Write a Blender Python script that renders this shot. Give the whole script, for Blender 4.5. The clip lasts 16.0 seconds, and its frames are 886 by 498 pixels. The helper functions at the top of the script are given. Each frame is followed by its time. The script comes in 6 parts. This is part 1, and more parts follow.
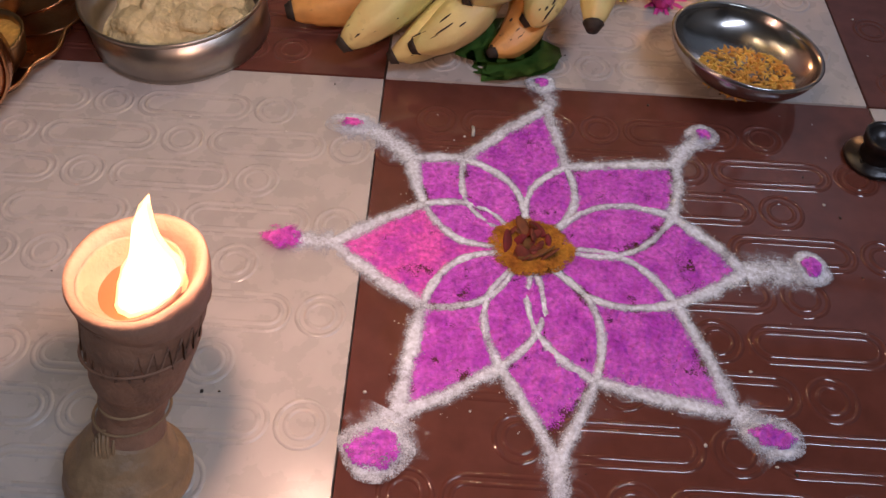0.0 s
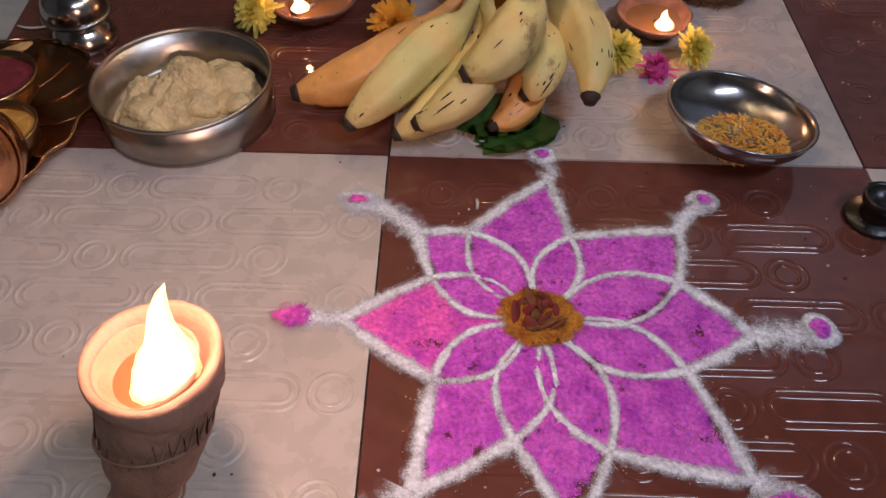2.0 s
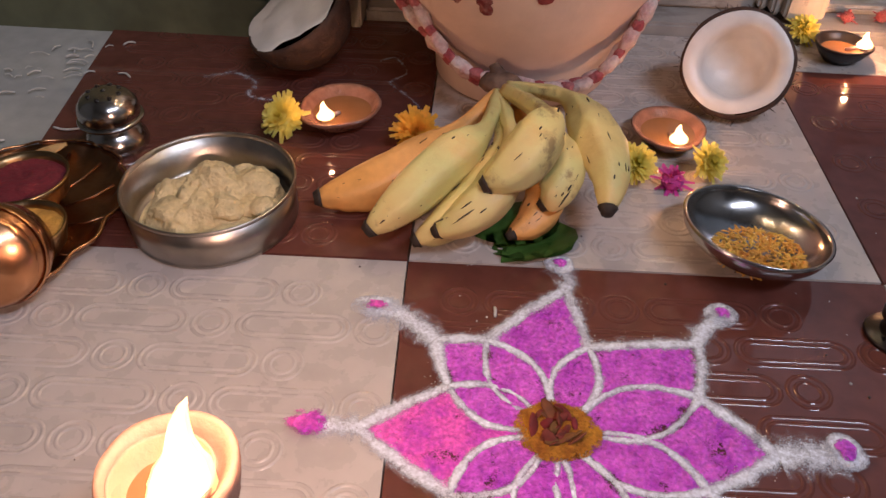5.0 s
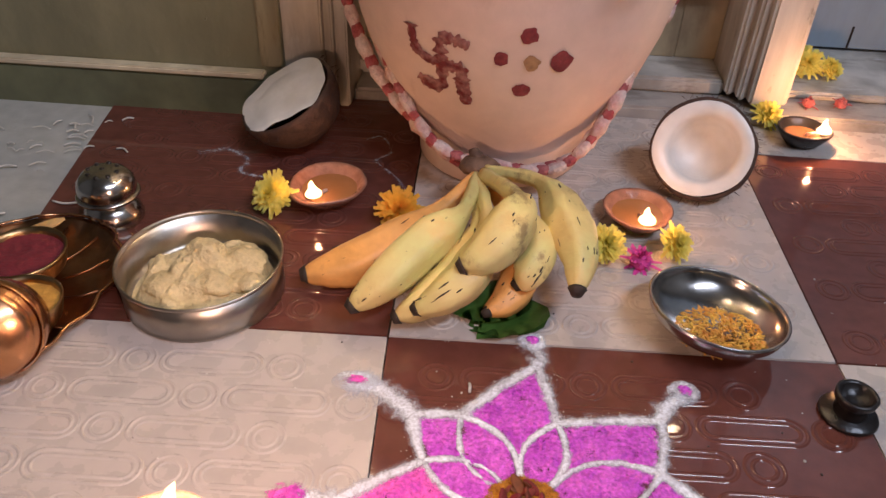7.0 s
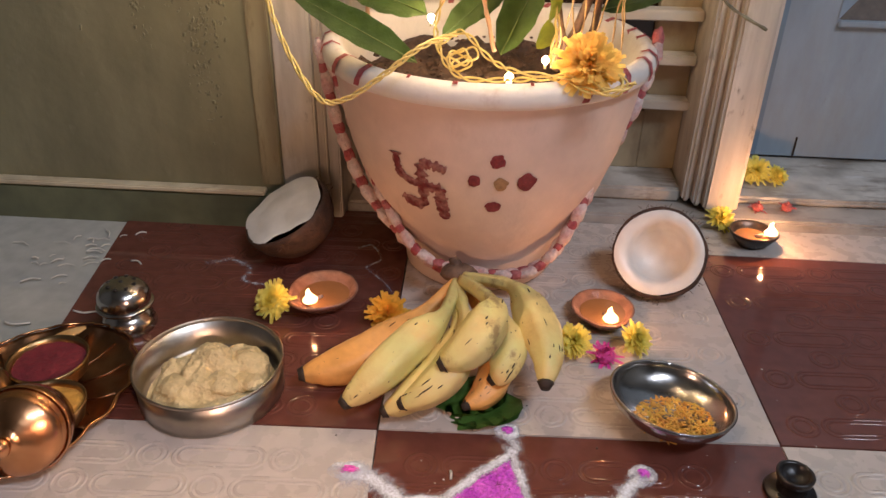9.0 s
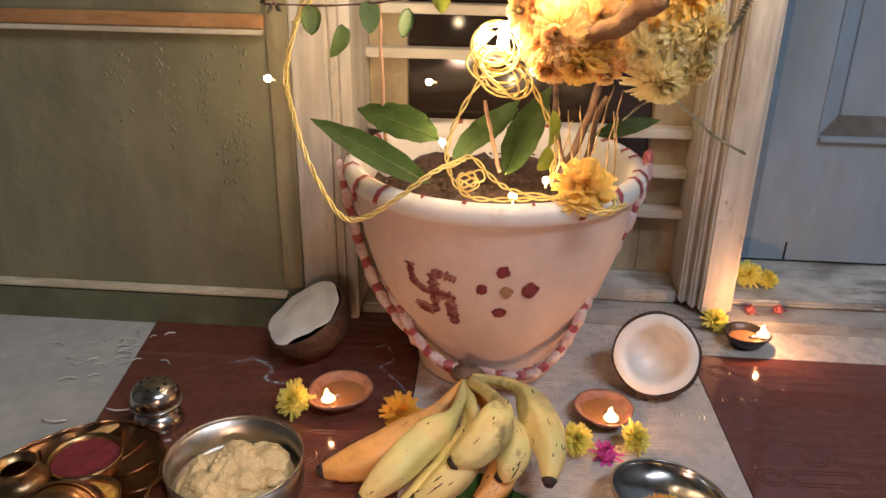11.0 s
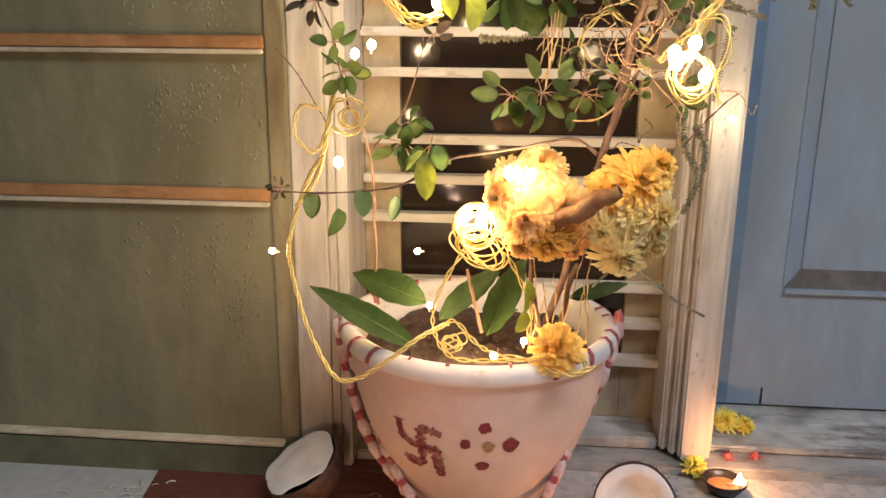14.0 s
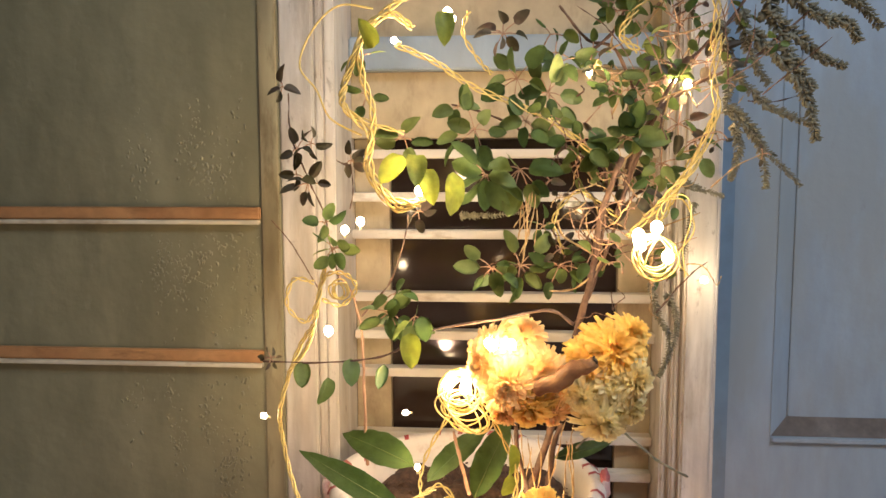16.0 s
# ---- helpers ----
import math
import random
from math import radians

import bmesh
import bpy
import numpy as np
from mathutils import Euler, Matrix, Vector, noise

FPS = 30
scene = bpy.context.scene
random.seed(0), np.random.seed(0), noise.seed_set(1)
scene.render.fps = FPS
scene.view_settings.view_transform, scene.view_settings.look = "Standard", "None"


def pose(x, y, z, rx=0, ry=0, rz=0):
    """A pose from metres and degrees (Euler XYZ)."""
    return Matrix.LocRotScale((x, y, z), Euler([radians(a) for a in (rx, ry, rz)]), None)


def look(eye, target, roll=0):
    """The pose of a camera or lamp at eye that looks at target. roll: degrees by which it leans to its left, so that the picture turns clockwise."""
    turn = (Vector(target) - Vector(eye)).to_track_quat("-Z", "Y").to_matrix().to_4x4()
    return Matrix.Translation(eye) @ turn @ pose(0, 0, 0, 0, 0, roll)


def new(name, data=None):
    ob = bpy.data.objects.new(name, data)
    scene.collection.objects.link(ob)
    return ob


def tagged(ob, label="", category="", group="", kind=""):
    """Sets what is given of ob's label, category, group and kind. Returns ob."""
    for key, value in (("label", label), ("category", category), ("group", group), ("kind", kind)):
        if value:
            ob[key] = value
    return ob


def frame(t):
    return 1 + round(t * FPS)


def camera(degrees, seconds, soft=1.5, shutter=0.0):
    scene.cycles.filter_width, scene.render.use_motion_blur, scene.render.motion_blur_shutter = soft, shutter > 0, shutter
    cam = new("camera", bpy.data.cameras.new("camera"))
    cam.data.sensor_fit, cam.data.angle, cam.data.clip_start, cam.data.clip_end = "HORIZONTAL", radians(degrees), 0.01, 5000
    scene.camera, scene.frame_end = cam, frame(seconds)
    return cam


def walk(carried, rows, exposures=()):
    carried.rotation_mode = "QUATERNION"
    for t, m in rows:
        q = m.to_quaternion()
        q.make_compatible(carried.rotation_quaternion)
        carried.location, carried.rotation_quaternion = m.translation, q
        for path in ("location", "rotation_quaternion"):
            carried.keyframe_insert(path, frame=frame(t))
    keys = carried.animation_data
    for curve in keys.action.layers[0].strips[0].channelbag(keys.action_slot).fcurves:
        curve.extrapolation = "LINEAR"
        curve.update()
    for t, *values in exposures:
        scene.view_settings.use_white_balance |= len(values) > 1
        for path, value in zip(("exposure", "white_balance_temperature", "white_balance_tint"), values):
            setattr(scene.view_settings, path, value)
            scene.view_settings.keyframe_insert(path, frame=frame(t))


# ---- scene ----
cam = camera(59.9, 16.0, soft=1.5)
PATH = [
    (0, (0.061, -0.383, 0.331), (0.005, 0.821, -1.266), 2.9),
    (0.5, (0.06, -0.383, 0.328), (-0.001, 0.834, -1.258), -0.8),
    (1, (0.062, -0.384, 0.332), (-0.015, 0.871, -1.223), -2.9),
    (1.5, (0.062, -0.383, 0.335), (-0.017, 0.909, -1.19), 0.1),
    (2, (0.059, -0.382, 0.337), (-0.02, 0.95, -1.153), 0.5),
    (2.5, (0.058, -0.381, 0.34), (-0.026, 0.968, -1.134), 0.5),
    (3, (0.057, -0.38, 0.344), (-0.034, 0.994, -1.107), 0.4),
    (3.5, (0.054, -0.379, 0.341), (-0.043, 1.014, -1.09), 0.4),
    (4, (0.054, -0.379, 0.342), (-0.056, 1.055, -1.048), 0.4),
    (6.5, (0.054, -0.376, 0.362), (-0.066, 1.187, -0.88), 1.7),
    (7, (0.062, -0.389, 0.375), (-0.043, 1.203, -0.832), 2.1),
    (7.5, (0.074, -0.408, 0.381), (-0.011, 1.23, -0.763), 2.2),
    (8, (0.075, -0.424, 0.401), (-0.015, 1.244, -0.699), 1.8),
    (8.5, (0.078, -0.436, 0.412), (-0.022, 1.27, -0.627), 1.4),
    (9, (0.075, -0.442, 0.424), (-0.03, 1.282, -0.585), 1.2),
    (11.5, (0.078, -0.494, 0.472), (-0.066, 1.358, -0.271), 0.9),
    (12, (0.082, -0.497, 0.481), (-0.06, 1.374, -0.212), 1.0),
    (12.5, (0.085, -0.495, 0.495), (-0.055, 1.389, -0.163), 1.1),
    (13, (0.089, -0.506, 0.504), (-0.054, 1.395, -0.102), 1.1),
    (13.5, (0.092, -0.522, 0.511), (-0.058, 1.395, -0.04), 0.8),
    (14, (0.096, -0.537, 0.523), (-0.062, 1.393, 0.02), 0.6),
    (14.5, (0.1, -0.55, 0.534), (-0.063, 1.393, 0.09), 0.5),
    (15, (0.102, -0.559, 0.544), (-0.065, 1.398, 0.169), 0.4),
    (15.5, (0.108, -0.564, 0.559), (-0.058, 1.406, 0.259), 0.2),
    (16, (0.113, -0.563, 0.575), (-0.051, 1.42, 0.379), -0.1),
]
walk(cam, [(t, look(eye, target, roll)) for t, eye, target, roll in PATH],
     [(0.0, -0.36, 5950, 28), (0.5, -0.30, 5700, 25), (1.0, -0.44, 5400, 22), (1.5, -0.20, 5850, 27), (2.0, -0.40, 5900, 28), (3.0, -0.38, 5950, 29), (4.0, -0.34, 6000, 29), (7.0, 0.24, 6050, 26), (7.6, 0.15, 6100, 26), (9.0, 0.12, 6250, 23), (12.0, 0.18, 6200, 21), (16.0, 0.28, 6200, 20)])

# ---------------------------------------------------------------- light
world = bpy.data.worlds.new("night_room")
scene.world = world
world.use_nodes = True
world.node_tree.nodes["Background"].inputs[0].default_value = (0.75, 0.85, 1.0, 1)
world.node_tree.nodes["Background"].inputs[1].default_value = 0.02


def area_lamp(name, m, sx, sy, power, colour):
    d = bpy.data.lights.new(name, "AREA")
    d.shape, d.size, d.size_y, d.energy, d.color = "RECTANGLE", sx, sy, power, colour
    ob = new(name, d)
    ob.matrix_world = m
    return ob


def point_lamp(name, p, power, colour, radius=0.004):
    d = bpy.data.lights.new(name, "POINT")
    d.energy, d.color, d.shadow_soft_size = power, colour, radius
    d.specular_factor = 0.0            # the flame or bulb itself makes the highlight
    ob = new(name, d)
    ob.location = p
    return ob


WARM = (1.0, 0.48, 0.18)
BULB = (1.0, 0.72, 0.36)
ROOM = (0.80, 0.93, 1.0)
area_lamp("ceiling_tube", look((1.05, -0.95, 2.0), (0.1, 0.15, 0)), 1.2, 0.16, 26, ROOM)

# ---------------------------------------------------------------- materials


def mat(name, colour, rough=0.5, metal=0.0, vary=0.15, scale=40.0, bump=0.0, bump_scale=200.0, second=None, blotch=8.0, amount=0.5, coat=0.0, island=0.0, spec=0.5, stretch=(1, 1, 1)):
    """Base colour with fine grain and large blotches of a second colour, and fine relief."""
    m = bpy.data.materials.new(name)
    m.use_nodes = True
    n, l = m.node_tree.nodes, m.node_tree.links
    b = n["Principled BSDF"]
    tc = n.new("ShaderNodeTexCoord")
    ob = n.new("ShaderNodeObjectInfo")
    add = n.new("ShaderNodeVectorMath"); add.operation = "ADD"
    geo = n.new("ShaderNodeNewGeometry")
    l.new(geo.outputs["Position"], add.inputs[0])
    l.new(ob.outputs["Random"], add.inputs[1])
    fine = n.new("ShaderNodeTexNoise"); fine.inputs["Scale"].default_value = scale; fine.inputs["Detail"].default_value = 6
    big = n.new("ShaderNodeTexNoise"); big.inputs["Scale"].default_value = blotch; big.inputs["Detail"].default_value = 4
    mul = n.new("ShaderNodeVectorMath"); mul.operation = "MULTIPLY"
    mul.inputs[1].default_value = stretch
    l.new(add.outputs[0], mul.inputs[0])
    for t in (fine, big):
        l.new(mul.outputs[0], t.inputs["Vector"])
    ramp = n.new("ShaderNodeMapRange")
    ramp.inputs[1].default_value, ramp.inputs[2].default_value = 0.5 - 0.12, 0.5 + 0.2
    ramp.inputs[4].default_value = amount
    l.new(big.outputs["Fac"], ramp.inputs[0])
    mix = n.new("ShaderNodeMix"); mix.data_type = "RGBA"
    mix.inputs[6].default_value = (*colour, 1)
    mix.inputs[7].default_value = (*(second or [c * 0.7 for c in colour]), 1)
    l.new(ramp.outputs[0], mix.inputs[0])
    val = n.new("ShaderNodeMapRange")
    val.inputs[1].default_value, val.inputs[2].default_value = 0.25, 0.75
    val.inputs[3].default_value, val.inputs[4].default_value = 1 - vary, 1 + vary
    l.new(fine.outputs["Fac"], val.inputs[0])
    hsv = n.new("ShaderNodeHueSaturation")
    l.new(mix.outputs[2], hsv.inputs["Color"])
    l.new(val.outputs[0], hsv.inputs["Value"])
    if island:
        isl = n.new("ShaderNodeMapRange")
        isl.inputs[3].default_value, isl.inputs[4].default_value = 0.5 - island * 0.06, 0.5 + island * 0.06
        l.new(geo.outputs["Random Per Island"], isl.inputs[0])
        l.new(isl.outputs[0], hsv.inputs["Hue"])
    l.new(hsv.outputs["Color"], b.inputs["Base Color"])
    rr = n.new("ShaderNodeMapRange")
    rr.inputs[3].default_value, rr.inputs[4].default_value = rough * 0.75, min(1, rough * 1.3)
    l.new(fine.outputs["Fac"], rr.inputs[0])
    l.new(rr.outputs[0], b.inputs["Roughness"])
    b.inputs["Metallic"].default_value = metal
    b.inputs["Coat Weight"].default_value = coat
    b.inputs["Specular IOR Level"].default_value = spec
    if bump:
        bt = n.new("ShaderNodeTexNoise"); bt.inputs["Scale"].default_value = bump_scale; bt.inputs["Detail"].default_value = 5
        l.new(add.outputs[0], bt.inputs["Vector"])
        bp = n.new("ShaderNodeBump"); bp.inputs["Strength"].default_value = bump; bp.inputs["Distance"].default_value = 0.002
        l.new(bt.outputs["Fac"], bp.inputs["Height"])
        l.new(bp.outputs[0], b.inputs["Normal"])
    return m


def thin(m, amount):
    """Lets part of the light through a leaf or petal."""
    n, l = m.node_tree.nodes, m.node_tree.links
    b, out = n["Principled BSDF"], n["Material Output"]
    t = n.new("ShaderNodeBsdfTranslucent")
    l.new(b.inputs["Base Color"].links[0].from_socket, t.inputs["Color"])
    mix = n.new("ShaderNodeMixShader")
    mix.inputs[0].default_value = amount
    l.new(b.outputs[0], mix.inputs[1])
    l.new(t.outputs[0], mix.inputs[2])
    l.new(mix.outputs[0], out.inputs["Surface"])


def wear(m, colour, scale, low, high, stretch=(1, 1, 1), most=0.8):
    """Worn and grimy patches of another colour over a paint."""
    n, l = m.node_tree.nodes, m.node_tree.links
    b = n["Principled BSDF"]
    geo = n.new("ShaderNodeNewGeometry")
    mul = n.new("ShaderNodeVectorMath"); mul.operation = "MULTIPLY"
    mul.inputs[1].default_value = stretch
    l.new(geo.outputs["Position"], mul.inputs[0])
    t = n.new("ShaderNodeTexNoise")
    t.inputs["Scale"].default_value, t.inputs["Detail"].default_value, t.inputs["Roughness"].default_value = scale, 9, 0.68
    l.new(mul.outputs[0], t.inputs["Vector"])
    r = n.new("ShaderNodeMapRange")
    r.inputs[1].default_value, r.inputs[2].default_value, r.inputs[4].default_value = low, high, most
    l.new(t.outputs["Fac"], r.inputs[0])
    mix = n.new("ShaderNodeMix"); mix.data_type = "RGBA"
    l.new(r.outputs[0], mix.inputs[0])
    l.new(b.inputs["Base Color"].links[0].from_socket, mix.inputs[6])
    mix.inputs[7].default_value = (*colour, 1)
    l.new(mix.outputs[2], b.inputs["Base Color"])


def each_leaf(m, dark, light):
    """Every leaf has its own depth of green."""
    n, l = m.node_tree.nodes, m.node_tree.links
    b = n["Principled BSDF"]
    ob = n.new("ShaderNodeObjectInfo")
    r = n.new("ShaderNodeMapRange"); r.inputs[3].default_value, r.inputs[4].default_value = dark, light
    h = n.new("ShaderNodeMapRange"); h.inputs[3].default_value, h.inputs[4].default_value = 0.522, 0.462
    l.new(ob.outputs["Random"], r.inputs[0]); l.new(ob.outputs["Random"], h.inputs[0])
    hsv = n.new("ShaderNodeHueSaturation")
    l.new(b.inputs["Base Color"].links[0].from_socket, hsv.inputs["Color"])
    l.new(r.outputs[0], hsv.inputs["Value"]); l.new(h.outputs[0], hsv.inputs["Hue"])
    l.new(hsv.outputs["Color"], b.inputs["Base Color"])


def glow(name, colour, strength):
    m = bpy.data.materials.new(name)
    m.use_nodes = True
    b = m.node_tree.nodes["Principled BSDF"]
    b.inputs["Base Color"].default_value = (*colour, 1)
    b.inputs["Emission Color"].default_value = (*colour, 1)
    b.inputs["Emission Strength"].default_value = strength
    return m


def powder(name, colour, second, cover, relief=1.0, soft=0.03, clump=520):
    """Loose powder: thins out to bare floor towards its edge, in grains."""
    m = mat(name, colour, 0.95, 0, 0.34, 420, relief, clump, second, 75, 0.9, spec=0.1)
    n, l = m.node_tree.nodes, m.node_tree.links
    at = n.new("ShaderNodeAttribute"); at.attribute_name = "thick"
    geo = n.new("ShaderNodeNewGeometry")
    g1 = n.new("ShaderNodeTexNoise"); g1.inputs["Scale"].default_value = 1300; g1.inputs["Detail"].default_value = 3
    g2 = n.new("ShaderNodeTexNoise"); g2.inputs["Scale"].default_value = 190; g2.inputs["Detail"].default_value = 3
    l.new(geo.outputs["Position"], g1.inputs["Vector"]); l.new(geo.outputs["Position"], g2.inputs["Vector"])
    s = n.new("ShaderNodeMath"); s.operation = "MULTIPLY_ADD"; s.inputs[1].default_value = 0.55
    l.new(g1.outputs["Fac"], s.inputs[0])
    h = n.new("ShaderNodeMath"); h.operation = "MULTIPLY"; h.inputs[1].default_value = 0.45
    l.new(g2.outputs["Fac"], h.inputs[0]); l.new(h.outputs[0], s.inputs[2])
    d = n.new("ShaderNodeMath"); d.operation = "MULTIPLY_ADD"; d.inputs[1].default_value = cover; d.inputs[2].default_value = 0.28
    l.new(at.outputs["Fac"], d.inputs[0])
    k = n.new("ShaderNodeMath"); k.operation = "SUBTRACT"
    l.new(d.outputs[0], k.inputs[0]); l.new(s.outputs[0], k.inputs[1])
    r = n.new("ShaderNodeMapRange"); r.inputs[1].default_value, r.inputs[2].default_value = -soft * 0.5, soft
    l.new(k.outputs[0], r.inputs[0])
    l.new(r.outputs[0], n["Principled BSDF"].inputs["Alpha"])
    return m


M_WHITE_TILE = mat("white_gloss_paint", (0.48, 0.435, 0.40), 0.27, 0, 0.09, 60, 0.10, 60, (0.42, 0.375, 0.34), 14, 0.8)
M_BROWN_TILE = mat("brown_gloss_paint", (0.128, 0.043, 0.031), 0.055, 0, 0.15, 80, 0.06, 60, (0.105, 0.034, 0.025), 9, 0.7, coat=0.08)
M_CEMENT = mat("pale_cement", (0.44, 0.44, 0.41), 0.42, 0, 0.14, 60, 0.3, 120, (0.33, 0.33, 0.31), 5, 0.7)
M_OLIVE = mat("olive_paint", (0.25, 0.225, 0.13), 0.36, 0, 0.13, 38, 0.6, 55, (0.150, 0.138, 0.080), 8, 0.85, stretch=(1, 1, 0.35))
M_OLIVE_LIGHT = mat("olive_stile_paint", (0.34, 0.29, 0.17), 0.4, 0, 0.2, 45, 0.4, 60, (0.13, 0.095, 0.05), 20, 0.9, stretch=(1, 1, 0.2))
M_OLIVE_DARK = mat("mossy_plinth_paint", (0.15, 0.155, 0.085), 0.45, 0, 0.2, 40, 0.4, 60, (0.08, 0.085, 0.05), 12, 0.8)
M_BATTEN = mat("varnished_batten_wood", (0.45, 0.235, 0.095), 0.4, 0, 0.2, 50, 0.3, 90, (0.30, 0.13, 0.05), 20, 0.7)
M_CREAM = mat("cream_paint", (0.62, 0.55, 0.40), 0.45, 0, 0.15, 50, 0.3, 80, (0.45, 0.36, 0.24), 20, 0.6)
M_POST = mat("old_white_paint", (0.58, 0.54, 0.48), 0.42, 0, 0.20, 70, 0.5, 90, (0.42, 0.355, 0.28), 34, 0.9, stretch=(1, 1, 0.13))
M_LOUVRE = mat("slat_white_paint", (0.66, 0.61, 0.53), 0.4, 0, 0.16, 90, 0.4, 90, (0.42, 0.34, 0.25), 45, 0.8, stretch=(0.3, 1, 1))
M_TAN = mat("tan_board_paint", (0.46, 0.37, 0.23), 0.45, 0, 0.12, 40, 0.3, 80, (0.36, 0.27, 0.16), 12, 0.7)
# dark pane glass; its near-black also stands for the unlit depth behind
M_DARKGLASS_FILL = mat("dark_glass_and_unlit_fill", (0.034, 0.021, 0.016), 0.08, 0, 0.2, 20)
M_BLUE = mat("blue_grey_paint", (0.29, 0.35, 0.41), 0.34, 0, 0.09, 60, 0.35, 60, (0.235, 0.30, 0.37), 10, 0.8, stretch=(1, 1, 0.25))
M_DUST = mat("dusty_ledge", (0.105, 0.085, 0.072), 0.8, 0, 0.3, 90, 0.4, 150, (0.22, 0.19, 0.17), 20, 0.6)
M_BLUE_EDGE = mat("blue_paint", (0.165, 0.225, 0.295), 0.4, 0, 0.10, 40, 0.2, 60, (0.18, 0.27, 0.33), 9, 0.7)
M_SILL = mat("worn_sill_paint", (0.50, 0.48, 0.44), 0.35, 0, 0.2, 30, 0.5, 70, (0.24, 0.22, 0.19), 22, 0.9)
M_STONE = mat("grey_threshold_stone", (0.40, 0.38, 0.35), 0.3, 0, 0.15, 40, 0.3, 70, (0.28, 0.26, 0.24), 14, 0.8)
M_POT = mat("limewashed_pot_paint", (0.70, 0.54, 0.45), 0.55, 0, 0.06, 60, 0.3, 130, (0.62, 0.44, 0.36), 10, 0.7)
M_RIM = mat("white_pot_rim_paint", (0.72, 0.66, 0.60), 0.5, 0, 0.06, 80, 0.25, 160, (0.64, 0.56, 0.50), 20, 0.6)
M_KUMKUM = mat("dark_red_kumkum", (0.17, 0.018, 0.020), 0.8, 0, 0.35, 250, 0.6, 400, (0.28, 0.05, 0.05), 60, 0.8)
M_MARK = mat("rubbed_kumkum_marks", (0.155, 0.016, 0.018), 0.8, 0, 0.35, 250, 0.6, 400, (0.50, 0.27, 0.22), 130, 0.75)
M_SANDAL = mat("sandal_paste", (0.40, 0.22, 0.10), 0.8, 0, 0.3, 250, 0.4, 400)
M_SOIL = mat("garden_soil", (0.065, 0.036, 0.024), 0.95, 0, 0.5, 150, 1.0, 180, (0.11, 0.060, 0.038), 60, 0.7)
M_CLAY = mat("terracotta", (0.32, 0.160, 0.092), 0.6, 0, 0.3, 90, 0.9, 200, (0.24, 0.115, 0.065), 30, 0.7)
# the lamp's terracotta again, with the flame's brightness put into a paler colour
M_CLAY_FLAMELIT = mat("flame_lit_clay", (0.40, 0.225, 0.145), 0.6, 0, 0.2, 90, 0.5, 240, (0.30, 0.155, 0.095), 40, 0.7)
M_CLAY_BASE = mat("sandy_terracotta", (0.40, 0.24, 0.12), 0.5, 0, 0.25, 120, 0.5, 260, (0.26, 0.14, 0.065), 50, 0.7)
M_CLAY_OILY = mat("oily_clay", (0.20, 0.095, 0.062), 0.17, 0, 0.3, 90, 0.6, 200, (0.34, 0.18, 0.125), 36, 0.8)
M_OIL = mat("lamp_oil", (0.22, 0.11, 0.045), 0.05, 0, 0.1, 60)
M_STEEL = mat("stainless_steel", (0.48, 0.455, 0.43), 0.19, 1, 0.05, 80, 0.05, 200, (0.55, 0.52, 0.48), 20, 0.5)
M_STEEL_HAZY = mat("hazy_scoured_steel", (0.44, 0.40, 0.35), 0.34, 1, 0.10, 120, 0.08, 240, (0.36, 0.32, 0.27), 20, 0.6)
M_BRASS = mat("aged_brass", (0.42, 0.27, 0.13), 0.3, 1, 0.2, 60, 0.2, 140, (0.25, 0.14, 0.07), 25, 0.7)
M_COPPER = mat("bright_copper", (0.72, 0.36, 0.17), 0.24, 1, 0.12, 60, 0.1, 140, (0.55, 0.25, 0.12), 25, 0.6)
M_COPPER_TRAY = mat("copper_brass_tray", (0.32, 0.16, 0.08), 0.30, 1, 0.25, 60, 0.3, 120, (0.22, 0.10, 0.05), 25, 0.8)
M_BLACK = mat("black_stone", (0.013, 0.010, 0.009), 0.3, 0, 0.3, 90, 0.2, 200)
M_HALWA = mat("pale_semolina_halwa", (0.66, 0.525, 0.285), 0.6, 0, 0.14, 260, 1.0, 420, (0.56, 0.42, 0.20), 45, 0.6)
M_RICE = mat("turmeric_rice", (0.78, 0.46, 0.07), 0.6, 0, 0.15, 200, 0, 0, (0.70, 0.26, 0.04), 70, 0.8, island=0.18)
M_ASH = mat("white_flakes", (0.62, 0.59, 0.54), 0.7, 0, 0.2, 90)
M_COCO_IN = mat("white_coconut_flesh", (0.76, 0.73, 0.69), 0.35, 0, 0.08, 60, 0.3, 120, (0.68, 0.62, 0.55), 25, 0.7)
M_COCO_OUT = mat("brown_coconut_shell", (0.050, 0.024, 0.015), 0.75, 0, 0.5, 120, 1.0, 160, (0.10, 0.050, 0.028), 40, 0.7)
M_BANANA = mat("ripe_green_yellow_banana", (0.70, 0.53, 0.20), 0.5, 0, 0.16, 60, 0.5, 120, (0.50, 0.50, 0.19), 30, 0.95)
M_BANANA_O = mat("orange_yellow_banana", (0.78, 0.38, 0.10), 0.45, 0, 0.14, 90, 0.4, 120, (0.60, 0.30, 0.09), 18, 0.8)
M_BAN_DARK = mat("dark_banana_end", (0.035, 0.022, 0.014), 0.7, 0, 0.4, 120, 0.5, 200)
M_BETEL = mat("dark_green_betel_leaf", (0.042, 0.115, 0.022), 0.3, 0, 0.25, 90, 0.3, 120, (0.055, 0.13, 0.025), 40, 0.7)
M_LEAF = mat("tulsi_green_leaf", (0.150, 0.215, 0.062), 0.5, 0, 0.25, 120, 0.4, 250, (0.095, 0.150, 0.052), 30, 0.8)
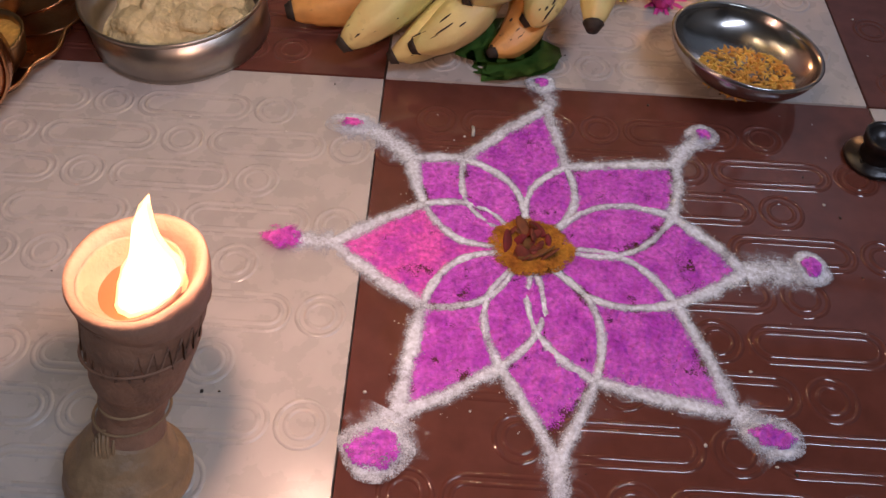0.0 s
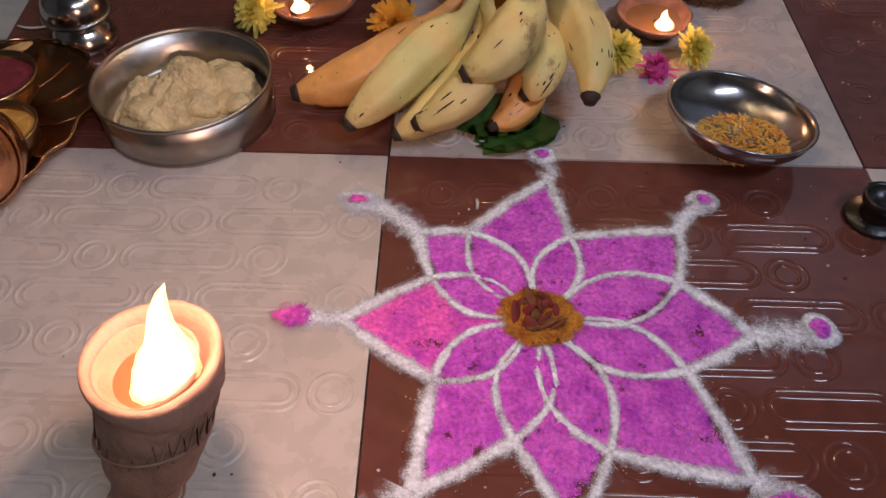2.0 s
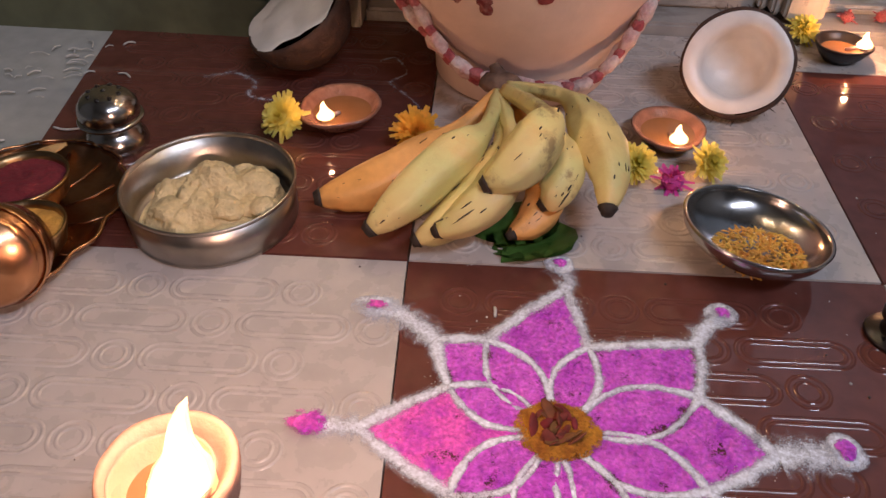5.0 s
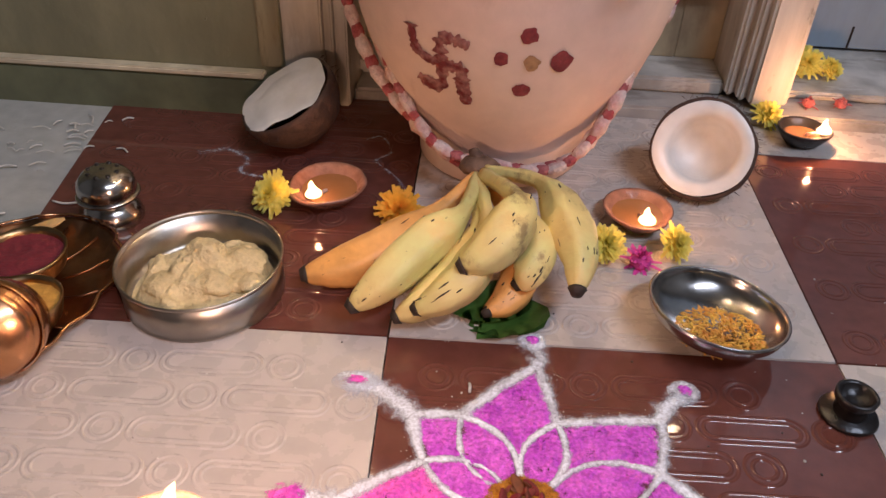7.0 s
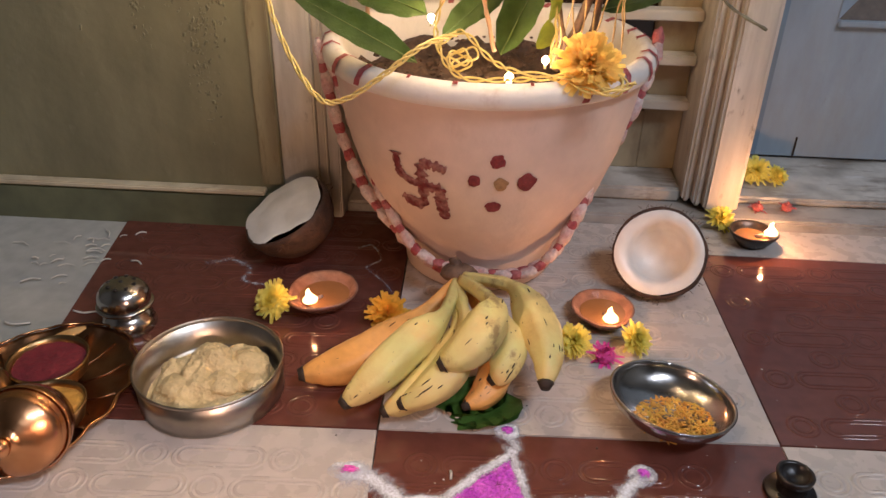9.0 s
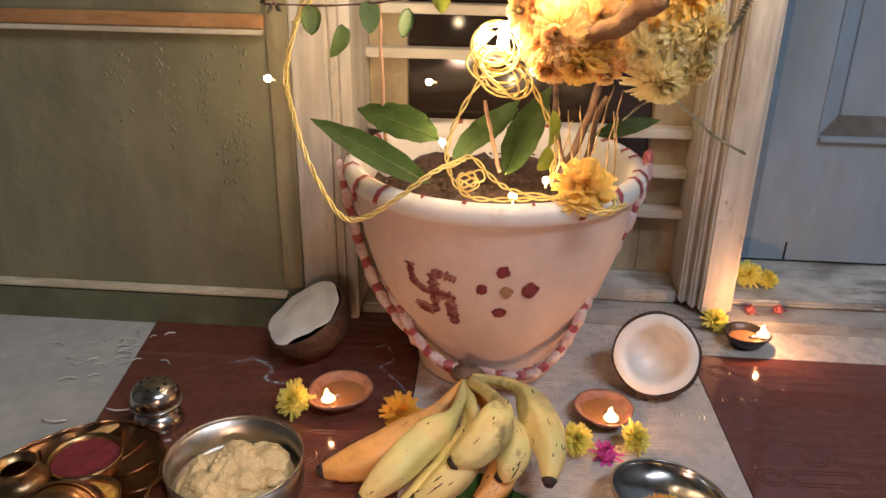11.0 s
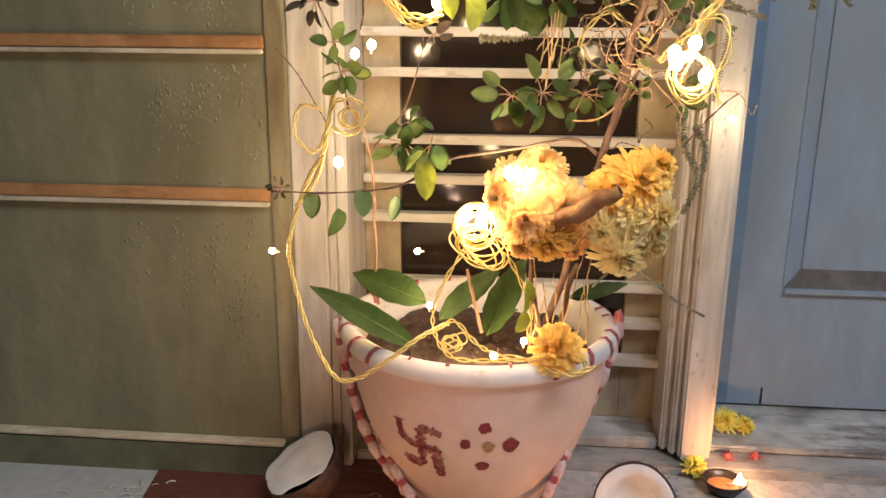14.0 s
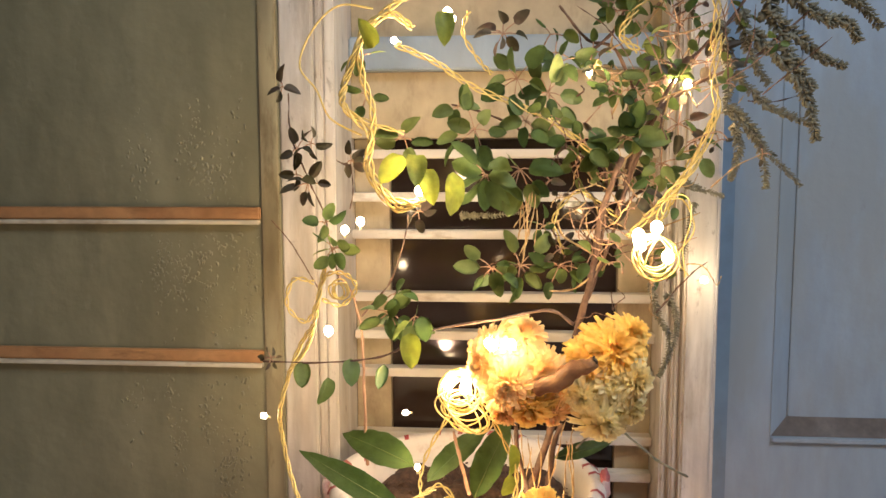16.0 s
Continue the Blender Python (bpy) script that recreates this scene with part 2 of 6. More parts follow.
# glow of nearby bulbs put into the leaf colour; flower calyces share it
M_LEAF_Y = mat("bulb_lit_leaf_and_calyx", (0.34, 0.36, 0.05), 0.5, 0, 0.25, 120, 0.4, 250, (0.20, 0.26, 0.05), 50, 0.8)
M_LEAF_P = mat("purple_green_leaf", (0.105, 0.100, 0.058), 0.55, 0, 0.25, 120, 0.4, 250, (0.12, 0.08, 0.06), 40, 0.8)
M_LEAF_BIG = mat("deep_green_broad_leaf", (0.095, 0.165, 0.040), 0.42, 0, 0.25, 70, 0.9, 130, (0.135, 0.200, 0.055), 26, 0.8)
M_STEM = mat("woody_stem", (0.105, 0.056, 0.035), 0.75, 0, 0.35, 120, 0.7, 200, (0.24, 0.14, 0.085), 60, 0.7)
M_STEM_PINK = mat("young_pink_stem", (0.40, 0.23, 0.14), 0.6, 0, 0.2, 120, 0.3, 200)
M_DRY = mat("dry_seed_spike", (0.22, 0.20, 0.13), 0.8, 0, 0.4, 160, 0.5, 300, (0.11, 0.10, 0.065), 60, 0.7)
M_STRAW = mat("dry_straw", (0.48, 0.33, 0.14), 0.7, 0, 0.3, 150, 0, 0, island=0.5)
M_YELLOW = mat("lemon_yellow_petals", (0.93, 0.86, 0.24), 0.6, 0, 0.10, 200, 0, 0, (0.90, 0.78, 0.14), 80, 0.6)
M_ORANGE = mat("orange_marigold_petals", (0.92, 0.56, 0.06), 0.6, 0, 0.15, 200, 0, 0, (0.78, 0.42, 0.05), 80, 0.6)
M_PALE = mat("faded_chrysanthemum_petals", (0.94, 0.73, 0.36), 0.65, 0, 0.15, 150, 0, 0, (0.90, 0.52, 0.17), 45, 0.8)
M_CREAMPET = mat("cream_chrysanthemum_petals", (0.94, 0.86, 0.54), 0.65, 0, 0.15, 150, 0, 0, (0.86, 0.70, 0.30), 45, 0.8)
M_GOLD = mat("golden_chrysanthemum_petals", (0.95, 0.72, 0.21), 0.65, 0, 0.15, 150, 0, 0, (0.93, 0.60, 0.15), 45, 0.8)
M_PINKFL = mat("magenta_petals", (0.62, 0.05, 0.30), 0.6, 0, 0.2, 150)
M_CABLE = mat("amber_clear_cable", (0.76, 0.58, 0.20), 0.25, 0, 0.1, 120)
M_SOCKET = mat("clear_bulb_socket", (0.75, 0.66, 0.42), 0.2, 0, 0.05, 100)
M_RED = mat("red_cotton", (0.34, 0.055, 0.06), 0.9, 0, 0.3, 300, 1.0, 500, (0.46, 0.17, 0.16), 90, 0.8)
M_COTTON = mat("white_cotton", (0.66, 0.53, 0.48), 0.95, 0, 0.2, 300, 1.0, 500, (0.55, 0.26, 0.24), 90, 0.85)
M_CINN = mat("curled_brown_bark", (0.20, 0.080, 0.022), 0.6, 0, 0.35, 120, 0.9, 160, (0.32, 0.15, 0.045), 50, 0.7)
M_POWDER_W = powder("white_rangoli_powder", (0.70, 0.745, 0.82), (0.57, 0.60, 0.68), 0.62, 0.5, 0.28)
M_POWDER_M = powder("magenta_rangoli_powder", (0.72, 0.145, 0.72), (0.45, 0.05, 0.54), 0.56, 2.6, 0.06, 260)
M_POWDER_P = powder("pink_rangoli_powder", (0.84, 0.13, 0.56), (0.42, 0.045, 0.52), 0.62, 2.2, 0.06, 260)
M_POWDER_O = powder("ochre_rangoli_powder", (0.50, 0.22, 0.025), (0.22, 0.07, 0.015), 0.62)
M_FLAME = glow("flame_core_glow", (1.0, 0.74, 0.40), 8)
M_FLAME_EDGE = glow("flame_edge_glow", (1.0, 0.60, 0.22), 2.6)
M_FLAME_EDGE.node_tree.nodes["Principled BSDF"].inputs["Alpha"].default_value = 0.35
M_BULB = glow("bulb_glow", (1.0, 0.80, 0.45), 72)
M_WALL = mat("room_plaster", (0.30, 0.285, 0.26), 0.8, 0, 0.06, 30, 0.2, 60)

for m, c, sc, lo, hi, st, most in (
        (M_POST, (0.25, 0.185, 0.12), 26, 0.54, 0.72, (1, 1, 0.16), 0.65), (M_POST, (0.16, 0.12, 0.085), 60, 0.60, 0.72, (1, 1, 0.5), 0.8), (M_POST, (0.70, 0.68, 0.64), 18, 0.58, 0.70, (1, 1, 0.3), 0.6),
        (M_SILL, (0.13, 0.105, 0.08), 24, 0.50, 0.62, (0.35, 1.6, 1), 0.85), (M_SILL, (0.60, 0.61, 0.62), 30, 0.57, 0.66, (0.4, 1.4, 1), 0.7), (M_STONE, (0.17, 0.145, 0.125), 26, 0.52, 0.64, (0.5, 1.4, 1), 0.75),
        (M_LOUVRE, (0.30, 0.225, 0.15), 40, 0.56, 0.70, (0.3, 1, 1), 0.75), (M_TAN, (0.20, 0.14, 0.085), 18, 0.52, 0.70, (1, 1, 0.4), 0.7),
        (M_BLUE, (0.27, 0.295, 0.295), 7, 0.46, 0.62, (1, 1, 0.4), 0.75), (M_BLUE, (0.20, 0.20, 0.195), 45, 0.63, 0.74, (1, 1, 0.4), 0.6), (M_BLUE_EDGE, (0.16, 0.19, 0.21), 20, 0.52, 0.68, (1, 1, 0.4), 0.6),
        (M_OLIVE, (0.14, 0.125, 0.075), 16, 0.54, 0.72, (1, 1, 0.3), 0.6), (M_OLIVE, (0.30, 0.28, 0.185), 50, 0.60, 0.74, (1, 1, 0.5), 0.5), (M_OLIVE_LIGHT, (0.11, 0.07, 0.03), 34, 0.52, 0.66, (1, 1, 0.25), 0.8),
        (M_BANANA, (0.20, 0.105, 0.045), 42, 0.565, 0.66, (1, 0.6, 1), 0.7), (M_BANANA, (0.70, 0.42, 0.14), 24, 0.54, 0.70, (1, 1, 1), 0.6), (M_BANANA_O, (0.36, 0.17, 0.06), 46, 0.60, 0.72, (1, 0.6, 1), 0.6),
        (M_BATTEN, (0.16, 0.075, 0.03), 40, 0.55, 0.70, (0.3, 1, 1), 0.7), (M_CREAM, (0.26, 0.17, 0.09), 40, 0.52, 0.66, (0.4, 1, 1), 0.7), (M_RIM, (0.50, 0.36, 0.28), 36, 0.56, 0.70, (1, 1, 1), 0.55), (M_POT, (0.48, 0.31, 0.23), 40, 0.60, 0.74, (1, 1, 0.6), 0.4)):
    wear(m, c, sc, lo, hi, st, most)
each_leaf(M_LEAF, 0.9, 1.6)
each_leaf(M_LEAF_P, 0.85, 1.6)
for m in (M_LEAF, M_LEAF_Y, M_LEAF_BIG, M_LEAF_P, M_YELLOW, M_ORANGE, M_GOLD, M_PALE, M_CREAMPET):
    thin(m, 0.42 if m in (M_LEAF, M_LEAF_BIG, M_LEAF_P, M_LEAF_Y) else 0.5)

# ---------------------------------------------------------------- mesh helpers
RND = random.Random(7)


def mesh_of(name, bm, material, smooth=True):
    me = bpy.data.meshes.new(name)
    bmesh.ops.recalc_face_normals(bm, faces=bm.faces)
    bm.to_mesh(me)
    bm.free()
    for m in material if isinstance(material, (list, tuple)) else [material]:
        me.materials.append(m)
    if smooth:
        for p in me.polygons:
            p.use_smooth = True
    return me


def part(name, bm, material, parent, label="", smooth=True, m=None):
    me = bm if isinstance(bm, bpy.types.Mesh) else mesh_of(name, bm, material, smooth)
    ob = new(name, me)
    ob.parent = parent
    if m is not None:
        ob.matrix_local = m
    if label:
        ob["label"] = label
    return ob


def thing(name, p=(0, 0, 0), label="", category="", group="", kind="", rz=0.0):
    ob = new(name)
    ob.empty_display_size = 0.01
    ob.matrix_world = pose(*p, 0, 0, rz)
    return tagged(ob, label, category, group, kind)


def setting(name, bm, material, label, category, smooth=False):
    return tagged(part(name, bm, material, None, "", smooth), label, category, "", "structure")


def box(bm, x0, x1, y0, y1, z0, z1, bevel=0.0):
    r = bmesh.ops.create_cube(bm, size=1, matrix=Matrix.LocRotScale(((x0 + x1) / 2, (y0 + y1) / 2, (z0 + z1) / 2), None, (x1 - x0, y1 - y0, z1 - z0)))
    if bevel:
        es = list({e for v in r["verts"] for e in v.link_edges})
        bmesh.ops.bevel(bm, geom=es, offset=bevel, segments=2, affect="EDGES")
    return bm


def lathe(profile, seg=48, wob=0.0, squash=(1, 1), bm=None):
    """Turns (radius, height) pairs about z."""
    bm = bm or bmesh.new()
    rings = []
    for r, z in profile:
        if r < 1e-6:
            rings.append([bm.verts.new((0, 0, z))])
        else:
            ring = []
            for k in range(seg):
                a = 2 * math.pi * k / seg
                w = 1 + wob * noise.noise((math.cos(a) * 1.3, math.sin(a) * 1.3, z * 30))
                ring.append(bm.verts.new((r * w * math.cos(a) * squash[0], r * w * math.sin(a) * squash[1], z)))
            rings.append(ring)
    for a, b in zip(rings, rings[1:]):
        for k in range(seg):
            k2 = (k + 1) % seg
            if len(a) == 1 and len(b) == 1:
                continue
            if len(a) == 1:
                bm.faces.new((a[0], b[k], b[k2]))
            elif len(b) == 1:
                bm.faces.new((a[k], b[0], a[k2]))
            else:
                bm.faces.new((a[k], b[k], b[k2], a[k2]))
    return bm


def smooth_line(pts, n=8, closed=False):
    """Catmull-Rom through the points."""
    P = [Vector(p) for p in pts]
    out = []
    N = len(P)
    for i in range(N if closed else N - 1):
        if closed:
            a, b, c, d = P[(i - 1) % N], P[i], P[(i + 1) % N], P[(i + 2) % N]
        else:
            a, b, c, d = P[max(i - 1, 0)], P[i], P[i + 1], P[min(i + 2, N - 1)]
        for k in range(n):
            t = k / n
            out.append(0.5 * ((2 * b) + (c - a) * t + (2 * a - 5 * b + 4 * c - d) * t * t + (3 * b - a - 3 * c + d) * t ** 3))
    if not closed:
        out.append(P[-1])
    return out


def tube(pts, radius, seg=8, bm=None, closed=False, caps=True):
    """A tube along points; radius a number or a function of 0..1."""
    bm = bm or bmesh.new()
    rad = radius if callable(radius) else (lambda s: radius)
    n = len(pts)
    up = Vector((0, 0, 1))
    t0 = (pts[1] - pts[0]).normalized()
    side = t0.cross(up)
    if side.length < 1e-3:
        side = Vector((1, 0, 0))
    side.normalize()
    rings = []
    for i, p in enumerate(pts):
        a = pts[(i - 1) % n] if closed or i else pts[0]
        b = pts[(i + 1) % n] if closed or i < n - 1 else pts[-1]
        t = (b - a).normalized()
        side = (side - t * side.dot(t)).normalized()
        q = t.cross(side)
        r = rad(i / (n - 1))
        rings.append([bm.verts.new(p + (side * math.cos(2 * math.pi * k / seg) + q * math.sin(2 * math.pi * k / seg)) * r) for k in range(seg)])
    pairs = list(zip(rings, rings[1:])) + ([(rings[-1], rings[0])] if closed else [])
    for a, b in pairs:
        for k in range(seg):
            bm.faces.new((a[k], a[(k + 1) % seg], b[(k + 1) % seg], b[k]))
    if caps and not closed:
        bm.faces.new(rings[0][::-1])
        bm.faces.new(rings[-1])
    return bm


def ball(bm, p, r, scale=(1, 1, 1), sub=2, turn=None):
    m = Matrix.LocRotScale(p, turn, [r * s for s in scale])
    bmesh.ops.create_icosphere(bm, subdivisions=sub, radius=1, matrix=m)
    return bm


def aim(p, d, roll=0.0):
    """A pose at p whose x axis points along d."""
    q = Vector(d).to_track_quat("X", "Z")
    return Matrix.Translation(p) @ q.to_matrix().to_4x4() @ Matrix.Rotation(roll, 4, "X")


def leaf_mesh(name, length, width, curl, material, fold=0.25, point=1.0, seg=8):
    bm = bmesh.new()
    rows = []
    for i in range(seg + 1):
        s = i / seg
        w = width * 0.5 * (math.sin(math.pi * min(1, s ** 0.8)) ** (0.7 * point)) * (1 if i not in (0, seg) else 0) + 0.0004
        x = length * s
        z = -curl * length * s * s
        rip = (0.05 if length > 0.05 else 0.018) * width * math.sin(s * (31 if length > 0.05 else 14))
        rows.append([bm.verts.new((x, w * k, z + abs(k) * w * fold + rip * abs(k))) for k in (-1, -0.5, 0, 0.5, 1)])
    for a, b in zip(rows, rows[1:]):
        for k in range(4):
            bm.faces.new((a[k], a[k + 1], b[k + 1], b[k]))
    # a thin underside gives the blade thickness
    top = list(bm.faces)
    r = bmesh.ops.solidify(bm, geom=top, thickness=0.0004)
    return mesh_of(name, bm, material)


# ---------------------------------------------------------------- room and floor
bm = bmesh.new(); box(bm, -2.0, 2.0, -2.6, 1.2, -0.10, -0.006)
floor = setting("floor", bm, M_CEMENT, "pale grey cement floor beside the painted tiles", "floor")
# unseen ceiling and walls, added to enclose the light and fill reflections
bm = bmesh.new(); box(bm, -2.0, 2.0, -2.6, 1.2, 2.6, 2.7)
setting("ceiling", bm, M_WALL, "unseen plain plaster ceiling added to close the room", "ceiling")
for nm, b in (("wall_south", (-2.1, 2.1, -2.7, -2.6, -0.1, 2.7)), ("wall_west", (-2.1, -2.0, -2.6, 1.3, -0.1, 2.7)), ("wall_east", (2.0, 2.1, -2.6, 1.3, -0.1, 2.7)), ("wall_north", (-2.1, 2.1, 1.2, 1.3, -0.1, 2.7))):
    bm = bmesh.new(); box(bm, *b)
    setting(nm, bm, M_WALL, "unseen plain plaster wall added to close the room", "wall")


def stadium(bm, cx, cy, half, r, z, turn, rad=0.0010):
    """A ridge in the outline of a pill (half > 0) or a ring."""
    pts = []
    n = 10
    for k in range(n + 1):
        a = -math.pi / 2 + math.pi * k / n
        pts.append((half + r * math.cos(a), r * math.sin(a)))
    for k in range(n + 1):
        a = math.pi / 2 + math.pi * k / n
        pts.append((-half + r * math.cos(a), r * math.sin(a)))
    if half == 0:
        pts = [(r * math.cos(2 * math.pi * k / 22), r * math.sin(2 * math.pi * k / 22)) for k in range(22)]
    # low rounded profile across the ridge
    prof = ((-rad * 1.3, 0), (-rad * 0.5, rad * 0.55), (rad * 0.5, rad * 0.55), (rad * 1.3, 0))
    rings = []
    c, s = math.cos(turn), math.sin(turn)
    N = len(pts)
    for i, p in enumerate(pts):
        a, b = Vector(pts[i - 1]), Vector(pts[(i + 1) % N])
        t = (b - a).normalized()
        nn = Vector((t.y, -t.x))
        ring = []
        for o, h in prof:
            x, y = p[0] + nn.x * o, p[1] + nn.y * o
            ring.append(bm.verts.new((cx + c * x - s * y, cy + s * x + c * y, z + h)))
        rings.append(ring)
    for i in range(N):
        a, b = rings[i], rings[(i + 1) % N]
        for k in range(3):
            bm.faces.new((a[k], a[k + 1], b[k + 1], b[k]))


TURN = radians(1.8)


def floor_tile(name, corners, material, label, emboss=True, z=0.0):
    """A painted tile from its four corners (anticlockwise), with raised pills and rings."""
    bm = bmesh.new()
    cen = sum((Vector((*c, 0)) for c in corners), Vector()) / 4
    top, low = [], []
    for c in corners:
        v = Vector((*c, 0))
        q = v + (cen - v).normalized() * 0.0012
        top.append(bm.verts.new((q.x, q.y, z)))
        low.append(bm.verts.new((v.x, v.y, z - 0.0055)))
    bm.faces.new(top)
    for k in range(4):
        bm.faces.new((low[k], low[(k + 1) % 4], top[(k + 1) % 4], top[k]))
    ob = part(name, bm, material, floor, label, False)
    if not emboss:
        return ob
    e = bmesh.new()
    poly = [Vector(c) for c in corners]

    def inside(x, y, pad):
        for k in range(4):
            a, b = poly[k], poly[(k + 1) % 4]
            d = (b - a).normalized()
            if (Vector((x, y)) - a).dot(Vector((-d.y, d.x))) < pad:
                return False
        return True
    c, s = math.cos(TURN), math.sin(TURN)
    for row in range(-14, 16):
        for col in range(-7, 9):
            u = col * 0.100 - 0.014 + (0.05 if row % 2 else 0)
            v = row * 0.0292 - 0.0065
            x, y = c * u - s * v, s * u + c * v
            if inside(x, y, 0.013):
                stadium(e, x, y, 0, 0.0118, z, TURN)
                stadium(e, x, y, 0, 0.0072, z, TURN)
            u += 0.05
            x, y = c * u - s * v, s * u + c * v
            for half, rr in ((0.0235, 0.0108), (0.0235, 0.0066)):
                if inside(x - 0.034, y, 0.0) and inside(x + 0.034, y, 0.0) and inside(x, y, 0.012):
                    stadium(e, x, y, half, rr, z, TURN)
    if len(e.faces):
        part("embossed_pattern", e, material, ob, "raised pill and ring outlines")
    return ob


floor_tile("tile", [(-0.33, -0.62), (0.030, -0.62), (0.0, 0.0), (-0.296, -0.01)], M_WHITE_TILE, "glossy off-white embossed tile")
floor_tile("tile", [(0.030, -0.62), (0.34, -0.62), (0.311, 0.010), (0.0, 0.0)], M_BROWN_TILE, "glossy brown embossed tile")
floor_tile("tile", [(-0.296, -0.01), (0.0, 0.0), (-0.008, 0.365), (-0.340, 0.352)], M_BROWN_TILE, "glossy brown embossed tile")
floor_tile("tile", [(0.0, 0.0), (0.311, 0.010), (0.302, 0.36), (-0.008, 0.365)], M_WHITE_TILE, "glossy off-white embossed tile")
floor_tile("tile", [(0.311, 0.010), (0.64, 0.018), (0.63, 0.300), (0.303, 0.300)], M_BROWN_TILE, "glossy brown embossed tile")
floor_tile("tile", [(0.303, 0.300), (0.63, 0.300), (0.63, 0.40), (0.302, 0.40)], M_WHITE_TILE, "glossy off-white tile", False)
floor_tile("tile", [(0.34, -0.62), (0.66, -0.62), (0.64, 0.018), (0.311, 0.010)], M_WHITE_TILE, "glossy off-white embossed tile")
floor_tile("tile", [(-0.9, -0.62), (-0.33, -0.62), (-0.296, 0.0), (-0.9, 0.0)], M_CEMENT, "plain pale grey tile", False, -0.002)
floor_tile("tile", [(-0.9, 0.0), (-0.296, 0.0), (-0.336, 0.36), (-0.9, 0.36)], M_CEMENT, "plain pale grey tile", False, -0.002)

# ---------------------------------------------------------------- doorway wall
YW = 0.322
bm = bmesh.new(); box(bm, -2.0, -0.152, YW, YW + 0.12, -0.01, 2.6)
panel = setting("wall_panel", bm, M_OLIVE, "olive green painted plank wall with wooden battens", "wall")
for z0, z1 in ((0.350, 0.365), (0.521, 0.536), (0.80, 0.816), (1.1, 1.116)):
    bm = bmesh.new(); box(bm, -1.6, -0.175, YW - 0.007, YW, z0, z1, 0.0015)
    b = part("batten", bm, M_BATTEN, panel, "orange-brown wooden batten", False)
    bm = bmesh.new(); box(bm, -1.6, -0.176, YW - 0.010, YW, z0 - 0.0055, z0 - 0.0002, 0.001)
    part("lip", bm, M_CREAM, b, "pale worn batten edge", False)
bm = bmesh.new(); box(bm, -0.174, -0.1525, YW - 0.003, YW, 0.05, 2.6, 0.001)
part("stile", bm, M_OLIVE_LIGHT, panel, "yellowed edge stile", False)
bm = bmesh.new(); box(bm, -1.6, -0.1525, YW - 0.012, YW, -0.005, 0.040, 0.002)
pl = part("plinth", bm, M_OLIVE_DARK, panel, "mossy dark green skirting", False)
bm = bmesh.new(); box(bm, -1.6, -0.170, YW - 0.014, YW, 0.0405, 0.0465, 0.0015)
part("lip", bm, M_CREAM, pl, "cream edge strip", False)
# paint blisters and runs
bm = bmesh.new()
for k in range(34):
    cx = -0.185 - abs(RND.gauss(0, 0.085))
    cz, tall = RND.choice((0.30, 0.44, 0.47, 0.58, 0.62, 0.22)) + RND.gauss(0, 0.025), RND.uniform(0.018, 0.034)
    for j in range(RND.randint(14, 40)):
        x, z = cx + RND.gauss(0, 0.0065), cz + RND.gauss(0, tall)
        if any(q - 0.012 < z < q + 0.022 for q in (0.345, 0.516)) or z < 0.06 or x > -0.1765:
            continue
        ball(bm, (x, YW, z), RND.choice((0.0007, 0.0009, 0.0012, 0.0016)), (RND.uniform(0.8, 1.6), 0.42, RND.uniform(0.8, 2.6)), 1, Euler((0, RND.uniform(-0.7, 0.7), 0)).to_quaternion())
tagged(part("paint_blister", bm, M_OLIVE, panel, "raised paint blisters"), kind="stuff")

frame_l = thing("door_frame", (0, 0, 0), "old white painted wooden frame post streaked with age", "door frame", "", "structure")
for x0, x1, y0, y1, m in ((-0.1515, -0.112, 0.326, 0.46, M_POST), (-0.1118, -0.103, 0.334, 0.46, M_POST), (-0.1028, -0.090, 0.342, 0.46, M_POST)):
    bm = bmesh.new(); box(bm, x0, x1, y0, y1, 0.0, 2.6, 0.002)
    part("moulding", bm, m, frame_l, "", False)
frame_r = thing("door_frame", (0, 0, 0), "cream painted wooden door post with stepped mouldings", "door frame", "", "structure")
for x0, x1, y0, y1 in ((0.306, 0.316, 0.392, 0.56), (0.3162, 0.326, 0.380, 0.56), (0.3262, 0.3625, 0.370, 0.56), (0.3627, 0.3660, 0.374, 0.56), (0.3662, 0.3715, 0.388, 0.56)):
    bm = bmesh.new(); box(bm, x0, x1, y0, y1, 0.018, 2.6, 0.003)
    part("moulding", bm, M_POST, frame_r, "", False)

# slatted shutter in the recess behind the pot
shutter = thing("louvre_shutter", (0, 0, 0), "cream slatted wooden shutter over dark glass", "shutter", "", "structure")
for z in (0.600, 0.544, 0.495, 0.412, 0.361, 0.310, 0.222, 0.172, 0.121):
    bm = bmesh.new(); box(bm, -0.0895, 0.3055, 0.436, 0.458, z - 0.0058, z + 0.0058, 0.0012)
    part("slat", bm, M_LOUVRE, shutter, "", False, pose(0, 0, 0, 0, RND.uniform(-0.3, 0.3), 0))
for x0, x1 in ((-0.0898, -0.043), (0.260, 0.3058)):
    bm = bmesh.new(); box(bm, x0, x1, 0.4585, 0.478, 0.0302, 0.62, 0.001)
    part("stile", bm, M_TAN, shutter, "", False)
bm = bmesh.new(); box(bm, -0.0428, 0.2598, 0.4585, 0.478, 0.03, 0.105, 0.001)
part("rail", bm, M_TAN, shutter, "", False)
bm = bmesh.new(); box(bm, -0.0898, 0.3058, 0.440, 0.480, 0.6205, 0.705, 0.001)
part("top_panel", bm, M_TAN, shutter, "tan painted head panel", False)
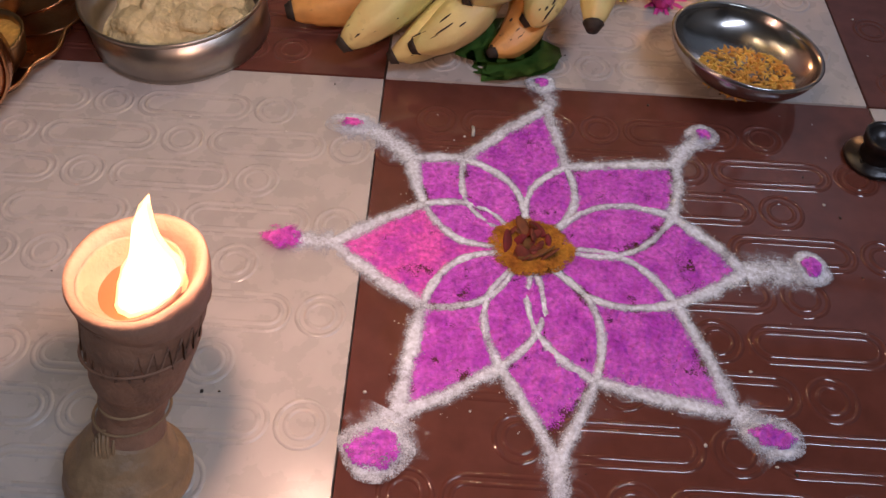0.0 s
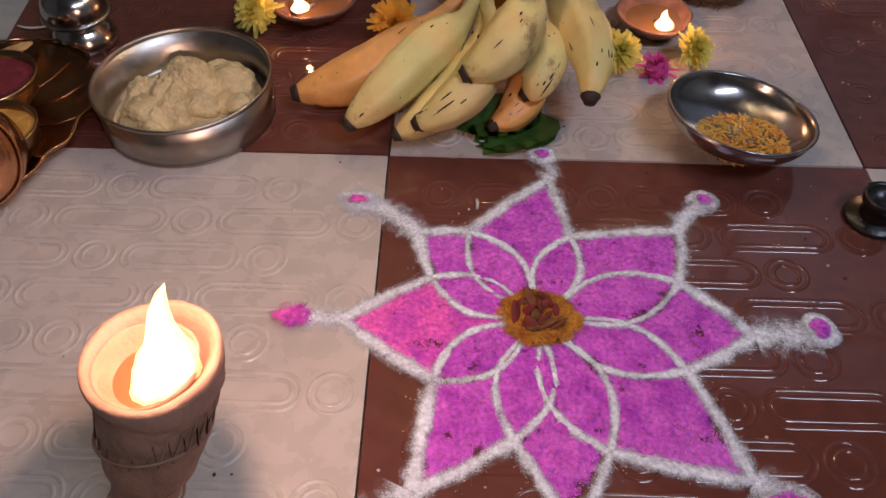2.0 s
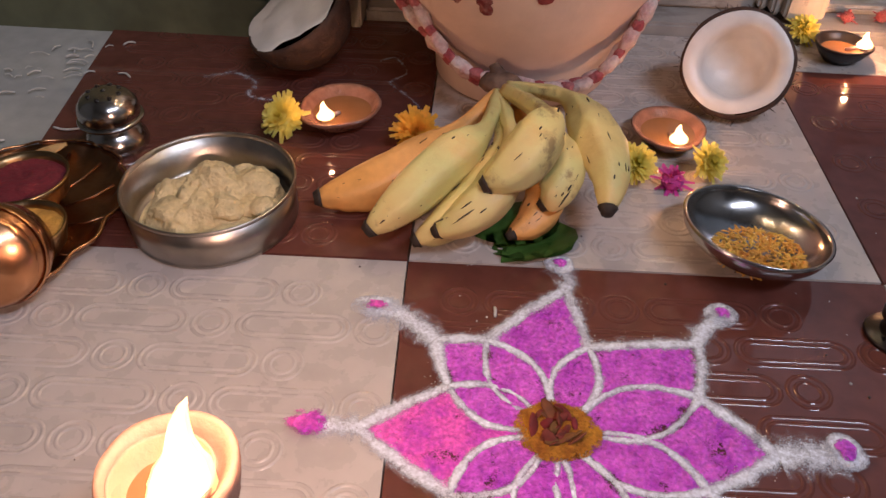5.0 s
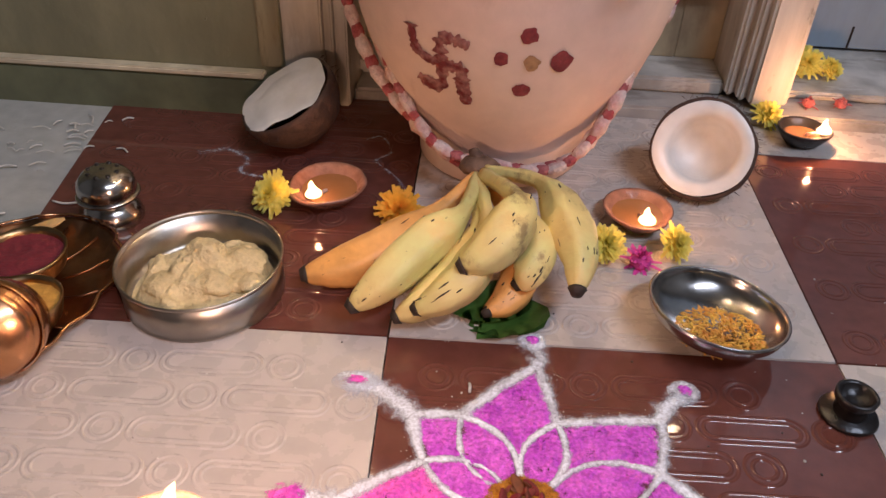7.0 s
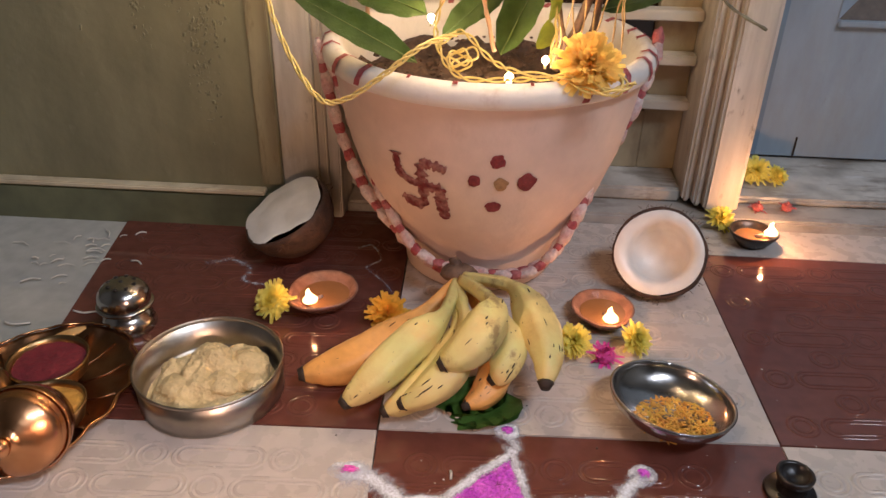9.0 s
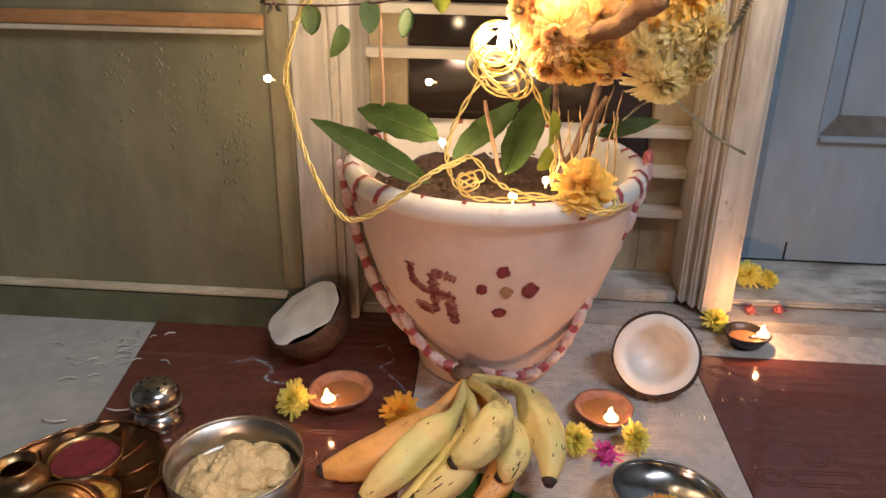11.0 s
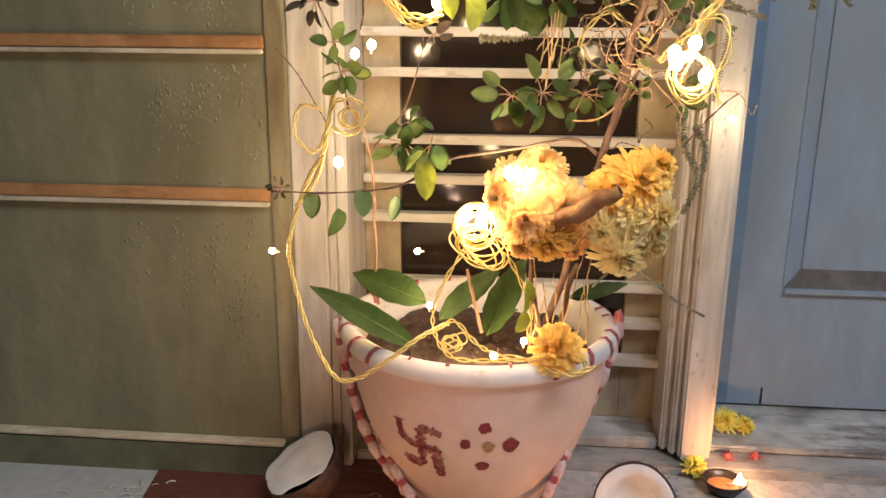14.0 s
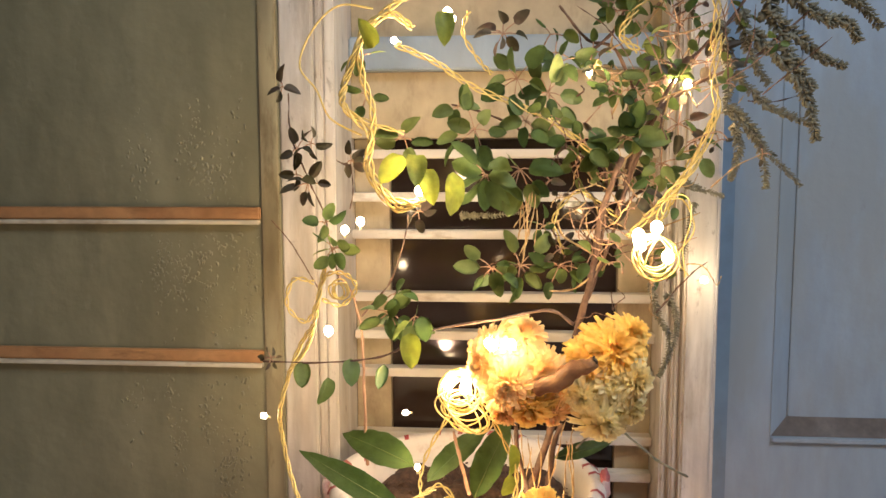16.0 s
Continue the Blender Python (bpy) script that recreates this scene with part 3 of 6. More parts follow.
bm = bmesh.new(); box(bm, -0.0898, 0.3058, 0.425, 0.480, 0.7052, 0.748, 0.002)
part("head_rail", bm, M_BLUE, shutter, "pale blue head rail", False)
bm = bmesh.new(); box(bm, -0.0898, 0.3058, 0.445, 0.480, 0.7482, 2.6, 0.001)
part("upper_board", bm, M_TAN, shutter, "", False)
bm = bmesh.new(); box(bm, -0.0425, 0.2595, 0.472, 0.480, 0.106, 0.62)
part("pane", bm, M_DARKGLASS_FILL, shutter, "dark glass pane", False)
# added backing, coloured dark to stand for the unlit space behind the shutter
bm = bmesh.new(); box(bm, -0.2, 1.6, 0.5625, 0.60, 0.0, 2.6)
setting("wall_back", bm, M_DARKGLASS_FILL, "added dark backing for the unlit space behind the shutter", "wall")

# threshold and blue door
bm = bmesh.new(); box(bm, -0.089, 1.6, 0.362, 0.56, -0.005, 0.0125, 0.003)
setting("threshold", bm, M_STONE, "grey worn stone threshold below the door", "threshold")
bm = bmesh.new(); box(bm, 0.3720, 1.6, 0.404, 0.56, 0.0128, 0.0215, 0.003)
setting("door_sill", bm, M_SILL, "weathered whitish sill under the blue door", "sill")
bm = bmesh.new(); box(bm, -0.0895, 0.3058, 0.40, 0.56, 0.0128, 0.030, 0.003)
setting("shutter_sill", bm, M_SILL, "weathered grey wooden sill below the shutter", "sill")
door = thing("door", (0, 0, 0), "closed blue-grey painted panel door", "door", "", "structure")
DY = 0.530                                  # front of the door's stiles
DX, DZ = 0.488, 0.204                       # lower left corner of its panel
for x0, x1, z0, z1, nm in ((0.4270, DX, 0.0255, 2.1, "stile"), (DX, 1.2, 0.0255, DZ - 0.0002, "rail"), (DX, 1.2, 0.90, 1.1, "rail")):
    bm = bmesh.new(); box(bm, x0, x1, DY, DY + 0.024, z0, z1)
    part(nm, bm, M_BLUE, door, "", False)
bm = bmesh.new(); box(bm, 0.3718, 0.4270, DY - 0.0008, DY + 0.024, 0.0255, 2.1)
part("edge_strip", bm, M_BLUE_EDGE, door, "brighter blue edge strip", False)
bm = bmesh.new()
v = [bm.verts.new(p) for p in ((DX, DY, DZ), (DX + 0.026, DY + 0.016, DZ + 0.024), (DX + 0.026, DY + 0.016, 0.90), (DX, DY, 0.90))]
bm.faces.new(v)
part("panel_bevel", bm, M_BLUE, door, "", False)
bm = bmesh.new()
v = [bm.verts.new(p) for p in ((DX, DY, DZ), (1.2, DY, DZ), (1.2, DY + 0.016, DZ + 0.024), (DX + 0.026, DY + 0.016, DZ + 0.024))]
bm.faces.new(v)
part("panel_ledge", bm, M_DUST, door, "dust-covered lower bevel", False)
bm = bmesh.new(); box(bm, DX, 1.2, DY - 0.006, DY - 0.0002, DZ - 0.0085, DZ, 0.0015); part("moulding", bm, M_BLUE, door, "pale moulding edge", False)
bm = bmesh.new(); box(bm, DX + 0.02, 1.2, DY + 0.0163, DY + 0.024, DZ, 0.90); part("panel", bm, M_BLUE, door, "recessed door panel", False)
bm = bmesh.new(); box(bm, DX + 0.0265, DX + 0.0305, DY + 0.0135, DY + 0.0162, DZ + 0.026, 0.899, 0.0008); part("moulding", bm, M_BLUE, door, "thin upright moulding", False)
bm = bmesh.new(); box(bm, DX - 0.0015, DX - 0.0002, DY - 0.0015, DY - 0.0002, DZ, 0.90, 0.0004); part("moulding", bm, M_BLUE, door, "raised edge of the panel surround", False)
bm = bmesh.new(); box(bm, 0.4745, 0.4770, DY - 0.0012, DY - 0.0002, 0.0255, 0.052); part("crack", bm, M_DARKGLASS_FILL, door, "dark open joint at the door's foot", False)

# ---------------------------------------------------------------- plant pot
PX, PY = 0.070, 0.278
pot = thing("plant_pot", (PX, PY, 0), "large limewashed terracotta pot with white rim and red marks", "plant pot")
outer = [(0.0, 0.0), (0.074, 0.0), (0.078, 0.004), (0.0795, 0.03), (0.101, 0.065), (0.118, 0.10), (0.131, 0.14), (0.139, 0.175), (0.1435, 0.203), (0.1455, 0.2150), (0.1456, 0.2162)]
rimp = [(0.1457, 0.2164), (0.1520, 0.2172), (0.1546, 0.2205), (0.1552, 0.2265), (0.1525, 0.233), (0.146, 0.237), (0.139, 0.234), (0.135, 0.222), (0.131, 0.19), (0.129, 0.18)]
part("body", lathe(outer, 72, 0.006), M_POT, pot)
part("rim", lathe(rimp, 72, 0.006), M_RIM, pot, "thick white rolled rim")
bm = lathe([(0.0, 0.207)] + [(0.0057 * k, 0.207 - 0.0002 * k) for k in range(1, 25)], 90)
for v in bm.verts:
    v.co.z += 0.014 * noise.noise(v.co * 28) + 0.010 * noise.noise(v.co * 90) - 0.006
part("soil", bm, M_SOIL, pot, "dark crumbly soil")
bm = bmesh.new()
for k in range(260):
    a, r = RND.uniform(0, 6.283), 0.126 * math.sqrt(RND.random())
    ball(bm, (r * math.cos(a), r * math.sin(a), 0.201 + RND.uniform(0, 0.008)), RND.uniform(0.0008, 0.0034), (1.2, 0.9, 0.7), 1)
tagged(part("soil_crumb", bm, M_SOIL, pot), kind="stuff")


def pot_radius(z):
    for (r0, z0), (r1, z1) in zip(outer[1:], outer[2:]):
        if z0 <= z <= z1:
            return r0 + (r1 - r0) * (z - z0) / max(1e-6, z1 - z0)
    return 0.1456


def on_pot(x, z, lift=0.0006):
    """Place on the pot's front above x (from its axis), height z."""
    r = pot_radius(z) + lift
    return Vector((x, -math.sqrt(max(1e-6, r * r - x * x)), z))


def daub(name, strokes, material, width, label):
    """Paint marks that follow the pot's surface, with ragged edges."""
    bm = bmesh.new()
    for pts in strokes:
        line = smooth_line([(x, 0, z) for x, z in pts], 10)
        rows = []
        for i, p in enumerate(line):
            t = (line[min(i + 1, len(line) - 1)] - line[max(i - 1, 0)]).normalized()
            nn = Vector((-t.z, 0, t.x))
            w = width * (0.85 + 0.8 * noise.noise(p * 160) + 0.6 * noise.noise(p * 420))
            if i in (0, len(line) - 1):
                w *= 0.6
            rows.append([bm.verts.new(on_pot(p.x + nn.x * w * k, p.z + nn.z * w * k, 0.0012 if abs(k) < 0.9 else 0.0004)) for k in (-1, -0.4, 0.4, 1)])
        for a, b in zip(rows, rows[1:]):
            for k in range(3):
                bm.faces.new((a[k], a[k + 1], b[k + 1], b[k]))
    return part(name, bm, material, pot, label)


def pot_dot(x, z, r, material):
    bm = bmesh.new()
    c = bm.verts.new(on_pot(x, z, 0.0014))
    ring = []
    for k in range(20):
        a = 2 * math.pi * k / 20
        q = r * (1 + 0.35 * noise.noise((math.cos(a) * 1.6 + x * 90, math.sin(a) * 1.6, z * 90)))
        ring.append(bm.verts.new(on_pot(x + q * math.cos(a), z + q * math.sin(a), 0.0005)))
    for k in range(20):
        bm.faces.new((c, ring[k], ring[(k + 1) % 20]))
    part("red_dot", bm, material, pot, "kumkum fingertip dot" if material is M_KUMKUM else "faint sandal paste dot")


SX, SZ = -0.0505, 0.134
daub("painted_symbol", [
    [(SX - 0.0024, SZ + 0.024), (SX - 0.0004, SZ + 0.008), (SX + 0.0016, SZ - 0.022)],
    [(SX - 0.0216, SZ + 0.010), (SX - 0.0096, SZ + 0.003), (SX + 0.0080, SZ + 0.001), (SX + 0.0168, SZ + 0.002)],
    [(SX - 0.0024, SZ + 0.024), (SX + 0.0080, SZ + 0.025), (SX + 0.0208, SZ + 0.021)],
    [(SX - 0.0240, SZ + 0.030), (SX - 0.0232, SZ + 0.020), (SX - 0.0192, SZ + 0.006)],
    [(SX + 0.0152, SZ + 0.002), (SX + 0.0168, SZ - 0.015), (SX + 0.0208, SZ - 0.033)],
    [(SX - 0.0192, SZ - 0.016), (SX - 0.0096, SZ - 0.020), (SX + 0.0016, SZ - 0.021)]], M_MARK, 0.0055, "auspicious red kumkum symbol")
for x, z, r, m in ((0.0135, 0.168, 0.0068, M_KUMKUM), (0.0385, 0.146, 0.0084, M_KUMKUM), (0.0105, 0.120, 0.0066, M_KUMKUM), (-0.0060, 0.148, 0.0058, M_KUMKUM), (0.0170, 0.145, 0.0062, M_SANDAL)):
    pot_dot(x, z, r, m)
for k in range(24):
    a = radians(k * 15 + RND.uniform(-3, 3))
    bm = bmesh.new()
    rows = []
    for i, (rr, z) in enumerate(rimp[2:8]):
        row = []
        for t in (-1, 0, 1):
            b = a + t * 0.022 * (1 + 0.4 * noise.noise((k, i, t))) + i * 0.018
            row.append(bm.verts.new(((rr + 0.0006) * math.cos(b) * (1.004 if i < 3 else 0.997), (rr + 0.0006) * math.sin(b) * (1.004 if i < 3 else 0.997), z + (0.0008 if 1 < i < 5 else 0))))
        rows.append(row)
    for r0, r1 in zip(rows, rows[1:]):
        for t in range(2):
            bm.faces.new((r0[t], r0[t + 1], r1[t + 1], r1[t]))
    if not 225 < (k * 15) % 360 < 300:
        part("rim_stripe", bm, M_RED, pot, "red stripe painted over the rim")


for deg, w in ((246, 0.010), (261, 0.014), (284, 0.009)):
    bm = bmesh.new()
    rows = []
    for i, (rr, z) in enumerate(((0.1500, 0.2358), (0.1462, 0.2376), (0.1395, 0.2352))):
        rows.append([bm.verts.new(((rr + 0.0005) * math.cos(radians(deg) + t * w * (1 + 0.6 * noise.noise((deg, i, t)))), (rr + 0.0005) * math.sin(radians(deg) + t * w), z + 0.0004)) for t in (-1, 0, 1)])
    for r0, r1 in zip(rows, rows[1:]):
        for t in range(2):
            bm.faces.new((r0[t], r0[t + 1], r1[t + 1], r1[t]))
    part("rim_dab", bm, M_KUMKUM, pot, "small kumkum dab on the rim")


def garland(name, pts, label, tuft=0.0072, step=0.0130):
    """A rope of white cotton tufts bound with red at each tie."""
    g = thing(name, pts[0], label, "cotton garland", "cotton garlands on the pot")
    o = Vector(pts[0])
    line = [p - o for p in smooth_line(pts, 24)]
    part("cord", tube(line[::4] + [line[-1]], 0.0018, 6), M_RED, g)
    acc, k = 0.0, 0
    for a, b in zip(line, line[1:]):
        acc += (b - a).length
        if acc >= step:
            acc, k = 0.0, k + 1
            bm = bmesh.new()
            ball(bm, (0, 0, 0), tuft * RND.uniform(0.9, 1.12) * (0.80 if k % 2 == 0 else 1.0), (1.5 if k % 2 == 0 else 1.9, 0.9, 0.85), 2)
            for v in bm.verts:
                v.co *= 1 + 0.26 * noise.noise(v.co * 300 + Vector((k, 0, 0))) + 0.12 * noise.noise(v.co * 900)
            q = (b - a).to_track_quat("X", "Z").to_matrix().to_4x4()
            red = k % 2 == 0
            part("tie" if red else "tuft", bm, M_RED if red else M_COTTON, g, "red dyed cotton" if red else "", True, Matrix.Translation(b) @ q)
    return g


garland("cotton_garland", [(-0.0904, 0.27, 0.2294), (-0.0744, 0.255, 0.1613), (-0.0475, 0.23, 0.1047), (-0.0058, 0.2, 0.0636), (0.0361, 0.186, 0.0348), (0.0831, 0.184, 0.0314), (0.1288, 0.188, 0.0435), (0.1563, 0.205, 0.0782), (0.1798, 0.235, 0.1225), (0.205, 0.25, 0.1751), (0.2213, 0.265, 0.2205), (0.2233, 0.27, 0.2436)], "red and white cotton garland looped under the pot")
garland("cotton_garland", [(-0.0793, 0.262, 0.2167), (-0.0478, 0.235, 0.1422), (-0.0195, 0.205, 0.0933), (0.0158, 0.182, 0.0529), (0.0657, 0.176, 0.0403), (0.123, 0.18, 0.0417), (0.1608, 0.2, 0.0914), (0.171, 0.22, 0.1297), (0.1809, 0.235, 0.1678)], "red and white cotton garland hugging the pot's front", 0.0062, 0.0112)

# ---------------------------------------------------------------- coconuts
def coconut(p, d, r, spin, label, hollow=1.0, ragged=0.05):
    """Half a coconut, its cut face towards d."""
    c = thing("coconut_half", p, label, "coconut", "coconut halves beside the pot")
    q = Vector(d).to_track_quat("Z", "Y").to_matrix().to_4x4() @ Matrix.Rotation(spin, 4, "Z")
    sh = [(0.0, -r * 0.92)] + [(r * math.cos(a), r * 0.92 * math.sin(a)) for a in [radians(x) for x in range(-80, 1, 10)]] + [(r * 0.985, 0.004), (r * 0.93, 0.0045)]
    bm = lathe(sh, 48, 0.03)
    for v in bm.verts:
        if v.co.z < 0.003:
            v.co *= 1 + 0.03 * noise.noise(v.co * 70) + 0.012 * noise.noise(v.co * 260)
    part("shell", bm, M_COCO_OUT, c, "fibrous brown shell", True, q)
    fl = [(r * 0.945, 0.0047), (r * 0.90, 0.0055), (r * 0.74, 0.0046), (r * 0.66, 0.0046 - r * 0.08 * hollow), (r * 0.61, 0.0040 - r * 0.34 * hollow), (r * 0.53, 0.0040 - r * 0.62 * hollow), (r * 0.30, 0.0035 - r * 0.78 * hollow), (0, 0.0035 - r * 0.82 * hollow)]
    bm = lathe(fl, 48, ragged, (1, 0.96))
    if ragged > 0.1:
        side = q.to_3x3().inverted() @ Vector((0.35, -0.9, -0.3))
        side = Vector((side.x, side.y, 0)).normalized()
        for v in bm.verts:
            out = Vector((v.co.x, v.co.y, 0))
            bite = max(0.0, out.normalized().dot(side) - 0.82) / 0.18 if out.length > 1e-5 else 0.0
            v.co -= side * r * 0.16 * bite * (out.length / r) ** 2
            v.co.z += 0.0022 * noise.noise(v.co * 60)
    part("flesh", bm, M_COCO_IN, c, "white flesh around a hollow", True, q)
    # stray fibres at the cut edge
    bm = bmesh.new()
    for k in range(60):
        a = RND.uniform(0, 6.283)
        b = Vector((r * math.cos(a), r * math.sin(a), RND.uniform(-0.006, 0.003)))
        e = b + Vector((math.cos(a + RND.uniform(-1, 1)), math.sin(a + RND.uniform(-1, 1)), RND.uniform(-0.5, 0.5))) * RND.uniform(0.002, 0.006)
        tube([b, (b + e) / 2, e], 0.00025, 3, bm)
    tagged(part("fibres", bm, M_COCO_OUT, c, "", True, q), kind="stuff")
    return c


coconut((0.2479, 0.2223, 0.043), (-0.22, -0.80, 0.56), 0.0455, 0.4, "fresh coconut half with white flesh, leaning towards the room")
coconut((-0.130, 0.254, 0.050), (-0.42, -0.24, 0.87), 0.0490, 1.1, "fresh coconut half with bluish white flesh, tilted upwards", -0.06, 0.16)

# ---------------------------------------------------------------- bananas
bunch = thing("banana_bunch", (0.0543, 0.154, 0.045), "bunch of short ripe bananas, green-yellow with dark tips", "bananas")
HUB = bunch.location.copy()


def banana(pts, r, material, label, dark=0.09):
    r *= 0.98
    line = [Vector(p) - HUB for p in smooth_line(pts, 8)]
    n = len(line)

    def rad(s):
        if s < 0.46:
            t = max(0.0, min(1.0, (s - 0.20) / 0.26))
            return r * (0.34 + 0.66 * t * t * (3 - 2 * t))
        if s > 0.58:
            return r * max(0.22, 1 - ((s - 0.58) / 0.42) ** 1.9 * 0.78)
        return r
    bm = tube(line, rad, 20)
    for i, v in enumerate(bm.verts):
        c = line[min(n - 1, i // 20)]
        v.co = c + (v.co - c) * (1 + 0.075 * math.cos(5 * 2 * math.pi * (i % 20) / 20))
    for v in bm.verts:
        v.co += Vector((1, 1, 1)) * (0.0010 * noise.noise(v.co * 60) + 0.0006 * noise.noise(v.co * 160))
    b = part("banana", bm, material, bunch, label)
    k = max(2, int(n * dark))
    end = [p for p in line[-k:]]
    part("tip", tube([end[0], *end[1:], end[-1] + (end[-1] - end[-2]).normalized() * 0.003], lambda s: r * (0.44 - 0.18 * s) * (1 if dark > 0.05 else 0.8), 10), M_BAN_DARK, b, "black shrivelled tip")
    bm = bmesh.new()
    for _ in range(18):
        i = RND.randrange(n // 4, n - k - 2)
        t = (line[i + 1] - line[i]).normalized()
        a = Vector((RND.uniform(-1, 1), RND.uniform(-1, 0.2), RND.uniform(0.1, 1)))
        a = (a - t * a.dot(t)).normalized()
        ball(bm, line[i] + a * rad(i / (n - 1)) * 0.985, RND.choice((0.0005, 0.0008, 0.0013)), (RND.choice((1, 1.5, 2.5, 6)), 0.55, 0.35), 1, t.to_track_quat("X", "Z"))
    tagged(part("speck", bm, M_BAN_DARK, b, "dark specks and scratches"), kind="stuff")


Hs = (0.0526, 0.1391, 0.05)
banana([Hs, (0.0233, 0.1068, 0.035), (-0.0103, 0.0684, 0.025), (-0.0431, 0.0526, 0.016), (-0.069, 0.0431, 0.014)], 0.0180, M_BANANA_O, "orange-yellow banana")
banana([Hs, (0.0445, 0.0798, 0.055), (0.0201, 0.0496, 0.047), (-0.0052, 0.0173, 0.036), (-0.0258, 0.0029, 0.022)], 0.0165, M_BANANA, "")
banana([Hs, (0.0564, 0.0792, 0.045), (0.0455, 0.0425, 0.032), (0.024, 0.0148, 0.022), (0.0048, 0.0046, 0.014)], 0.0145, M_BANANA, "")
banana([Hs, (0.0637, 0.0659, 0.055), (0.0553, 0.0256, 0.045), (0.0376, 0.0085, 0.034), (0.0189, 0.0036, 0.024)], 0.0150, M_BANANA, "")
banana([(0.0586, 0.1355, 0.055), (0.0838, 0.0736, 0.074), (0.0794, 0.0435, 0.072), (0.0645, 0.0206, 0.064), (0.0483, 0.0137, 0.056)], 0.0172, M_BANANA, "")
banana([(0.0602, 0.1338, 0.055), (0.0952, 0.0769, 0.055), (0.1004, 0.0529, 0.045), (0.0944, 0.0352, 0.036), (0.087, 0.0308, 0.03)], 0.0140, M_BANANA, "")
banana([(0.0598, 0.1413, 0.055), (0.1016, 0.1178, 0.062), (0.12, 0.0752, 0.058), (0.1296, 0.0445, 0.048), (0.1277, 0.019, 0.038)], 0.0160, M_BANANA, "")
banana([(0.0656, 0.1316, 0.045), (0.0847, 0.08, 0.035), (0.0905, 0.0523, 0.022), (0.0823, 0.0308, 0.016), (0.0675, 0.0182, 0.013)], 0.0140, M_BANANA_O, "orange-yellow banana", 0.04)
bm = bmesh.new()
ball(bm, (0, 0, 0.006), 0.014, (1.3, 0.9, 0.6), 2)
tube([Vector((0, 0, 0.006)), Vector((-0.004, 0.006, 0.012)), Vector((-0.007, 0.009, 0.017))], lambda q: 0.0062 - 0.002 * q, 10, bm)
for v in bm.verts:
    v.co += Vector((1, 1, 1)) * 0.0012 * noise.noise(v.co * 150)
part("stalk", bm, M_STEM, bunch, "dark brown cut stalk")

betel = leaf_mesh("betel_leaf", 0.060, 0.036, 0.06, M_BETEL, 0.18, 0.9, 10)
for p, d, r in (((0.1119, 0.0371, 0.006), (-0.80, -0.52, -0.02), 0.12), ((0.1004, 0.0431, 0.01), (-0.9, -0.30, -0.03), -0.2), ((0.112, 0.0285, 0.003), (-0.95, -0.22, 0.0), 0.05)):
    o = tagged(part("betel_leaf", betel, None, None), "glossy dark green betel leaf under the bananas", "leaf", "betel leaves under the bananas")
    o.matrix_world = aim(p, d, r)

# ---------------------------------------------------------------- flowers
def petal_head(r, n, layers, height, width, seed, droop=0.0):
    """A dense head of narrow petals."""
    rr = random.Random(seed)
    bm = bmesh.new()
    ball(bm, (0, 0, height * 0.22), r * 0.58, (1, 1, 0.8), 2)
    for L in range(layers):
        f = L / max(1, layers - 1)
        ln = r * (1 - 0.62 * f)
        up = radians(8 + 68 * f)
        for k in range(int(n * (1 - 0.45 * f))):
            a = 2 * math.pi * (k + 0.5 * (L % 2)) / int(n * (1 - 0.45 * f)) + rr.uniform(-0.12, 0.12)
            u = up + rr.uniform(-0.24, 0.24)
            dv = Vector((math.cos(a) * math.cos(u), math.sin(a) * math.cos(u), math.sin(u)))
            sd = Vector((-math.sin(a), math.cos(a), 0)) * width * rr.uniform(0.8, 1.2)
            o = Vector((0, 0, height * f * 0.6))
            l2 = ln * rr.uniform(0.66, 1.22)
            tip = o + dv * l2 - Vector((0, 0, droop * l2 * (1 - f)))
            mid = o + dv * l2 * 0.6 + Vector((0, 0, 0.06 * r))
            b0, b1 = bm.verts.new(o + dv * l2 * 0.12 + sd * 0.4), bm.verts.new(o + dv * l2 * 0.12 - sd * 0.4)
            m0, m1, mc = bm.verts.new(mid + sd), bm.verts.new(mid - sd), bm.verts.new(mid - Vector((0, 0, width * 0.5)))
            t0, t1 = bm.verts.new(tip + sd * 0.6), bm.verts.new(tip - sd * 0.6)
            bm.faces.new((b0, m0, mc)); bm.faces.new((b0, mc, b1)); bm.faces.new((b1, mc, m1))
            bm.faces.new((m0, t0, mc)); bm.faces.new((t0, t1, mc)); bm.faces.new((t1, m1, mc))
    return bm


def flower(name, p, r, material, label, d=(0, -0.3, 1), n=38, layers=9, seed=1, group="loose flower heads"):
    f = thing(name, p, label, "flower", group)
    q = Vector(d).to_track_quat("Z", "Y").to_matrix().to_4x4()
    part("petals", petal_head(r, n, layers, r * 0.8, r * 0.11, seed), material, f, "", False, q)
    bm = bmesh.new(); ball(bm, (0, 0, -r * 0.12), r * 0.3, (1, 1, 0.6), 2)
    part("calyx", bm, M_LEAF_Y, f, "", True, q)
    return f


flower("chrysanthemum", (-0.1178, 0.1462, 0.012), 0.0195, M_YELLOW, "lemon yellow chrysanthemum head lying on the brown tile", (-0.25, -0.6, 0.7), seed=2)
flower("marigold", (-0.0098, 0.1369, 0.012), 0.0195, M_ORANGE, "orange marigold head lying behind the bananas", (0.1, -0.6, 0.75), 42, 10, 3)
flower("chrysanthemum", (0.158, 0.1105, 0.012), 0.0165, M_YELLOW, "yellow chrysanthemum head beside a lit clay lamp", (0.2, -0.5, 0.8), seed=4)
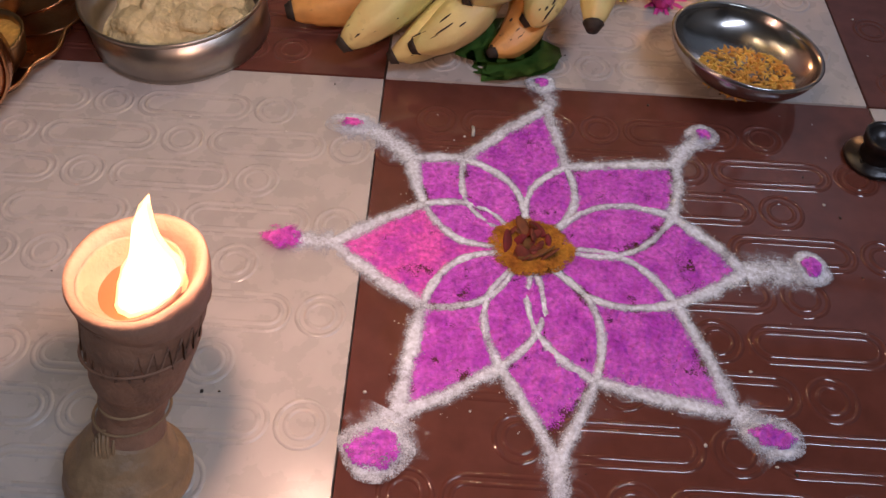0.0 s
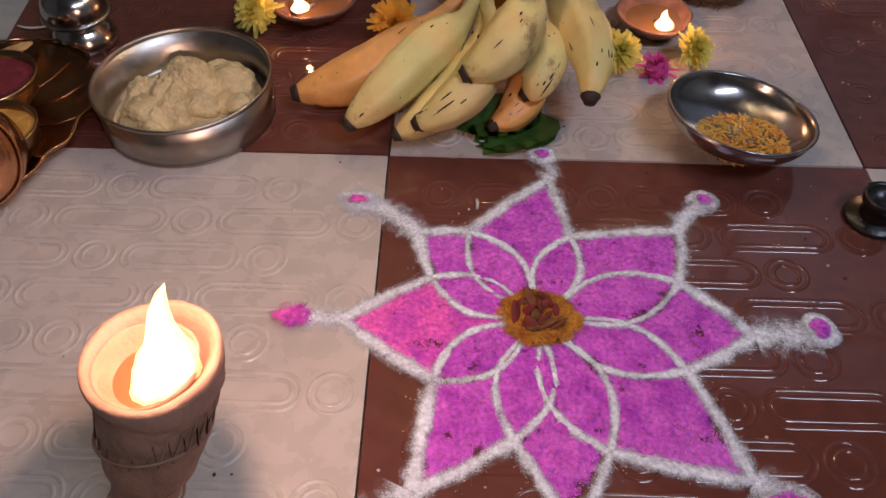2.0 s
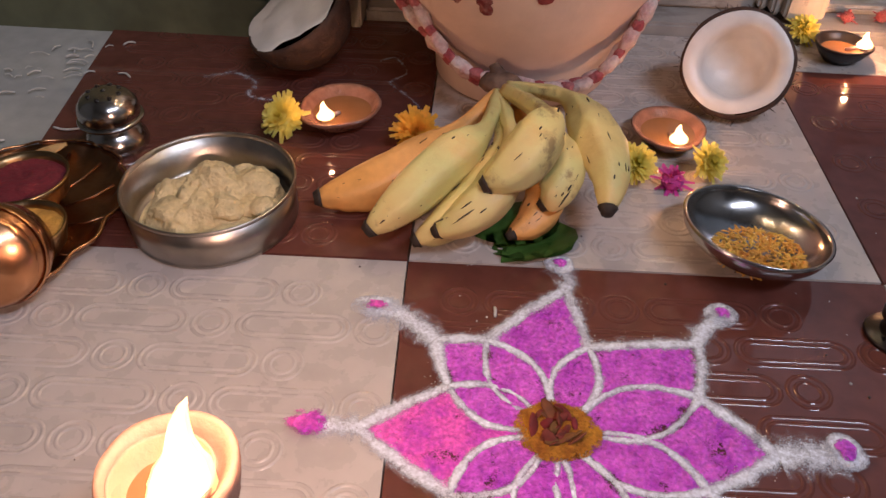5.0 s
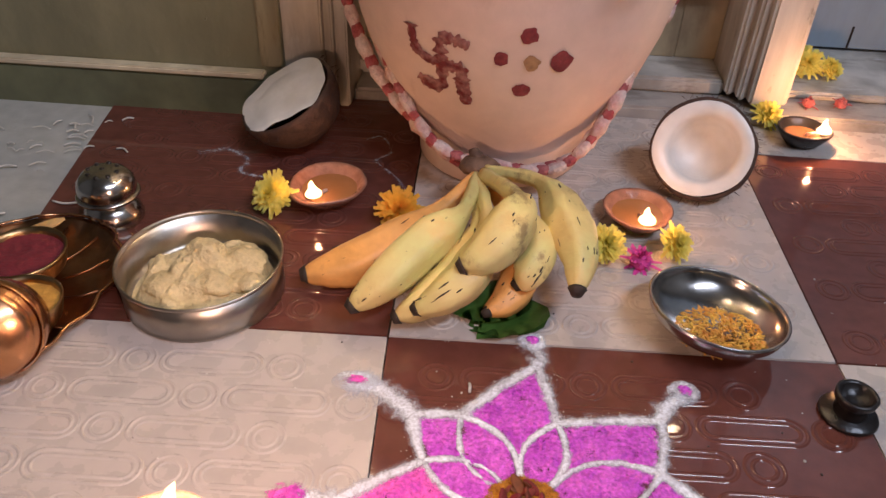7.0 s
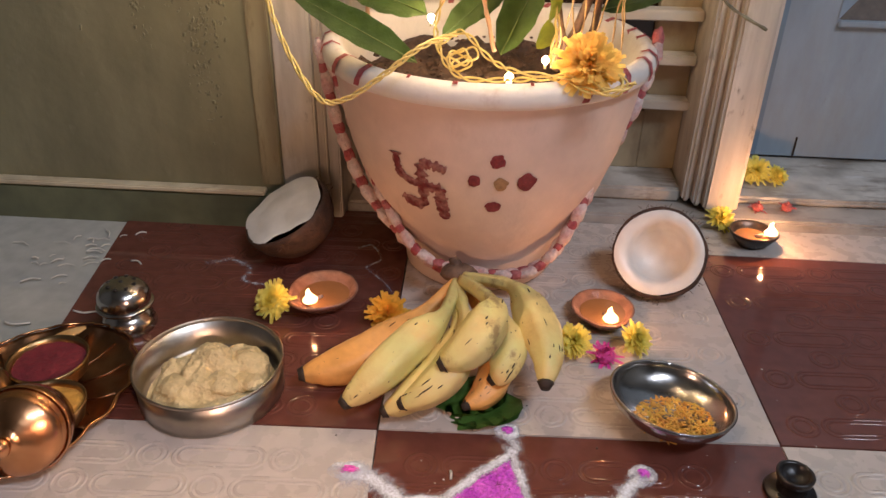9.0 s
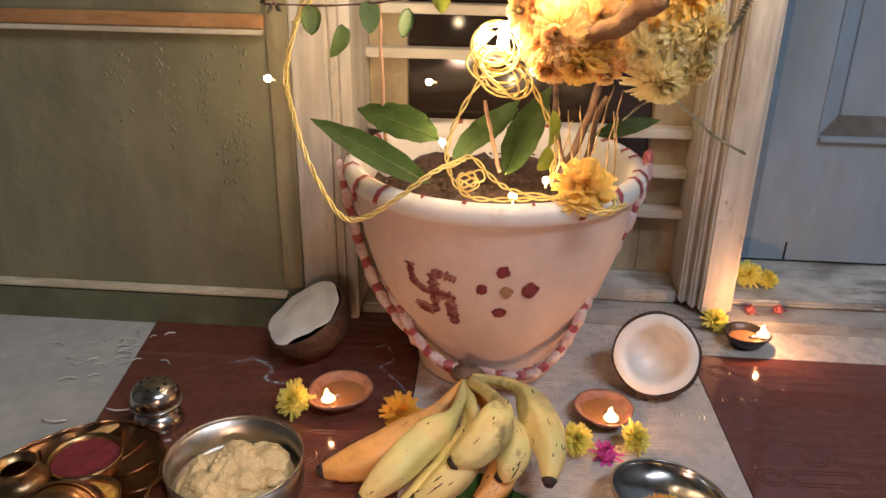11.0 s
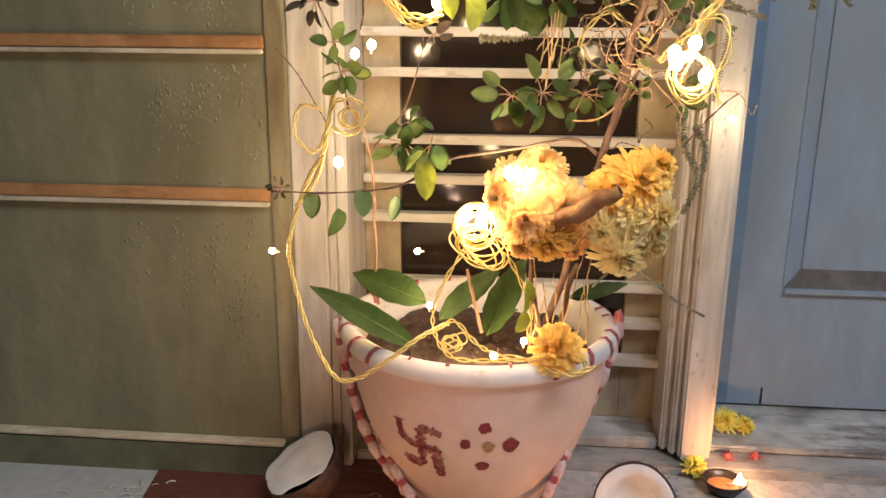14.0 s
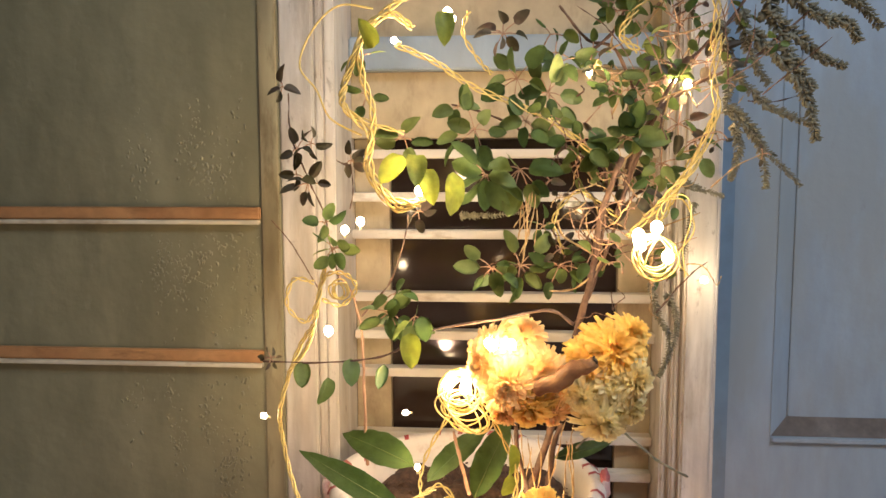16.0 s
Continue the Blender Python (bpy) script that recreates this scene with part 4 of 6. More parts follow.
flower("chrysanthemum", (0.2118, 0.1192, 0.012), 0.0165, M_YELLOW, "yellow chrysanthemum head beside a lit clay lamp", (0.5, -0.5, 0.7), seed=5)
flower("chrysanthemum", (0.3447, 0.3641, 0.012), 0.0165, M_YELLOW, "yellow chrysanthemum head by the door post", (0.3, -0.6, 0.7), seed=6)
flower("chrysanthemum", (0.4050, 0.452, 0.034), 0.0185, M_YELLOW, "yellow chrysanthemum head on the door sill", (-0.1, -0.7, 0.7), seed=7)
flower("chrysanthemum", (0.4280, 0.448, 0.030), 0.0150, M_YELLOW, "yellow chrysanthemum head on the door sill", (0.5, -0.5, 0.7), seed=8)
flower("pink_blossom", (0.186, 0.1028, 0.004), 0.015, M_PINKFL, "small magenta blossom on the white tile", (0, -0.3, 1), 16, 4, 9)
flower("pink_blossom", (0.3925, 0.385, 0.017), 0.011, M_RED, "small dark red blossom below the door", (0, -0.3, 1), 10, 3, 10)
flower("pink_blossom", (0.4275, 0.389, 0.017), 0.011, M_RED, "small dark red blossom below the door", (0, -0.3, 1), 10, 3, 11)
flower("marigold", (0.1496, 0.155, 0.2462), 0.0255, M_GOLD, "large faded yellow marigold head resting on the pot's rim", (0.05, -0.75, 0.6), 52, 12, 12)

# ---------------------------------------------------------------- lamps with flames
def flame(parent, p, h, w, lean=0.0, power=0.25, colour=WARM, lift=0.6, big=0.0, draught=(0.0, 0.0)):
    """A pointed tongue of fire with a ragged, forked edge, and its light."""
    prof = [(0, 0), (w * 0.75, h * 0.03), (w * 1.0, h * 0.12), (w * 0.94, h * 0.22), (w * 0.74, h * 0.34), (w * 0.52, h * 0.46), (w * 0.40, h * 0.60), (w * 0.31, h * 0.74), (w * 0.17, h * 0.89), (0, h)]
    bm = lathe(prof, 24)
    for v in bm.verts:
        f = v.co.z / h
        a = math.atan2(v.co.y, v.co.x)
        k = 1 + big * (0.10 * math.sin(3 * a + 1) * (1 - f) + 0.16 * noise.noise((math.cos(a) * 2, math.sin(a) * 2, f * 5)))
        v.co.x *= k
        v.co.y *= k
        v.co.x += lean * f * f * h + 0.16 * w * math.sin(f * 6) + draught[0] * f * h
        v.co.y += draught[1] * f * h
        v.co.z += big * 0.04 * h * max(0, math.sin(2 * a)) * (0.15 < f < 0.5)
    core = bm.copy()
    for v in core.verts:
        v.co = Vector((v.co.x * 0.84, v.co.y * 0.84, v.co.z * 0.90 + h * 0.02))
    o = part("flame", bm, M_FLAME_EDGE, parent, "flickering yellow flame", True, Matrix.Translation(p))
    c = part("flame_core", core, M_FLAME, o, "white-hot core")
    o.visible_shadow = c.visible_shadow = False
    at = parent.matrix_world @ Vector(p)
    point_lamp("flame_light", at + Vector((lean * h * lift * lift + draught[0] * h * lift, draught[1] * h * lift, h * lift)), power, colour, h * 0.14)


# tall clay lamp in front
LP = (-0.0565, -0.237, 0.0)
LAMP_SIZE = 0.94
lamp = thing("standing_clay_lamp", LP, "tall carved terracotta lamp burning on the white tile", "oil lamp")
AX = smooth_line([(-0.0175, -0.039, 0.004), (-0.0160, -0.0350, 0.018), (-0.0125, -0.0275, 0.034), (-0.0075, -0.0195, 0.052), (-0.0010, -0.0085, 0.076), (0.004, 0.001, 0.098)], 9)


def stand_radius(s):
    """Foot, waist and cup of the stand in one run."""
    keys = ((0, 0.0255), (0.07, 0.0278), (0.18, 0.0262), (0.30, 0.0200), (0.40, 0.0150), (0.50, 0.0130), (0.58, 0.0140), (0.70, 0.0192), (0.82, 0.0222), (0.92, 0.0232), (1.0, 0.0245))
    for (a, ra), (b, rb) in zip(keys, keys[1:]):
        if a <= s <= b:
            t = (s - a) / (b - a)
            t = t * t * (3 - 2 * t)
            return (ra + (rb - ra) * t) * (1 + 0.012 * math.sin(s * 70))
    return 0.0245


low = AX[:19]
part("foot", tube(low, lambda s: stand_radius(s * 18 / 45), 36), M_CLAY_BASE, lamp, "sandy carved foot")
part("stem", tube(AX[18:], lambda s: stand_radius((18 + s * 27) / 45), 36, None, False, False), M_CLAY, lamp, "incised clay stem and bowl")
cup = lathe([(0.0240, 0.0935), (0.0256, 0.099), (0.0266, 0.1045), (0.0267, 0.1085), (0.0258, 0.1105), (0.0236, 0.1098), (0.0208, 0.1062), (0.0150, 0.0950), (0.0, 0.0940)], 44, 0.06)
part("cup", cup, M_CLAY_FLAMELIT, lamp, "flared clay cup coloured paler, as lit by its flame", True, pose(0.004, 0.001, 0))
well = lathe([(0.0190, 0.1010), (0.0199, 0.1058), (0.0203, 0.1082), (0.0196, 0.1092), (0.0187, 0.1080), (0.0172, 0.1020), (0.0110, 0.0972), (0.0, 0.0965)], 44, 0.05)
part("inner_bowl", well, M_CLAY_FLAMELIT, lamp, "thin inner bowl for the oil", True, pose(0.0028, -0.0020, 0))
bm = lathe([(0.0, 0.1000), (0.0162, 0.1000)], 30)
part("oil", bm, M_OIL, lamp, "pool of lamp oil", True, pose(0.0028, -0.0020, 0))
# incised bands on cup and foot


def axis_at(z):
    """Where the leaning stand's middle lies at a height."""
    k = min(range(len(AX)), key=lambda i: abs(AX[i].z - z))
    return Vector((AX[k].x, AX[k].y, 0))


zig = []
for k in range(52):
    a = 2 * math.pi * k / 52
    q, z = (0.0236, 0.091) if k % 2 else (0.0228, 0.079)
    zig.append(axis_at(z) + Vector((q * math.cos(a), q * math.sin(a), z)))
part("carved_zigzag", tube(zig, 0.0007, 4, None, True), M_CLAY, lamp, "raised zigzag carving")
for z, q in ((0.094, 0.0243), (0.076, 0.0226), (0.062, 0.0160), (0.050, 0.0136), (0.043, 0.0155)):
    ring = [axis_at(z) + Vector((q * math.cos(2 * math.pi * k / 40), q * math.sin(2 * math.pi * k / 40), z - 0.35 * q * math.sin(2 * math.pi * k / 40))) for k in range(40)]
    part("incised_band", tube(ring, 0.0007, 4, None, True), M_CLAY if z > 0.06 else M_CLAY_BASE, lamp)
for r in (0.009, 0.013, 0.017, 0.021):
    for sgn in (-1, 1):
        pts = [Vector((sgn * 0.010 + r * 0.50 * math.cos(a), r * 0.9 * math.sin(a) - 0.004, 0.0)) for a in [2 * math.pi * k / 24 for k in range(24)]]
        for p in pts:
            d = math.hypot(p.x, p.y / 0.85)
            p.z = max(0.0060, 0.0090 + (0.0275 - d) * 1.45)
        part("scroll", tube(pts, 0.0008, 4, None, True), M_CLAY_BASE, lamp, "carved scroll", True, pose(-0.0165, -0.0375, 0))
pts = [Vector((x, y - 0.016, 0.0255 + y * 0.9)) for x, y in ((0, 0.007), (0.0055, 0), (0, -0.007), (-0.0055, 0))]
part("lozenge", tube(pts, 0.001, 4, None, True), M_CLAY_BASE, lamp, "small carved lozenge", True, pose(-0.0165, -0.0375, 0))
lamp.scale = (LAMP_SIZE, LAMP_SIZE, 1)
bpy.context.view_layer.update()
flame(lamp, (0.0065, -0.005, 0.100), 0.047, 0.0125, 0.04, 1.5, (1.0, 0.61, 0.37), 1.75, 1.0, (0.24, 0.20))


def small_lamp(p, r, material, fl, power, label, rim=True, h=0.5):
    d = thing("oil_lamp", p, label, "oil lamp", "small oil lamps")
    prof = [(0, 0), (r * 0.5, 0), (r * 0.72, h * r * 0.35), (r * 0.95, h * r * 0.85), (r, h * r), (r * 0.95, h * r * 1.06), (r * 0.86, h * r * 0.97), (r * 0.7, h * r * 0.55), (0, h * r * 0.40)]
    bm = lathe(prof, 40, 0.05)
    # pinched spout towards the flame
    for v in bm.verts:
        t = Vector((v.co.x, v.co.y, 0)).normalized().dot(Vector((fl[0], fl[1], 0)).normalized()) if v.co.to_2d().length > 1e-4 else 0
        if t > 0.75:
            v.co.x *= 1 + 0.18 * (t - 0.75) * 4
            v.co.y *= 1 + 0.18 * (t - 0.75) * 4
    part("bowl", bm, material, d)
    part("oil", lathe([(0, h * r * 0.62), (r * 0.72, h * r * 0.62)], 30), M_OIL, d, "oil filling the bowl")
    f = Vector(fl).normalized() * r * 0.72
    a = Vector((f.x * 0.2, f.y * 0.2, h * r * 0.66)); b = Vector((f.x, f.y, h * r * 0.98))
    part("wick", tube([a, (a + b) / 2, b], 0.0016, 6), M_COTTON, d, "charred cotton wick")
    flame(d, (f.x, f.y, h * r * 0.95), 0.0155, 0.0074, 0.05, power, WARM, 1.4)
    return d


small_lamp((-0.0752, 0.1668, 0), 0.0335, M_CLAY_OILY, (-0.45, -1, 0), 0.07, "copper-coloured clay oil lamp with a small flame, on the brown tile")
small_lamp((0.1904, 0.1653, 0), 0.0300, M_CLAY_OILY, (0.15, -1, 0), 0.10, "pinkish clay oil lamp burning beside the bananas")
small_lamp((0.372, 0.3278, 0), 0.0250, M_BLACK, (1, -0.35, 0), 0.34, "dark clay oil lamp burning near the threshold", h=0.7)

# ---------------------------------------------------------------- dishes
tin = thing("steel_tin", (-0.1410, 0.033, 0), "round stainless steel tin filled with semolina halwa", "tin")
R = 0.0592
part("body", lathe([(0, 0), (R * 0.93, 0), (R * 0.97, 0.003), (R * 0.985, 0.0292), (R * 0.968, 0.0292), (R * 0.958, 0.006), (R * 0.93, 0.0025), (0, 0.0025)], 72), M_STEEL_HAZY, tin)
part("rim", lathe([(R * 0.966, 0.0293), (R * 0.990, 0.0293), (R * 1.004, 0.0305), (R * 1.004, 0.0318), (R * 0.988, 0.0326), (R * 0.970, 0.0316), (R * 0.966, 0.0293)], 72), M_STEEL_HAZY, tin, "bright rolled rim")
part("base_ring", lathe([(R * 0.90, 0.0002), (R * 0.955, 0.0002), (R * 0.975, 0.0018), (R * 0.972, 0.0029)], 72), M_STEEL_HAZY, tin)
halwa = thing("halwa", (-0.1405, 0.031, 0.0032), "lumpy pale yellow semolina halwa heaped in the tin", "food")
bm = bmesh.new()
N = 70
rows = []
for i in range(N + 1):
    r = 0.0520 * i / N
    ring = []
    for k in range(96):
        a = 2 * math.pi * k / 96
        x, y = r * math.cos(a), r * math.sin(a)
        q = Vector((x * 30, y * 30, 5.3))
        e = max(0.0, 1 - ((i / N) * (1.02 + 0.20 * noise.noise((math.cos(a) * 1.4, math.sin(a) * 1.4, 2.2)))) ** 6)
        cut = noise.noise(q * 1.5 + Vector((3, 1, 0)))
        z = e * (0.0185 + 0.011 * noise.noise(q * 0.7) + 0.006 * math.tanh(5 * cut) + 0.0042 * noise.noise(q * 3.2) + 0.0022 * noise.noise(q * 8) + 0.0005 * noise.noise(q * 25) + 0.006 * max(0.0, 1 - math.hypot(x + 0.002, y - 0.012) / 0.022))
        ring.append(bm.verts.new((x, y, max(0.0002, z))))
    rows.append(ring)
for a, b in zip(rows, rows[1:]):
    for k in range(96):
        bm.faces.new((a[k], a[(k + 1) % 96], b[(k + 1) % 96], b[k]))
bmesh.ops.remove_doubles(bm, verts=bm.verts, dist=1e-5)
part("mound", bm, M_HALWA, halwa)
for x, y, z, r in ((0.026, 0.018, 0.014, 0.015), (-0.004, 0.016, 0.021, 0.013), (-0.022, -0.016, 0.013, 0.013), (0.012, -0.012, 0.016, 0.012), (0.033, -0.004, 0.012, 0.011), (-0.030, 0.010, 0.011, 0.011)):
    bm = bmesh.new(); ball(bm, (0, 0, 0), r, (1.25, 1.0, 0.62), 4)
    for v in bm.verts:
        v.co *= 1 + 0.34 * noise.noise(v.co * 95 + Vector((x, y, z)) * 300) + 0.14 * noise.noise(v.co * 260) + 0.05 * noise.noise(v.co * 700)
    part("lump", bm, M_HALWA, halwa, "", True, Matrix.Translation((x, y, z)))

# shallow steel bowl with turmeric rice
katori = thing("steel_bowl", (0.226, 0.044, 0.0), "shallow polished steel bowl holding turmeric rice", "bowl")
katori.matrix_world = pose(0.225, 0.026, 0.0026, -5, 6, 0)
KR = 0.0485
prof = [(0, 0)] + [(KR * math.sin(a), KR * 0.52 * (1 - math.cos(a))) for a in [radians(x) for x in range(12, 91, 6)]]
inner = [(KR * 0.975, KR * 0.525)] + [(KR * 0.965 * math.sin(a), 0.0014 + KR * 0.505 * (1 - math.cos(a))) for a in [radians(x) for x in range(88, 4, -6)]] + [(0, 0.0014)]
part("shell", lathe(prof + inner, 64), M_STEEL, katori)
part("lip", lathe([(KR * 0.985, KR * 0.520), (KR * 1.012, KR * 0.527), (KR * 0.985, KR * 0.536), (KR * 0.965, KR * 0.527)], 64), M_STEEL, katori, "rolled bright lip")
rice = thing("turmeric_rice", (0.229, 0.017, 0.0045), "heap of yellow-orange turmeric rice grains in the steel bowl", "rice", "", "stuff")
bm = bmesh.new()
for k in range(820):
    a, r = RND.uniform(0, 6.283), 0.030 * math.sqrt(RND.random())
    x, y = r * math.cos(a), r * math.sin(a) * 0.85
    z = 0.0035 + 0.0055 * (r / 0.0335) ** 2 + RND.uniform(0, 0.004) * (1 - (r / 0.034) ** 2 * 0.5)
    m = Matrix.LocRotScale((x, y, z), Euler((RND.uniform(-0.6, 0.6), RND.uniform(-0.6, 0.6), RND.uniform(0, 6.3))), (0.0026, 0.00075, 0.00075))
    bmesh.ops.create_icosphere(bm, subdivisions=1, radius=1, matrix=m)
part("grains", bm, M_RICE, rice)

# incense holder
hold = thing("incense_holder", (-0.2464, 0.1139, 0), "round polished steel incense holder with a pierced dome", "incense holder")
r = 0.0228
part("bowl", lathe([(0, 0), (r * 0.96, 0), (r * 1.06, 0.0015), (r * 1.08, 0.0045), (r * 1.0, 0.0095), (r * 0.84, 0.0142), (r * 0.66, 0.0180), (r * 0.64, 0.0198), (r * 0.80, 0.0215), (0, 0.0215)], 40), M_STEEL, hold, "flared foot")
part("flange", lathe([(r * 0.80, 0.0216), (r * 1.08, 0.0220), (r * 1.11, 0.0232), (r * 1.08, 0.0244), (r * 0.9, 0.0246)], 40), M_STEEL, hold)
hold.scale = (1, 1, 1.08)
part("dome", lathe([(r * 1.0, 0.0247), (r * 1.03, 0.029), (r * 0.97, 0.0345), (r * 0.80, 0.0395), (r * 0.52, 0.0430), (r * 0.2, 0.0443), (0, 0.0445)], 40), M_STEEL, hold, "pierced domed lid")
for k in range(9):
    a = 2 * math.pi * k / 8
    q = 0 if k == 8 else r * 0.52
    bm = bmesh.new(); ball(bm, (q * math.cos(a), q * math.sin(a), 0.0430 if k < 8 else 0.0443), 0.0021, (1, 1, 0.5), 2)
    part("hole", bm, M_BLACK, hold, "dark incense hole")

# black stone dish with a stub
bp = thing("dhoop_burner", (0.3025, -0.0377, 0), "small black stone cup on a flat disc", "incense burner")
part("disc", lathe([(0, 0), (0.0175, 0), (0.0185, 0.0018), (0.0175, 0.0036), (0, 0.004)], 36, 0.03), M_BLACK, bp)
part("cup", lathe([(0.010, 0.0038), (0.0105, 0.007), (0.0090, 0.010), (0.0125, 0.015), (0.0132, 0.0195), (0.0118, 0.0205), (0.0100, 0.019), (0.0085, 0.014), (0, 0.013)], 36, 0.02), M_BLACK, bp)

# brass tray with ritual vessels
TP = (-0.2849, -0.0058, 0)
tray = thing("brass_tray", TP, "aged copper-brass tray with a scalloped leaf-shaped edge", "tray", rz=-18)
bm = bmesh.new()
rows = []
for rr, z in ((0.0, 0.004), (0.5, 0.004), (0.80, 0.0042), (0.90, 0.006), (0.97, 0.011), (1.0, 0.0125), (0.985, 0.0108), (0.92, 0.0045), (0.82, 0.0006), (0.0, 0.0006)):
    ring = []
    for k in range(120):
        a = 2 * math.pi * k / 120
        sc = 1 + 0.035 * abs(math.sin(a * 9)) * (rr > 0.85)
        ring.append(bm.verts.new((0.074 * rr * sc * math.cos(a), 0.100 * rr * sc * math.sin(a), z + (0.0012 * math.cos(a * 18) if rr > 0.9 else 0))))
    rows.append(ring)
for a, b in zip(rows, rows[1:]):
    for k in range(120):
        bm.faces.new((a[k], a[(k + 1) % 120], b[(k + 1) % 120], b[k]))
bmesh.ops.remove_doubles(bm, verts=bm.verts, dist=1e-5)
part("plate", bm, M_COPPER_TRAY, tray)
edge = [Vector((0.0755 * (1 + 0.035 * abs(math.sin(a * 9))) * math.cos(a), 0.102 * (1 + 0.035 * abs(math.sin(a * 9))) * math.sin(a), 0.0130 + 0.0012 * math.cos(a * 18))) for a in [2 * math.pi * k / 144 for k in range(144)]]
part("rim", tube(edge, 0.0012, 6, None, True), M_COPPER, tray, "bright beaded scalloped rim")
for k in range(14):
    a = 2 * math.pi * k / 14
    part("rib", tube([Vector((0.040 * math.cos(a), 0.054 * math.sin(a), 0.0043)), Vector((0.056 * math.cos(a), 0.075 * math.sin(a), 0.0046)), Vector((0.069 * math.cos(a), 0.093 * math.sin(a), 0.0082))], 0.0009, 5), M_COPPER_TRAY, tray, "raised leaf rib")


def cup_on_tray(name, p, r, h, fill, label, flabel, metal):
    c = thing(name, p, label, "cup", "small vessels on the tray")
    part("bowl", lathe([(0, 0), (r * 0.55, 0), (r * 0.62, h * 0.10), (r * 0.90, h * 0.45), (r, h * 0.85), (r * 1.04, h), (r * 0.98, h * 1.01), (r * 0.93, h * 0.86), (r * 0.82, h * 0.5), (0, h * 0.3)], 44), metal, c)
    bm = lathe([(0, h * 0.84)] + [(r * 0.93 * q / 8, h * (0.84 - 0.02 * q / 8)) for q in range(1, 9)], 44)
    for v in bm.verts:
        v.co.z += 0.0016 * noise.noise(v.co * 150)
    part("filling", bm, fill, c, flabel)
    return c


M_HALDI = mat("turmeric_powder", (0.50, 0.26, 0.04), 0.85, 0, 0.2, 250, 0.7, 300, (0.36, 0.16, 0.03), 60, 0.7)
M_KUM_POWDER = mat("deep_red_powder", (0.13, 0.010, 0.018), 0.9, 0, 0.3, 250, 0.6, 300, (0.19, 0.018, 0.025), 60, 0.7)
cup_on_tray("kumkum_cup", (-0.2695, 0.0239, 0.005), 0.0300, 0.026, M_KUM_POWDER, "small brass cup filled with dark red kumkum powder", "dark red powder", M_BRASS)
cup_on_tray("turmeric_cup", (-0.2435, -0.0276, 0.005), 0.0270, 0.026, M_HALDI, "small brass cup filled with turmeric powder", "yellow-brown powder", M_BRASS)
kal = thing("copper_pot", (-0.2420, -0.074, 0.005), "bright copper ritual pot lying with its pointed lid towards the room", "pot", "small vessels on the tray")
q = Vector((0.12, -0.86, 0.36)).to_track_quat("Z", "Y").to_matrix().to_4x4()
up = Matrix.Translation((0, 0.012, 0.031)) @ Matrix.Diagonal((1.22, 1.0, 1.22, 1))
part("body", lathe([(0, -0.034), (0.014, -0.032), (0.023, -0.022), (0.0265, -0.008), (0.0262, 0.0), (0.0235, 0.006)], 44), M_COPPER, kal, "", True, up @ q)
part("lid", lathe([(0.0252, 0.0062), (0.0256, 0.0085), (0.0230, 0.012), (0.0165, 0.0175), (0.0085, 0.0215), (0.0048, 0.0235), (0.0040, 0.0275), (0.0062, 0.030), (0.0058, 0.0335), (0.0025, 0.037), (0, 0.0385)], 44), M_COPPER, kal, "domed lid with a turned finial", True, up @ q)
part("band", lathe([(0.0268, -0.0035), (0.0278, -0.0015), (0.0268, 0.0005)], 44), M_COPPER, kal, "raised band", True, up @ q)
jug = thing("brass_jug", (-0.3056, -0.0144, 0.005), "small rounded brass water pot at the tray's edge", "pot", "small vessels on the tray")
part("body", lathe([(0, 0), (0.015, 0), (0.022, 0.010), (0.025, 0.022), (0.020, 0.033), (0.013, 0.038), (0.017, 0.044), (0.0155, 0.044), (0.0115, 0.038)], 40), M_BRASS, jug)
bm = bmesh.new(); ball(bm, (0, 0, 0), 0.012, (2.0, 0.6, 0.18), 2)
t = tagged(part("yellow_petal", bm, M_PALE, None), "folded cream-yellow petal at the tray's rim", "petal")
t.matrix_world = aim((-0.2888, 0.0714, 0.014), (0.8, 0.6, 0.15))

# scattered flakes, ash and grains
flakes = thing("scattered_flakes", (0, 0, 0), "curled white flakes and ash strewn on the floor near the wall", "debris", "", "stuff")
bm = bmesh.new()
FC = (-0.3478, 0.2292, 0)
for k in range(30):
    c = Vector((FC[0] + RND.gauss(0, 0.030), FC[1] + RND.gauss(0, 0.034), 0.0012))
    if c.y > 0.30:
        continue
    a = RND.gauss(0.2, 0.6)
    ln = RND.uniform(0.003, 0.010)
    d = Vector((math.cos(a), math.sin(a), 0)) * ln
    tube(smooth_line([c - d, c + Vector((-d.y, d.x, 0)) * 0.3 + Vector((0, 0, 0.001)), c + d], 3), RND.uniform(0.0003, 0.0010), 4, bm)
for p in ((-0.2965, 0.1283, 0.001), (-0.3501, 0.1047, 0.001)):
    c = Vector(p)
    tube(smooth_line([c + Vector((-0.012, 0.002, 0)), c + Vector((0, -0.002, 0.001)), c + Vector((0.012, 0.003, 0))], 4), 0.0011, 4, bm)
tube([Vector((0.060, -0.047, 0.001)), Vector((0.060, -0.043, 0.0022)), Vector((0.0595, -0.039, 0.001))], 0.0011, 5, bm)
part("flakes", bm, M_ASH, flakes)
crumbs = thing("floor_crumbs", (0, 0, 0), "tiny dark and pale crumbs scattered over the tiles", "debris", "", "stuff")
for material, n in ((M_ASH, 70), (M_BAN_DARK, 55)):
    bm = bmesh.new()
    for k in range(n):
        x, y = RND.uniform(-0.16, 0.36), RND.uniform(-0.28, 0.12)
        ball(bm, (x, y, 0.0004), RND.uniform(0.0003, 0.0011), (1, RND.uniform(0.6, 1.4), 0.5), 1)
    part("crumb", bm, material, crumbs)

